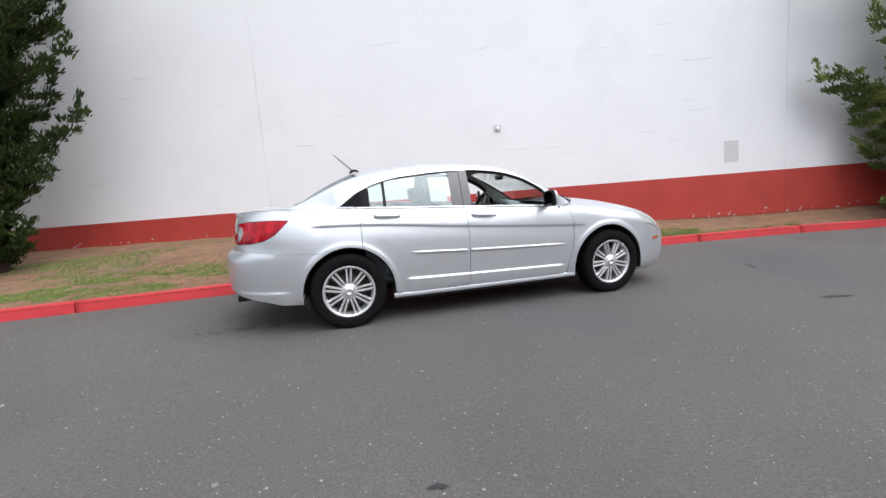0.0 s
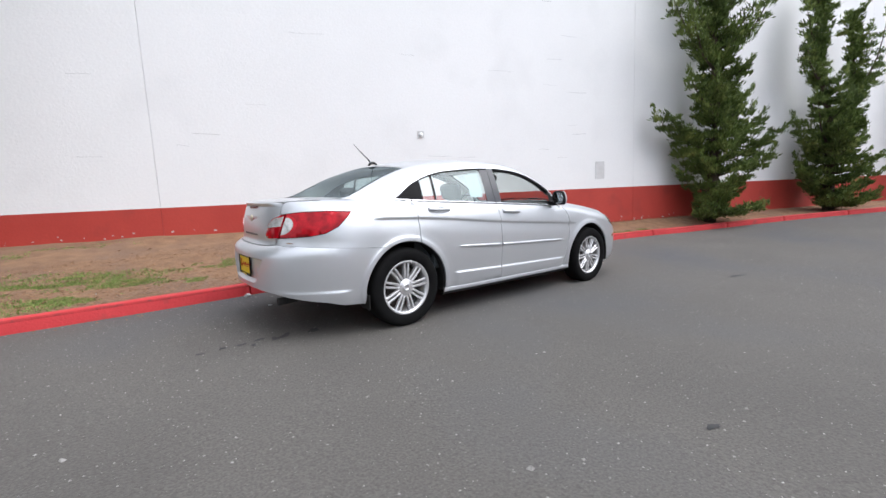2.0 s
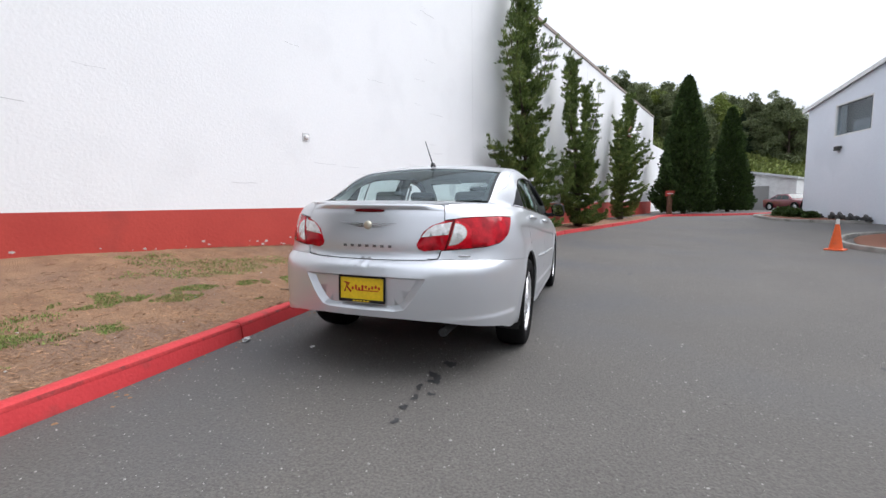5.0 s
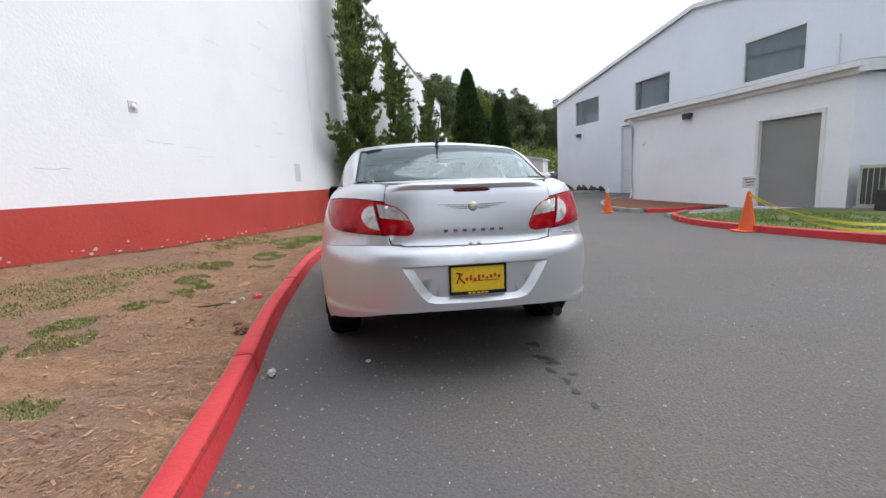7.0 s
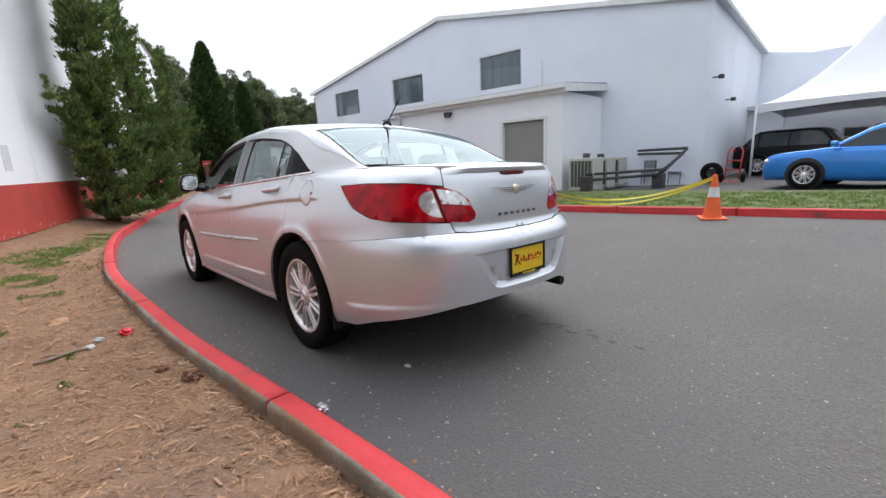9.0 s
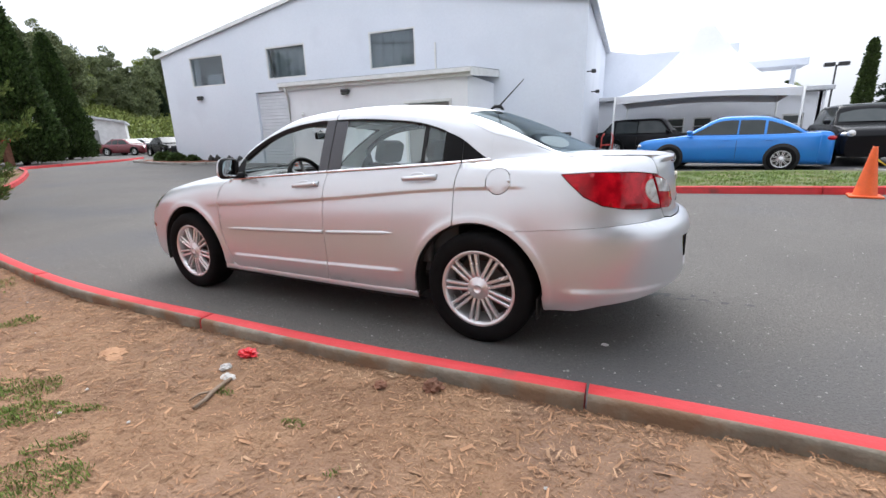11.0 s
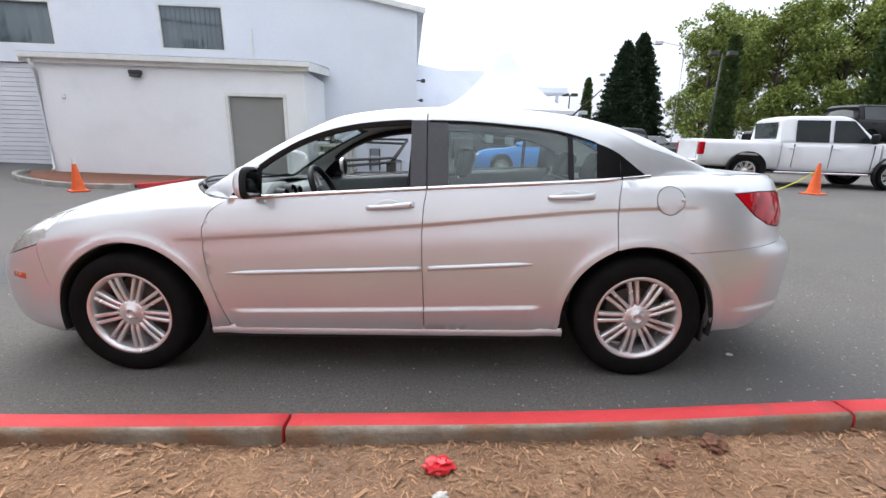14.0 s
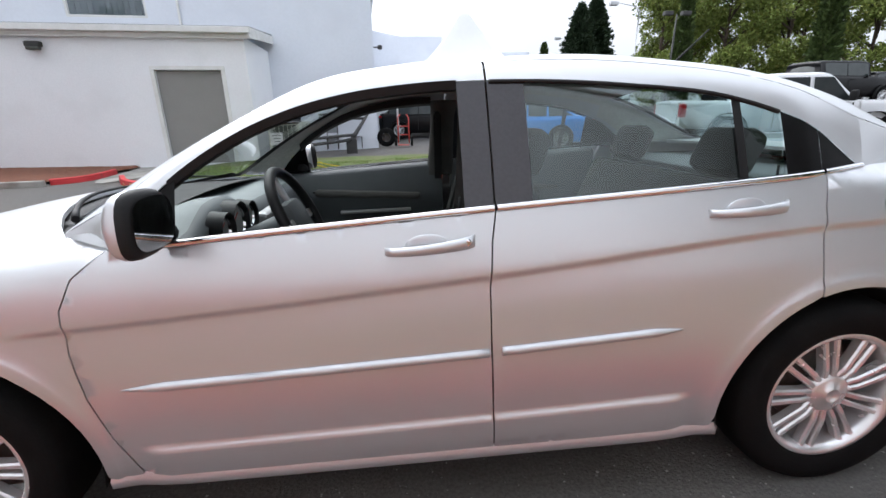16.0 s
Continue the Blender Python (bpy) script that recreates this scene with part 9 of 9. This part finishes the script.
for k in range(9):
    x, y = 18.9 + 0.42 * k, -12.9 + 0.35 * math.sin(k * 1.7)
    z = ground_z(x, y) + 0.05
    j = thing("scrap_part", "black scrap car part lying in the bed", "scrap", group="scrap parts")
    bm = bmesh.new()
    add_tube(bm, [(x - 0.4, y, z + 0.05), (x - 0.1, y + 0.1, z + 0.18 + 0.2 * rnd.random()), (x + 0.35, y - 0.05, z + 0.06)], [0.05, 0.07, 0.04], 7)
    part("bar", bm, M["dark_metal"], j)
    part("lump", box((x, y, z + 0.12), (0.35, 0.25, 0.2), 0.05, rotz(rnd.uniform(0, 180))), M["dark_metal"], j)

# ---- oil marks and grit on the asphalt ----
M["oil"] = material("oil_stain", (0.022, 0.022, 0.023), (0.035, 0.035, 0.036), rough=0.55, rough2=0.8, scale=12)


def blot(x, y, rx, ry, seed, turn=0.0):
    r = random.Random(seed)
    n = 26
    bm = bmesh.new()
    ph = [r.uniform(0, 6.3) for _ in range(4)]
    vs = []
    for k in range(n):
        a = math.tau * k / n
        q = 1 + 0.25 * math.sin(2 * a + ph[0]) + 0.2 * math.sin(3 * a + ph[1]) + 0.15 * math.sin(7 * a + ph[2]) + r.uniform(-0.12, 0.12)
        px, py = rx * q * math.cos(a), ry * q * math.sin(a)
        c, s = math.cos(radians(turn)), math.sin(radians(turn))
        X, Y = x + px * c - py * s, y + px * s + py * c
        vs.append(bm.verts.new((X, Y, ground_z(X, Y) + 0.0035)))
    bm.faces.new(vs)
    bmesh.ops.triangulate(bm, faces=bm.faces[:])
    ob = part("oil_stain", bm, M["oil"])
    tagged(ob, "dark oil stain on the asphalt", "stain", "oil stains")


for k, (x, y, a, b, t) in enumerate(((-2.06, -0.46, 0.055, 0.035, 10), (-2.30, -0.44, 0.07, 0.035, 30), (-2.38, -0.46, 0.04, 0.025, 60), (-2.48, -0.40, 0.035, 0.02, 10), (-2.62, -0.43, 0.03, 0.02, 0), (-2.75, -0.42, 0.03, 0.02, 40), (-2.55, -0.50, 0.02, 0.02, 0),
                                     (-2.9, -0.44, 0.025, 0.02, 0), (3.67, -0.66, 0.13, 0.025, 60), (4.5, -0.25, 0.14, 0.02, 5), (2.97, -2.02, 0.16, 0.03, -10), (-0.65, -0.62, 0.16, 0.012, 4), (-1.25, -3.19, 0.035, 0.02, 0), (-1.0, 0.2, 0.1, 0.06, 0))):
    blot(x, y, a, b, k, t)
M["grit"] = material("pale_grit", (0.28, 0.27, 0.255), (0.19, 0.18, 0.17), rough=0.9, scale=30, island=0.6)
rg = np.random.RandomState(5)


def scatter(name, n, place, size, mat, label, category, flat=0.6, zoff=0.0):
    V, Fc = [], []
    for _ in range(n):
        x, y, z = place()
        s = size * rg.lognormal(0, 0.45)
        k = len(V)
        a = rg.uniform(0, 6.28)
        for j in range(4):
            an = a + j * math.pi / 2 + rg.uniform(-0.3, 0.3)
            V.append((x + s * math.cos(an), y + s * math.sin(an), z - s * 0.1 + zoff))
        V.append((x + rg.uniform(-0.3, 0.3) * s, y + rg.uniform(-0.3, 0.3) * s, z + s * flat + zoff))
        Fc += [(k, k + 1, k + 4), (k + 1, k + 2, k + 4), (k + 2, k + 3, k + 4), (k + 3, k, k + 4)]
    me = bpy.data.meshes.new(name)
    me.from_pydata(V, [], Fc)
    ob = part(name, me, M[mat])
    tagged(ob, label, category, kind="stuff")
    return ob


_vx = np.array([p[0] for p in _kl])
_vy = np.array([p[1] for p in _kl])
_vu = _vx * WD.x + _vy * WD.y


def on_lot():
    while True:
        x, y = rg.uniform(-9, 14), rg.uniform(-7.0, 1.4)
        if rg.uniform() > math.exp(-((x + 3) ** 2 + (y + 1.5) ** 2) / 60) + 0.12:
            continue
        yk = float(np.interp(x, _vx, _vy))
        if y < yk - 0.02:
            return x, y, ground_z(x, y)


scatter("asphalt_grit", 42000, on_lot, 0.0035, "grit", "pale grit specks strewn over the asphalt", "grit")


def by_kerb():
    p = _kl[rg.randint(0, len(_kl) - 1)]
    x = p[0] + rg.uniform(-0.15, 0.15)
    y = float(np.interp(x, _vx, _vy)) - abs(rg.normal(0, 0.10)) - 0.01
    return x, y, ground_z(x, y)


_kl_near = [p for p in _kl if -7 < p[0] < 8]
M["leaf_litter"] = material("dry_leaf_litter", (0.33, 0.19, 0.09), (0.20, 0.11, 0.06), rough=0.9, scale=20, island=0.5)
scatter("kerb_litter", 900, by_kerb, 0.011, "leaf_litter", "dry leaf crumbs along the kerb", "litter", 0.3)

# ---- dry litter and grass on the verge ----
M["straw"] = material("dry_straw_and_bark", (0.37, 0.222, 0.13), (0.25, 0.14, 0.082), rough=0.95, scale=5, fine=60, island=0.45, spec=0.2, stain=(0.48, 0.33, 0.21), stain_scale=5, stain_at=(0.55, 0.75))
M["grass"] = material("green_grass_blades", (0.20, 0.29, 0.07), (0.14, 0.21, 0.05), rough=0.6, scale=3, fine=30, island=0.45, spec=0.3, stain=(0.30, 0.29, 0.10), stain_scale=3, stain_at=(0.55, 0.75))
vr = np.random.RandomState(9)


def verge_at(x, d):
    """A point of the verge at x, d metres behind the kerb."""
    y = float(np.interp(x, _vx, _vy))
    foot = float((WOFF - x * WN.x) / WN.y)
    w = foot - y - KERB_W
    t = min(0.995, max(0.0, (d) / max(0.2, w)))
    return Vector((x, y + KERB_W + t * w, 0)), t


def verge_z(q):
    p = Vector(q)
    u = p.dot(WD)
    # the kerb point from which the line to the wall's foot passes q
    best = int(np.argmin(np.abs(_vu - u)))
    k = _kl[best]
    a = Vector((k[0], k[1], 0))
    tot = (on_wall(u, 0) - a).length - KERB_W
    t = min(1, max(0, ((p - a).length - KERB_W) / max(tot, 0.2)))
    return verge_point(k, t).z


def straw(name, n, xr, dr, size, mat, label):
    V, Fc = [], []
    for _ in range(n):
        x = vr.uniform(*xr)
        d = dr[0] + (dr[1] - dr[0]) * vr.uniform() ** 1.4
        q, t = verge_at(x, d)
        z = verge_z(q) + 0.004
        a = vr.uniform(0, 6.28)
        L = min(0.055, size * vr.lognormal(0, 0.45))
        w = L * vr.uniform(0.08, 0.22)
        tilt = vr.normal(0.12, 0.25)
        c, s = math.cos(a), math.sin(a)
        k = len(V)
        dz = L * math.sin(abs(tilt)) * 0.6
        b = vr.uniform(0.2, 0.6) * w
        V += [(q.x - c * L / 2 - s * w / 2, q.y - s * L / 2 + c * w / 2, z), (q.x - c * L / 2 + s * w / 2, q.y - s * L / 2 - c * w / 2, z + b), (q.x + c * L / 2 + s * w / 2, q.y + s * L / 2 - c * w / 2, z + dz + b), (q.x + c * L / 2 - s * w / 2, q.y + s * L / 2 + c * w / 2, z + dz)]
        Fc.append((k, k + 1, k + 2, k + 3))
    me = bpy.data.meshes.new(name)
    me.from_pydata(V, [], Fc)
    ob = part(name, me, M[mat])
    tagged(ob, label, "litter", kind="stuff")


straw("verge_straw", 105000, (-4.6, 4.0), (0.0, 2.8), 0.0135, "straw", "fine dry straw and needles covering the verge")
straw("verge_chips", 420, (-4.6, 4.0), (0.05, 2.6), 0.026, "straw", "scattered bark chips on the verge")
straw("verge_straw_far", 9000, (-9.0, 12.0), (0.02, 3.2), 0.035, "straw", "dry straw and bark scraps covering the verge")


def tussocks(name, patches, per, hgt, label, zf):
    V, Fc = [], []
    for px, py, pr in patches:
        for _ in range(int(per * pr * pr)):
            a, rr = vr.uniform(0, 6.28), pr * math.sqrt(vr.uniform())
            x, y = px + rr * math.cos(a) * 1.5, py + rr * math.sin(a) * 0.8
            if noise.noise(Vector((x * 3.1, y * 3.1, 2))) < -0.12:
                continue
            z = zf(x, y)
            if z is None:
                continue
            h = hgt * vr.lognormal(0, 0.35)
            b = vr.uniform(0, 6.28)
            lx, ly = math.cos(b) * h * 0.55, math.sin(b) * h * 0.55
            w = (0.0014 if hgt < 0.03 else 0.0035) + 0.001 * vr.uniform()
            k = len(V)
            V += [(x - w * math.sin(b), y + w * math.cos(b), z - 0.004), (x + w * math.sin(b), y - w * math.cos(b), z - 0.004), (x + lx * 0.4 + w * 0.8 * math.sin(b), y + ly * 0.4 - w * 0.8 * math.cos(b), z + h * 0.65), (x + lx, y + ly, z + h)]
            Fc += [(k, k + 1, k + 2), (k, k + 2, k + 3)]
    me = bpy.data.meshes.new(name)
    me.from_pydata(V, [], Fc)
    ob = part(name, me, M["grass"])
    tagged(ob, label, "grass", kind="stuff")


def vz2(x, y):
    yk = float(np.interp(x, _vx, _vy)) + KERB_W + 0.02
    foot = float((WOFF - x * WN.x) / WN.y) - 0.03
    if not yk < y < foot:
        return None
    return verge_z((x, y, 0))


def grass_field():
    """Short grass in swathes along the verge, denser towards the wall and at its near end."""
    V, Fc = [], []
    for _ in range(230000):
        x = vr.uniform(-9.0, 9.5)
        q, t = verge_at(x, vr.uniform(0.05, 3.9))
        u, v = q.dot(WD), q.dot(WN)
        f = noise.noise(Vector((u * 0.42, v * 1.15, 1.7))) + 0.55 * noise.noise(Vector((u * 1.3, v * 2.6, 5.0))) + 0.35 * noise.noise(Vector((u * 5.5, v * 7, 2.0)))
        f += 0.10 * ease(-3.0, -5.0, q.x) - 0.28 * ease(-2.6, -1.6, q.x) * ease(2.6, 1.4, q.x) * ease(0.42, 0.25, t) - 0.05 - 0.5 * ease(3.05, 2.5, q.y) * ease(-3.8, -3.2, q.x) * ease(3.2, 2.6, q.x)
        if t > 0.97 or f < 0.16 + vr.uniform(-0.05, 0.18):
            continue
        z = verge_z(q) - 0.003
        h = 0.016 * vr.lognormal(0, 0.35)
        b = vr.uniform(0, 6.28)
        c, s_ = math.cos(b), math.sin(b)
        w = 0.003 + 0.002 * vr.uniform()
        k = len(V)
        V += [(q.x - w * s_, q.y + w * c, z), (q.x + w * s_, q.y - w * c, z), (q.x + c * h * 0.25 + w * 0.8 * s_, q.y + s_ * h * 0.25 - w * 0.8 * c, z + h * 0.65), (q.x + c * h * 0.6, q.y + s_ * h * 0.6, z + h)]
        Fc += [(k, k + 1, k + 2), (k, k + 2, k + 3)]
    me = bpy.data.meshes.new("verge_grass")
    me.from_pydata(V, [], Fc)
    ob = part("verge_grass", me, M["grass"])
    tagged(ob, "patches of short green grass on the dry verge", "grass", kind="stuff")


grass_field()
TUFTS = [(0.44, 2.40, 0.18), (0.62, 2.62, 0.20), (-0.12, 2.52, 0.20), (-0.24, 2.40, 0.11), (0.10, 2.62, 0.12), (-0.80, 2.48, 0.09), (-0.62, 2.68, 0.17), (-1.35, 2.16, 0.05), (-1.52, 2.64, 0.20), (-2.55, 2.18, 0.18), (-1.1, 2.85, 0.2), (-0.55, 1.98, 0.04), (-1.05, 2.02, 0.04),
         (1.67, 2.1, 0.22), (2.6, 2.2, 0.3), (1.65, 2.7, 0.25), (3.9, 2.1, 0.35), (5.0, 1.85, 0.4), (6.9, 1.2, 0.4), (-1.95, 3.03, 0.3), (-3.1, 2.55, 0.3), (-3.68, 1.92, 0.3), (-4.7, 1.9, 0.35), (-5.4, 2.3, 0.45), (-4.5, 2.85, 0.4), (-3.6, 2.95, 0.3)]
tussocks("verge_tufts", TUFTS, 56000, 0.0125, "small tufts of green grass on the dry verge", vz2)


def isl_z(x, y):
    return ground_z(x, y) + 0.095


ip = [(x, y, 0.8) for x in np.arange(-6.2, 5.0, 0.9) for y in (-7.3, -8.2, -9.2) if not (x < -5.5 and y < -8.5)]
tussocks("island_grass", ip, 1500, 0.036, "thin green grass on the island", isl_z)

# ---- loose things on the verge ----
M["bag_red"] = material("red_plastic_wrapper", (0.62, 0.02, 0.03), (0.5, 0.015, 0.025), rough=0.3)
M["pebble"] = material("pale_stone", (0.55, 0.54, 0.52), (0.42, 0.41, 0.39), rough=0.8, scale=25, bump=0.002)
M["wood_grey"] = material("weathered_stick", (0.28, 0.21, 0.15), (0.20, 0.15, 0.11), rough=0.9, scale=15, stretch=(6, 6, 20))


def crumple(name, x, y, z, s, mat, label, category, seed, sq=(1, 1, 0.6)):
    if z is None:
        z = verge_z((x, y, 0)) + s * sq[2] * 0.55
    bm = bmesh.new()
    bmesh.ops.create_icosphere(bm, subdivisions=3, radius=1)
    for v in bm.verts:
        n = noise.noise(v.co * 2.3 + Vector((seed, 0, 0))) * 0.55 + noise.noise(v.co * 5 + Vector((0, seed, 0))) * 0.25
        v.co = Vector((x, y, z)) + Vector([a * b * s * (1 + n) for a, b in zip(v.co, sq)])
    ob = part(name, bm, M[mat], smooth=30)
    tagged(ob, label, category)


crumple("plastic_wrapper", -0.335, 1.68, None, 0.052, "bag_red", "crumpled red plastic wrapper on the verge", "litter", 3, (1.0, 0.8, 0.5))
crumple("stone", -0.345, 1.825, None, 0.028, "pebble", "small pale stone on the verge", "stone", 4)
crumple("flat_stone", -0.44, 1.88, None, 0.045, "pebble", "flat pale stone on the verge", "stone", 5, (1.0, 0.55, 0.25))
crumple("bark_lump", -1.44, 1.53, None, 0.045, "red_bark", "dark red bark lump beside the kerb", "bark", 6)
crumple("bark_lump", -1.2, 1.62, None, 0.03, "red_bark", "dark red bark lump beside the kerb", "bark", 8)
crumple("dry_leaf", 0.42, 2.0, None, 0.065, "straw", "large dry curled leaf on the verge", "leaf", 7, (1.2, 0.8, 0.12))
crumple("dry_leaf", 0.33, 2.04, None, 0.045, "straw", "large dry curled leaf on the verge", "leaf", 17, (1.2, 0.8, 0.12))
crumple("can", -2.15, 1.17, ground_z(-2.15, 1.17) + 0.02, 0.026, "silver_plastic", "crushed silver and blue can by the kerb", "can", 9, (1.3, 0.8, 0.7))
crumple("paper_scrap", -2.08, 0.62, ground_z(-2.08, 0.62) + 0.006, 0.02, "sign_white", "small white paper scrap on the asphalt", "litter", 10, (1, 0.7, 0.3))
st_ = thing("stick", "weathered brown stick lying on the verge", "stick")
bm = bmesh.new()
_sp = [(-0.475, 1.89), (-0.50, 1.95), (-0.515, 2.01), (-0.545, 2.07), (-0.565, 2.14)]
add_tube(bm, [(x, y, verge_z((x, y, 0)) + 0.014) for x, y in _sp], [0.008, 0.010, 0.011, 0.010, 0.007], 7)
part("shaft", bm, M["wood_grey"], st_)
bm = bmesh.new()
add_tube(bm, [(x, y, verge_z((x, y, 0)) + h) for x, y, h in ((-0.515, 2.01, 0.014), (-0.49, 2.06, 0.022), (-0.485, 2.11, 0.012))], [0.007, 0.005, 0.003], 6)
part("twig", bm, M["wood_grey"], st_)
for k in range(26):
    x = vr.uniform(-4, 3)
    q, t = verge_at(x, vr.uniform(0.1, 2.2))
    crumple("pebble", q.x, q.y, verge_z(q) + 0.006, vr.uniform(0.004, 0.010), "pebble", "small pale pebble on the verge", "stone", 30 + k)
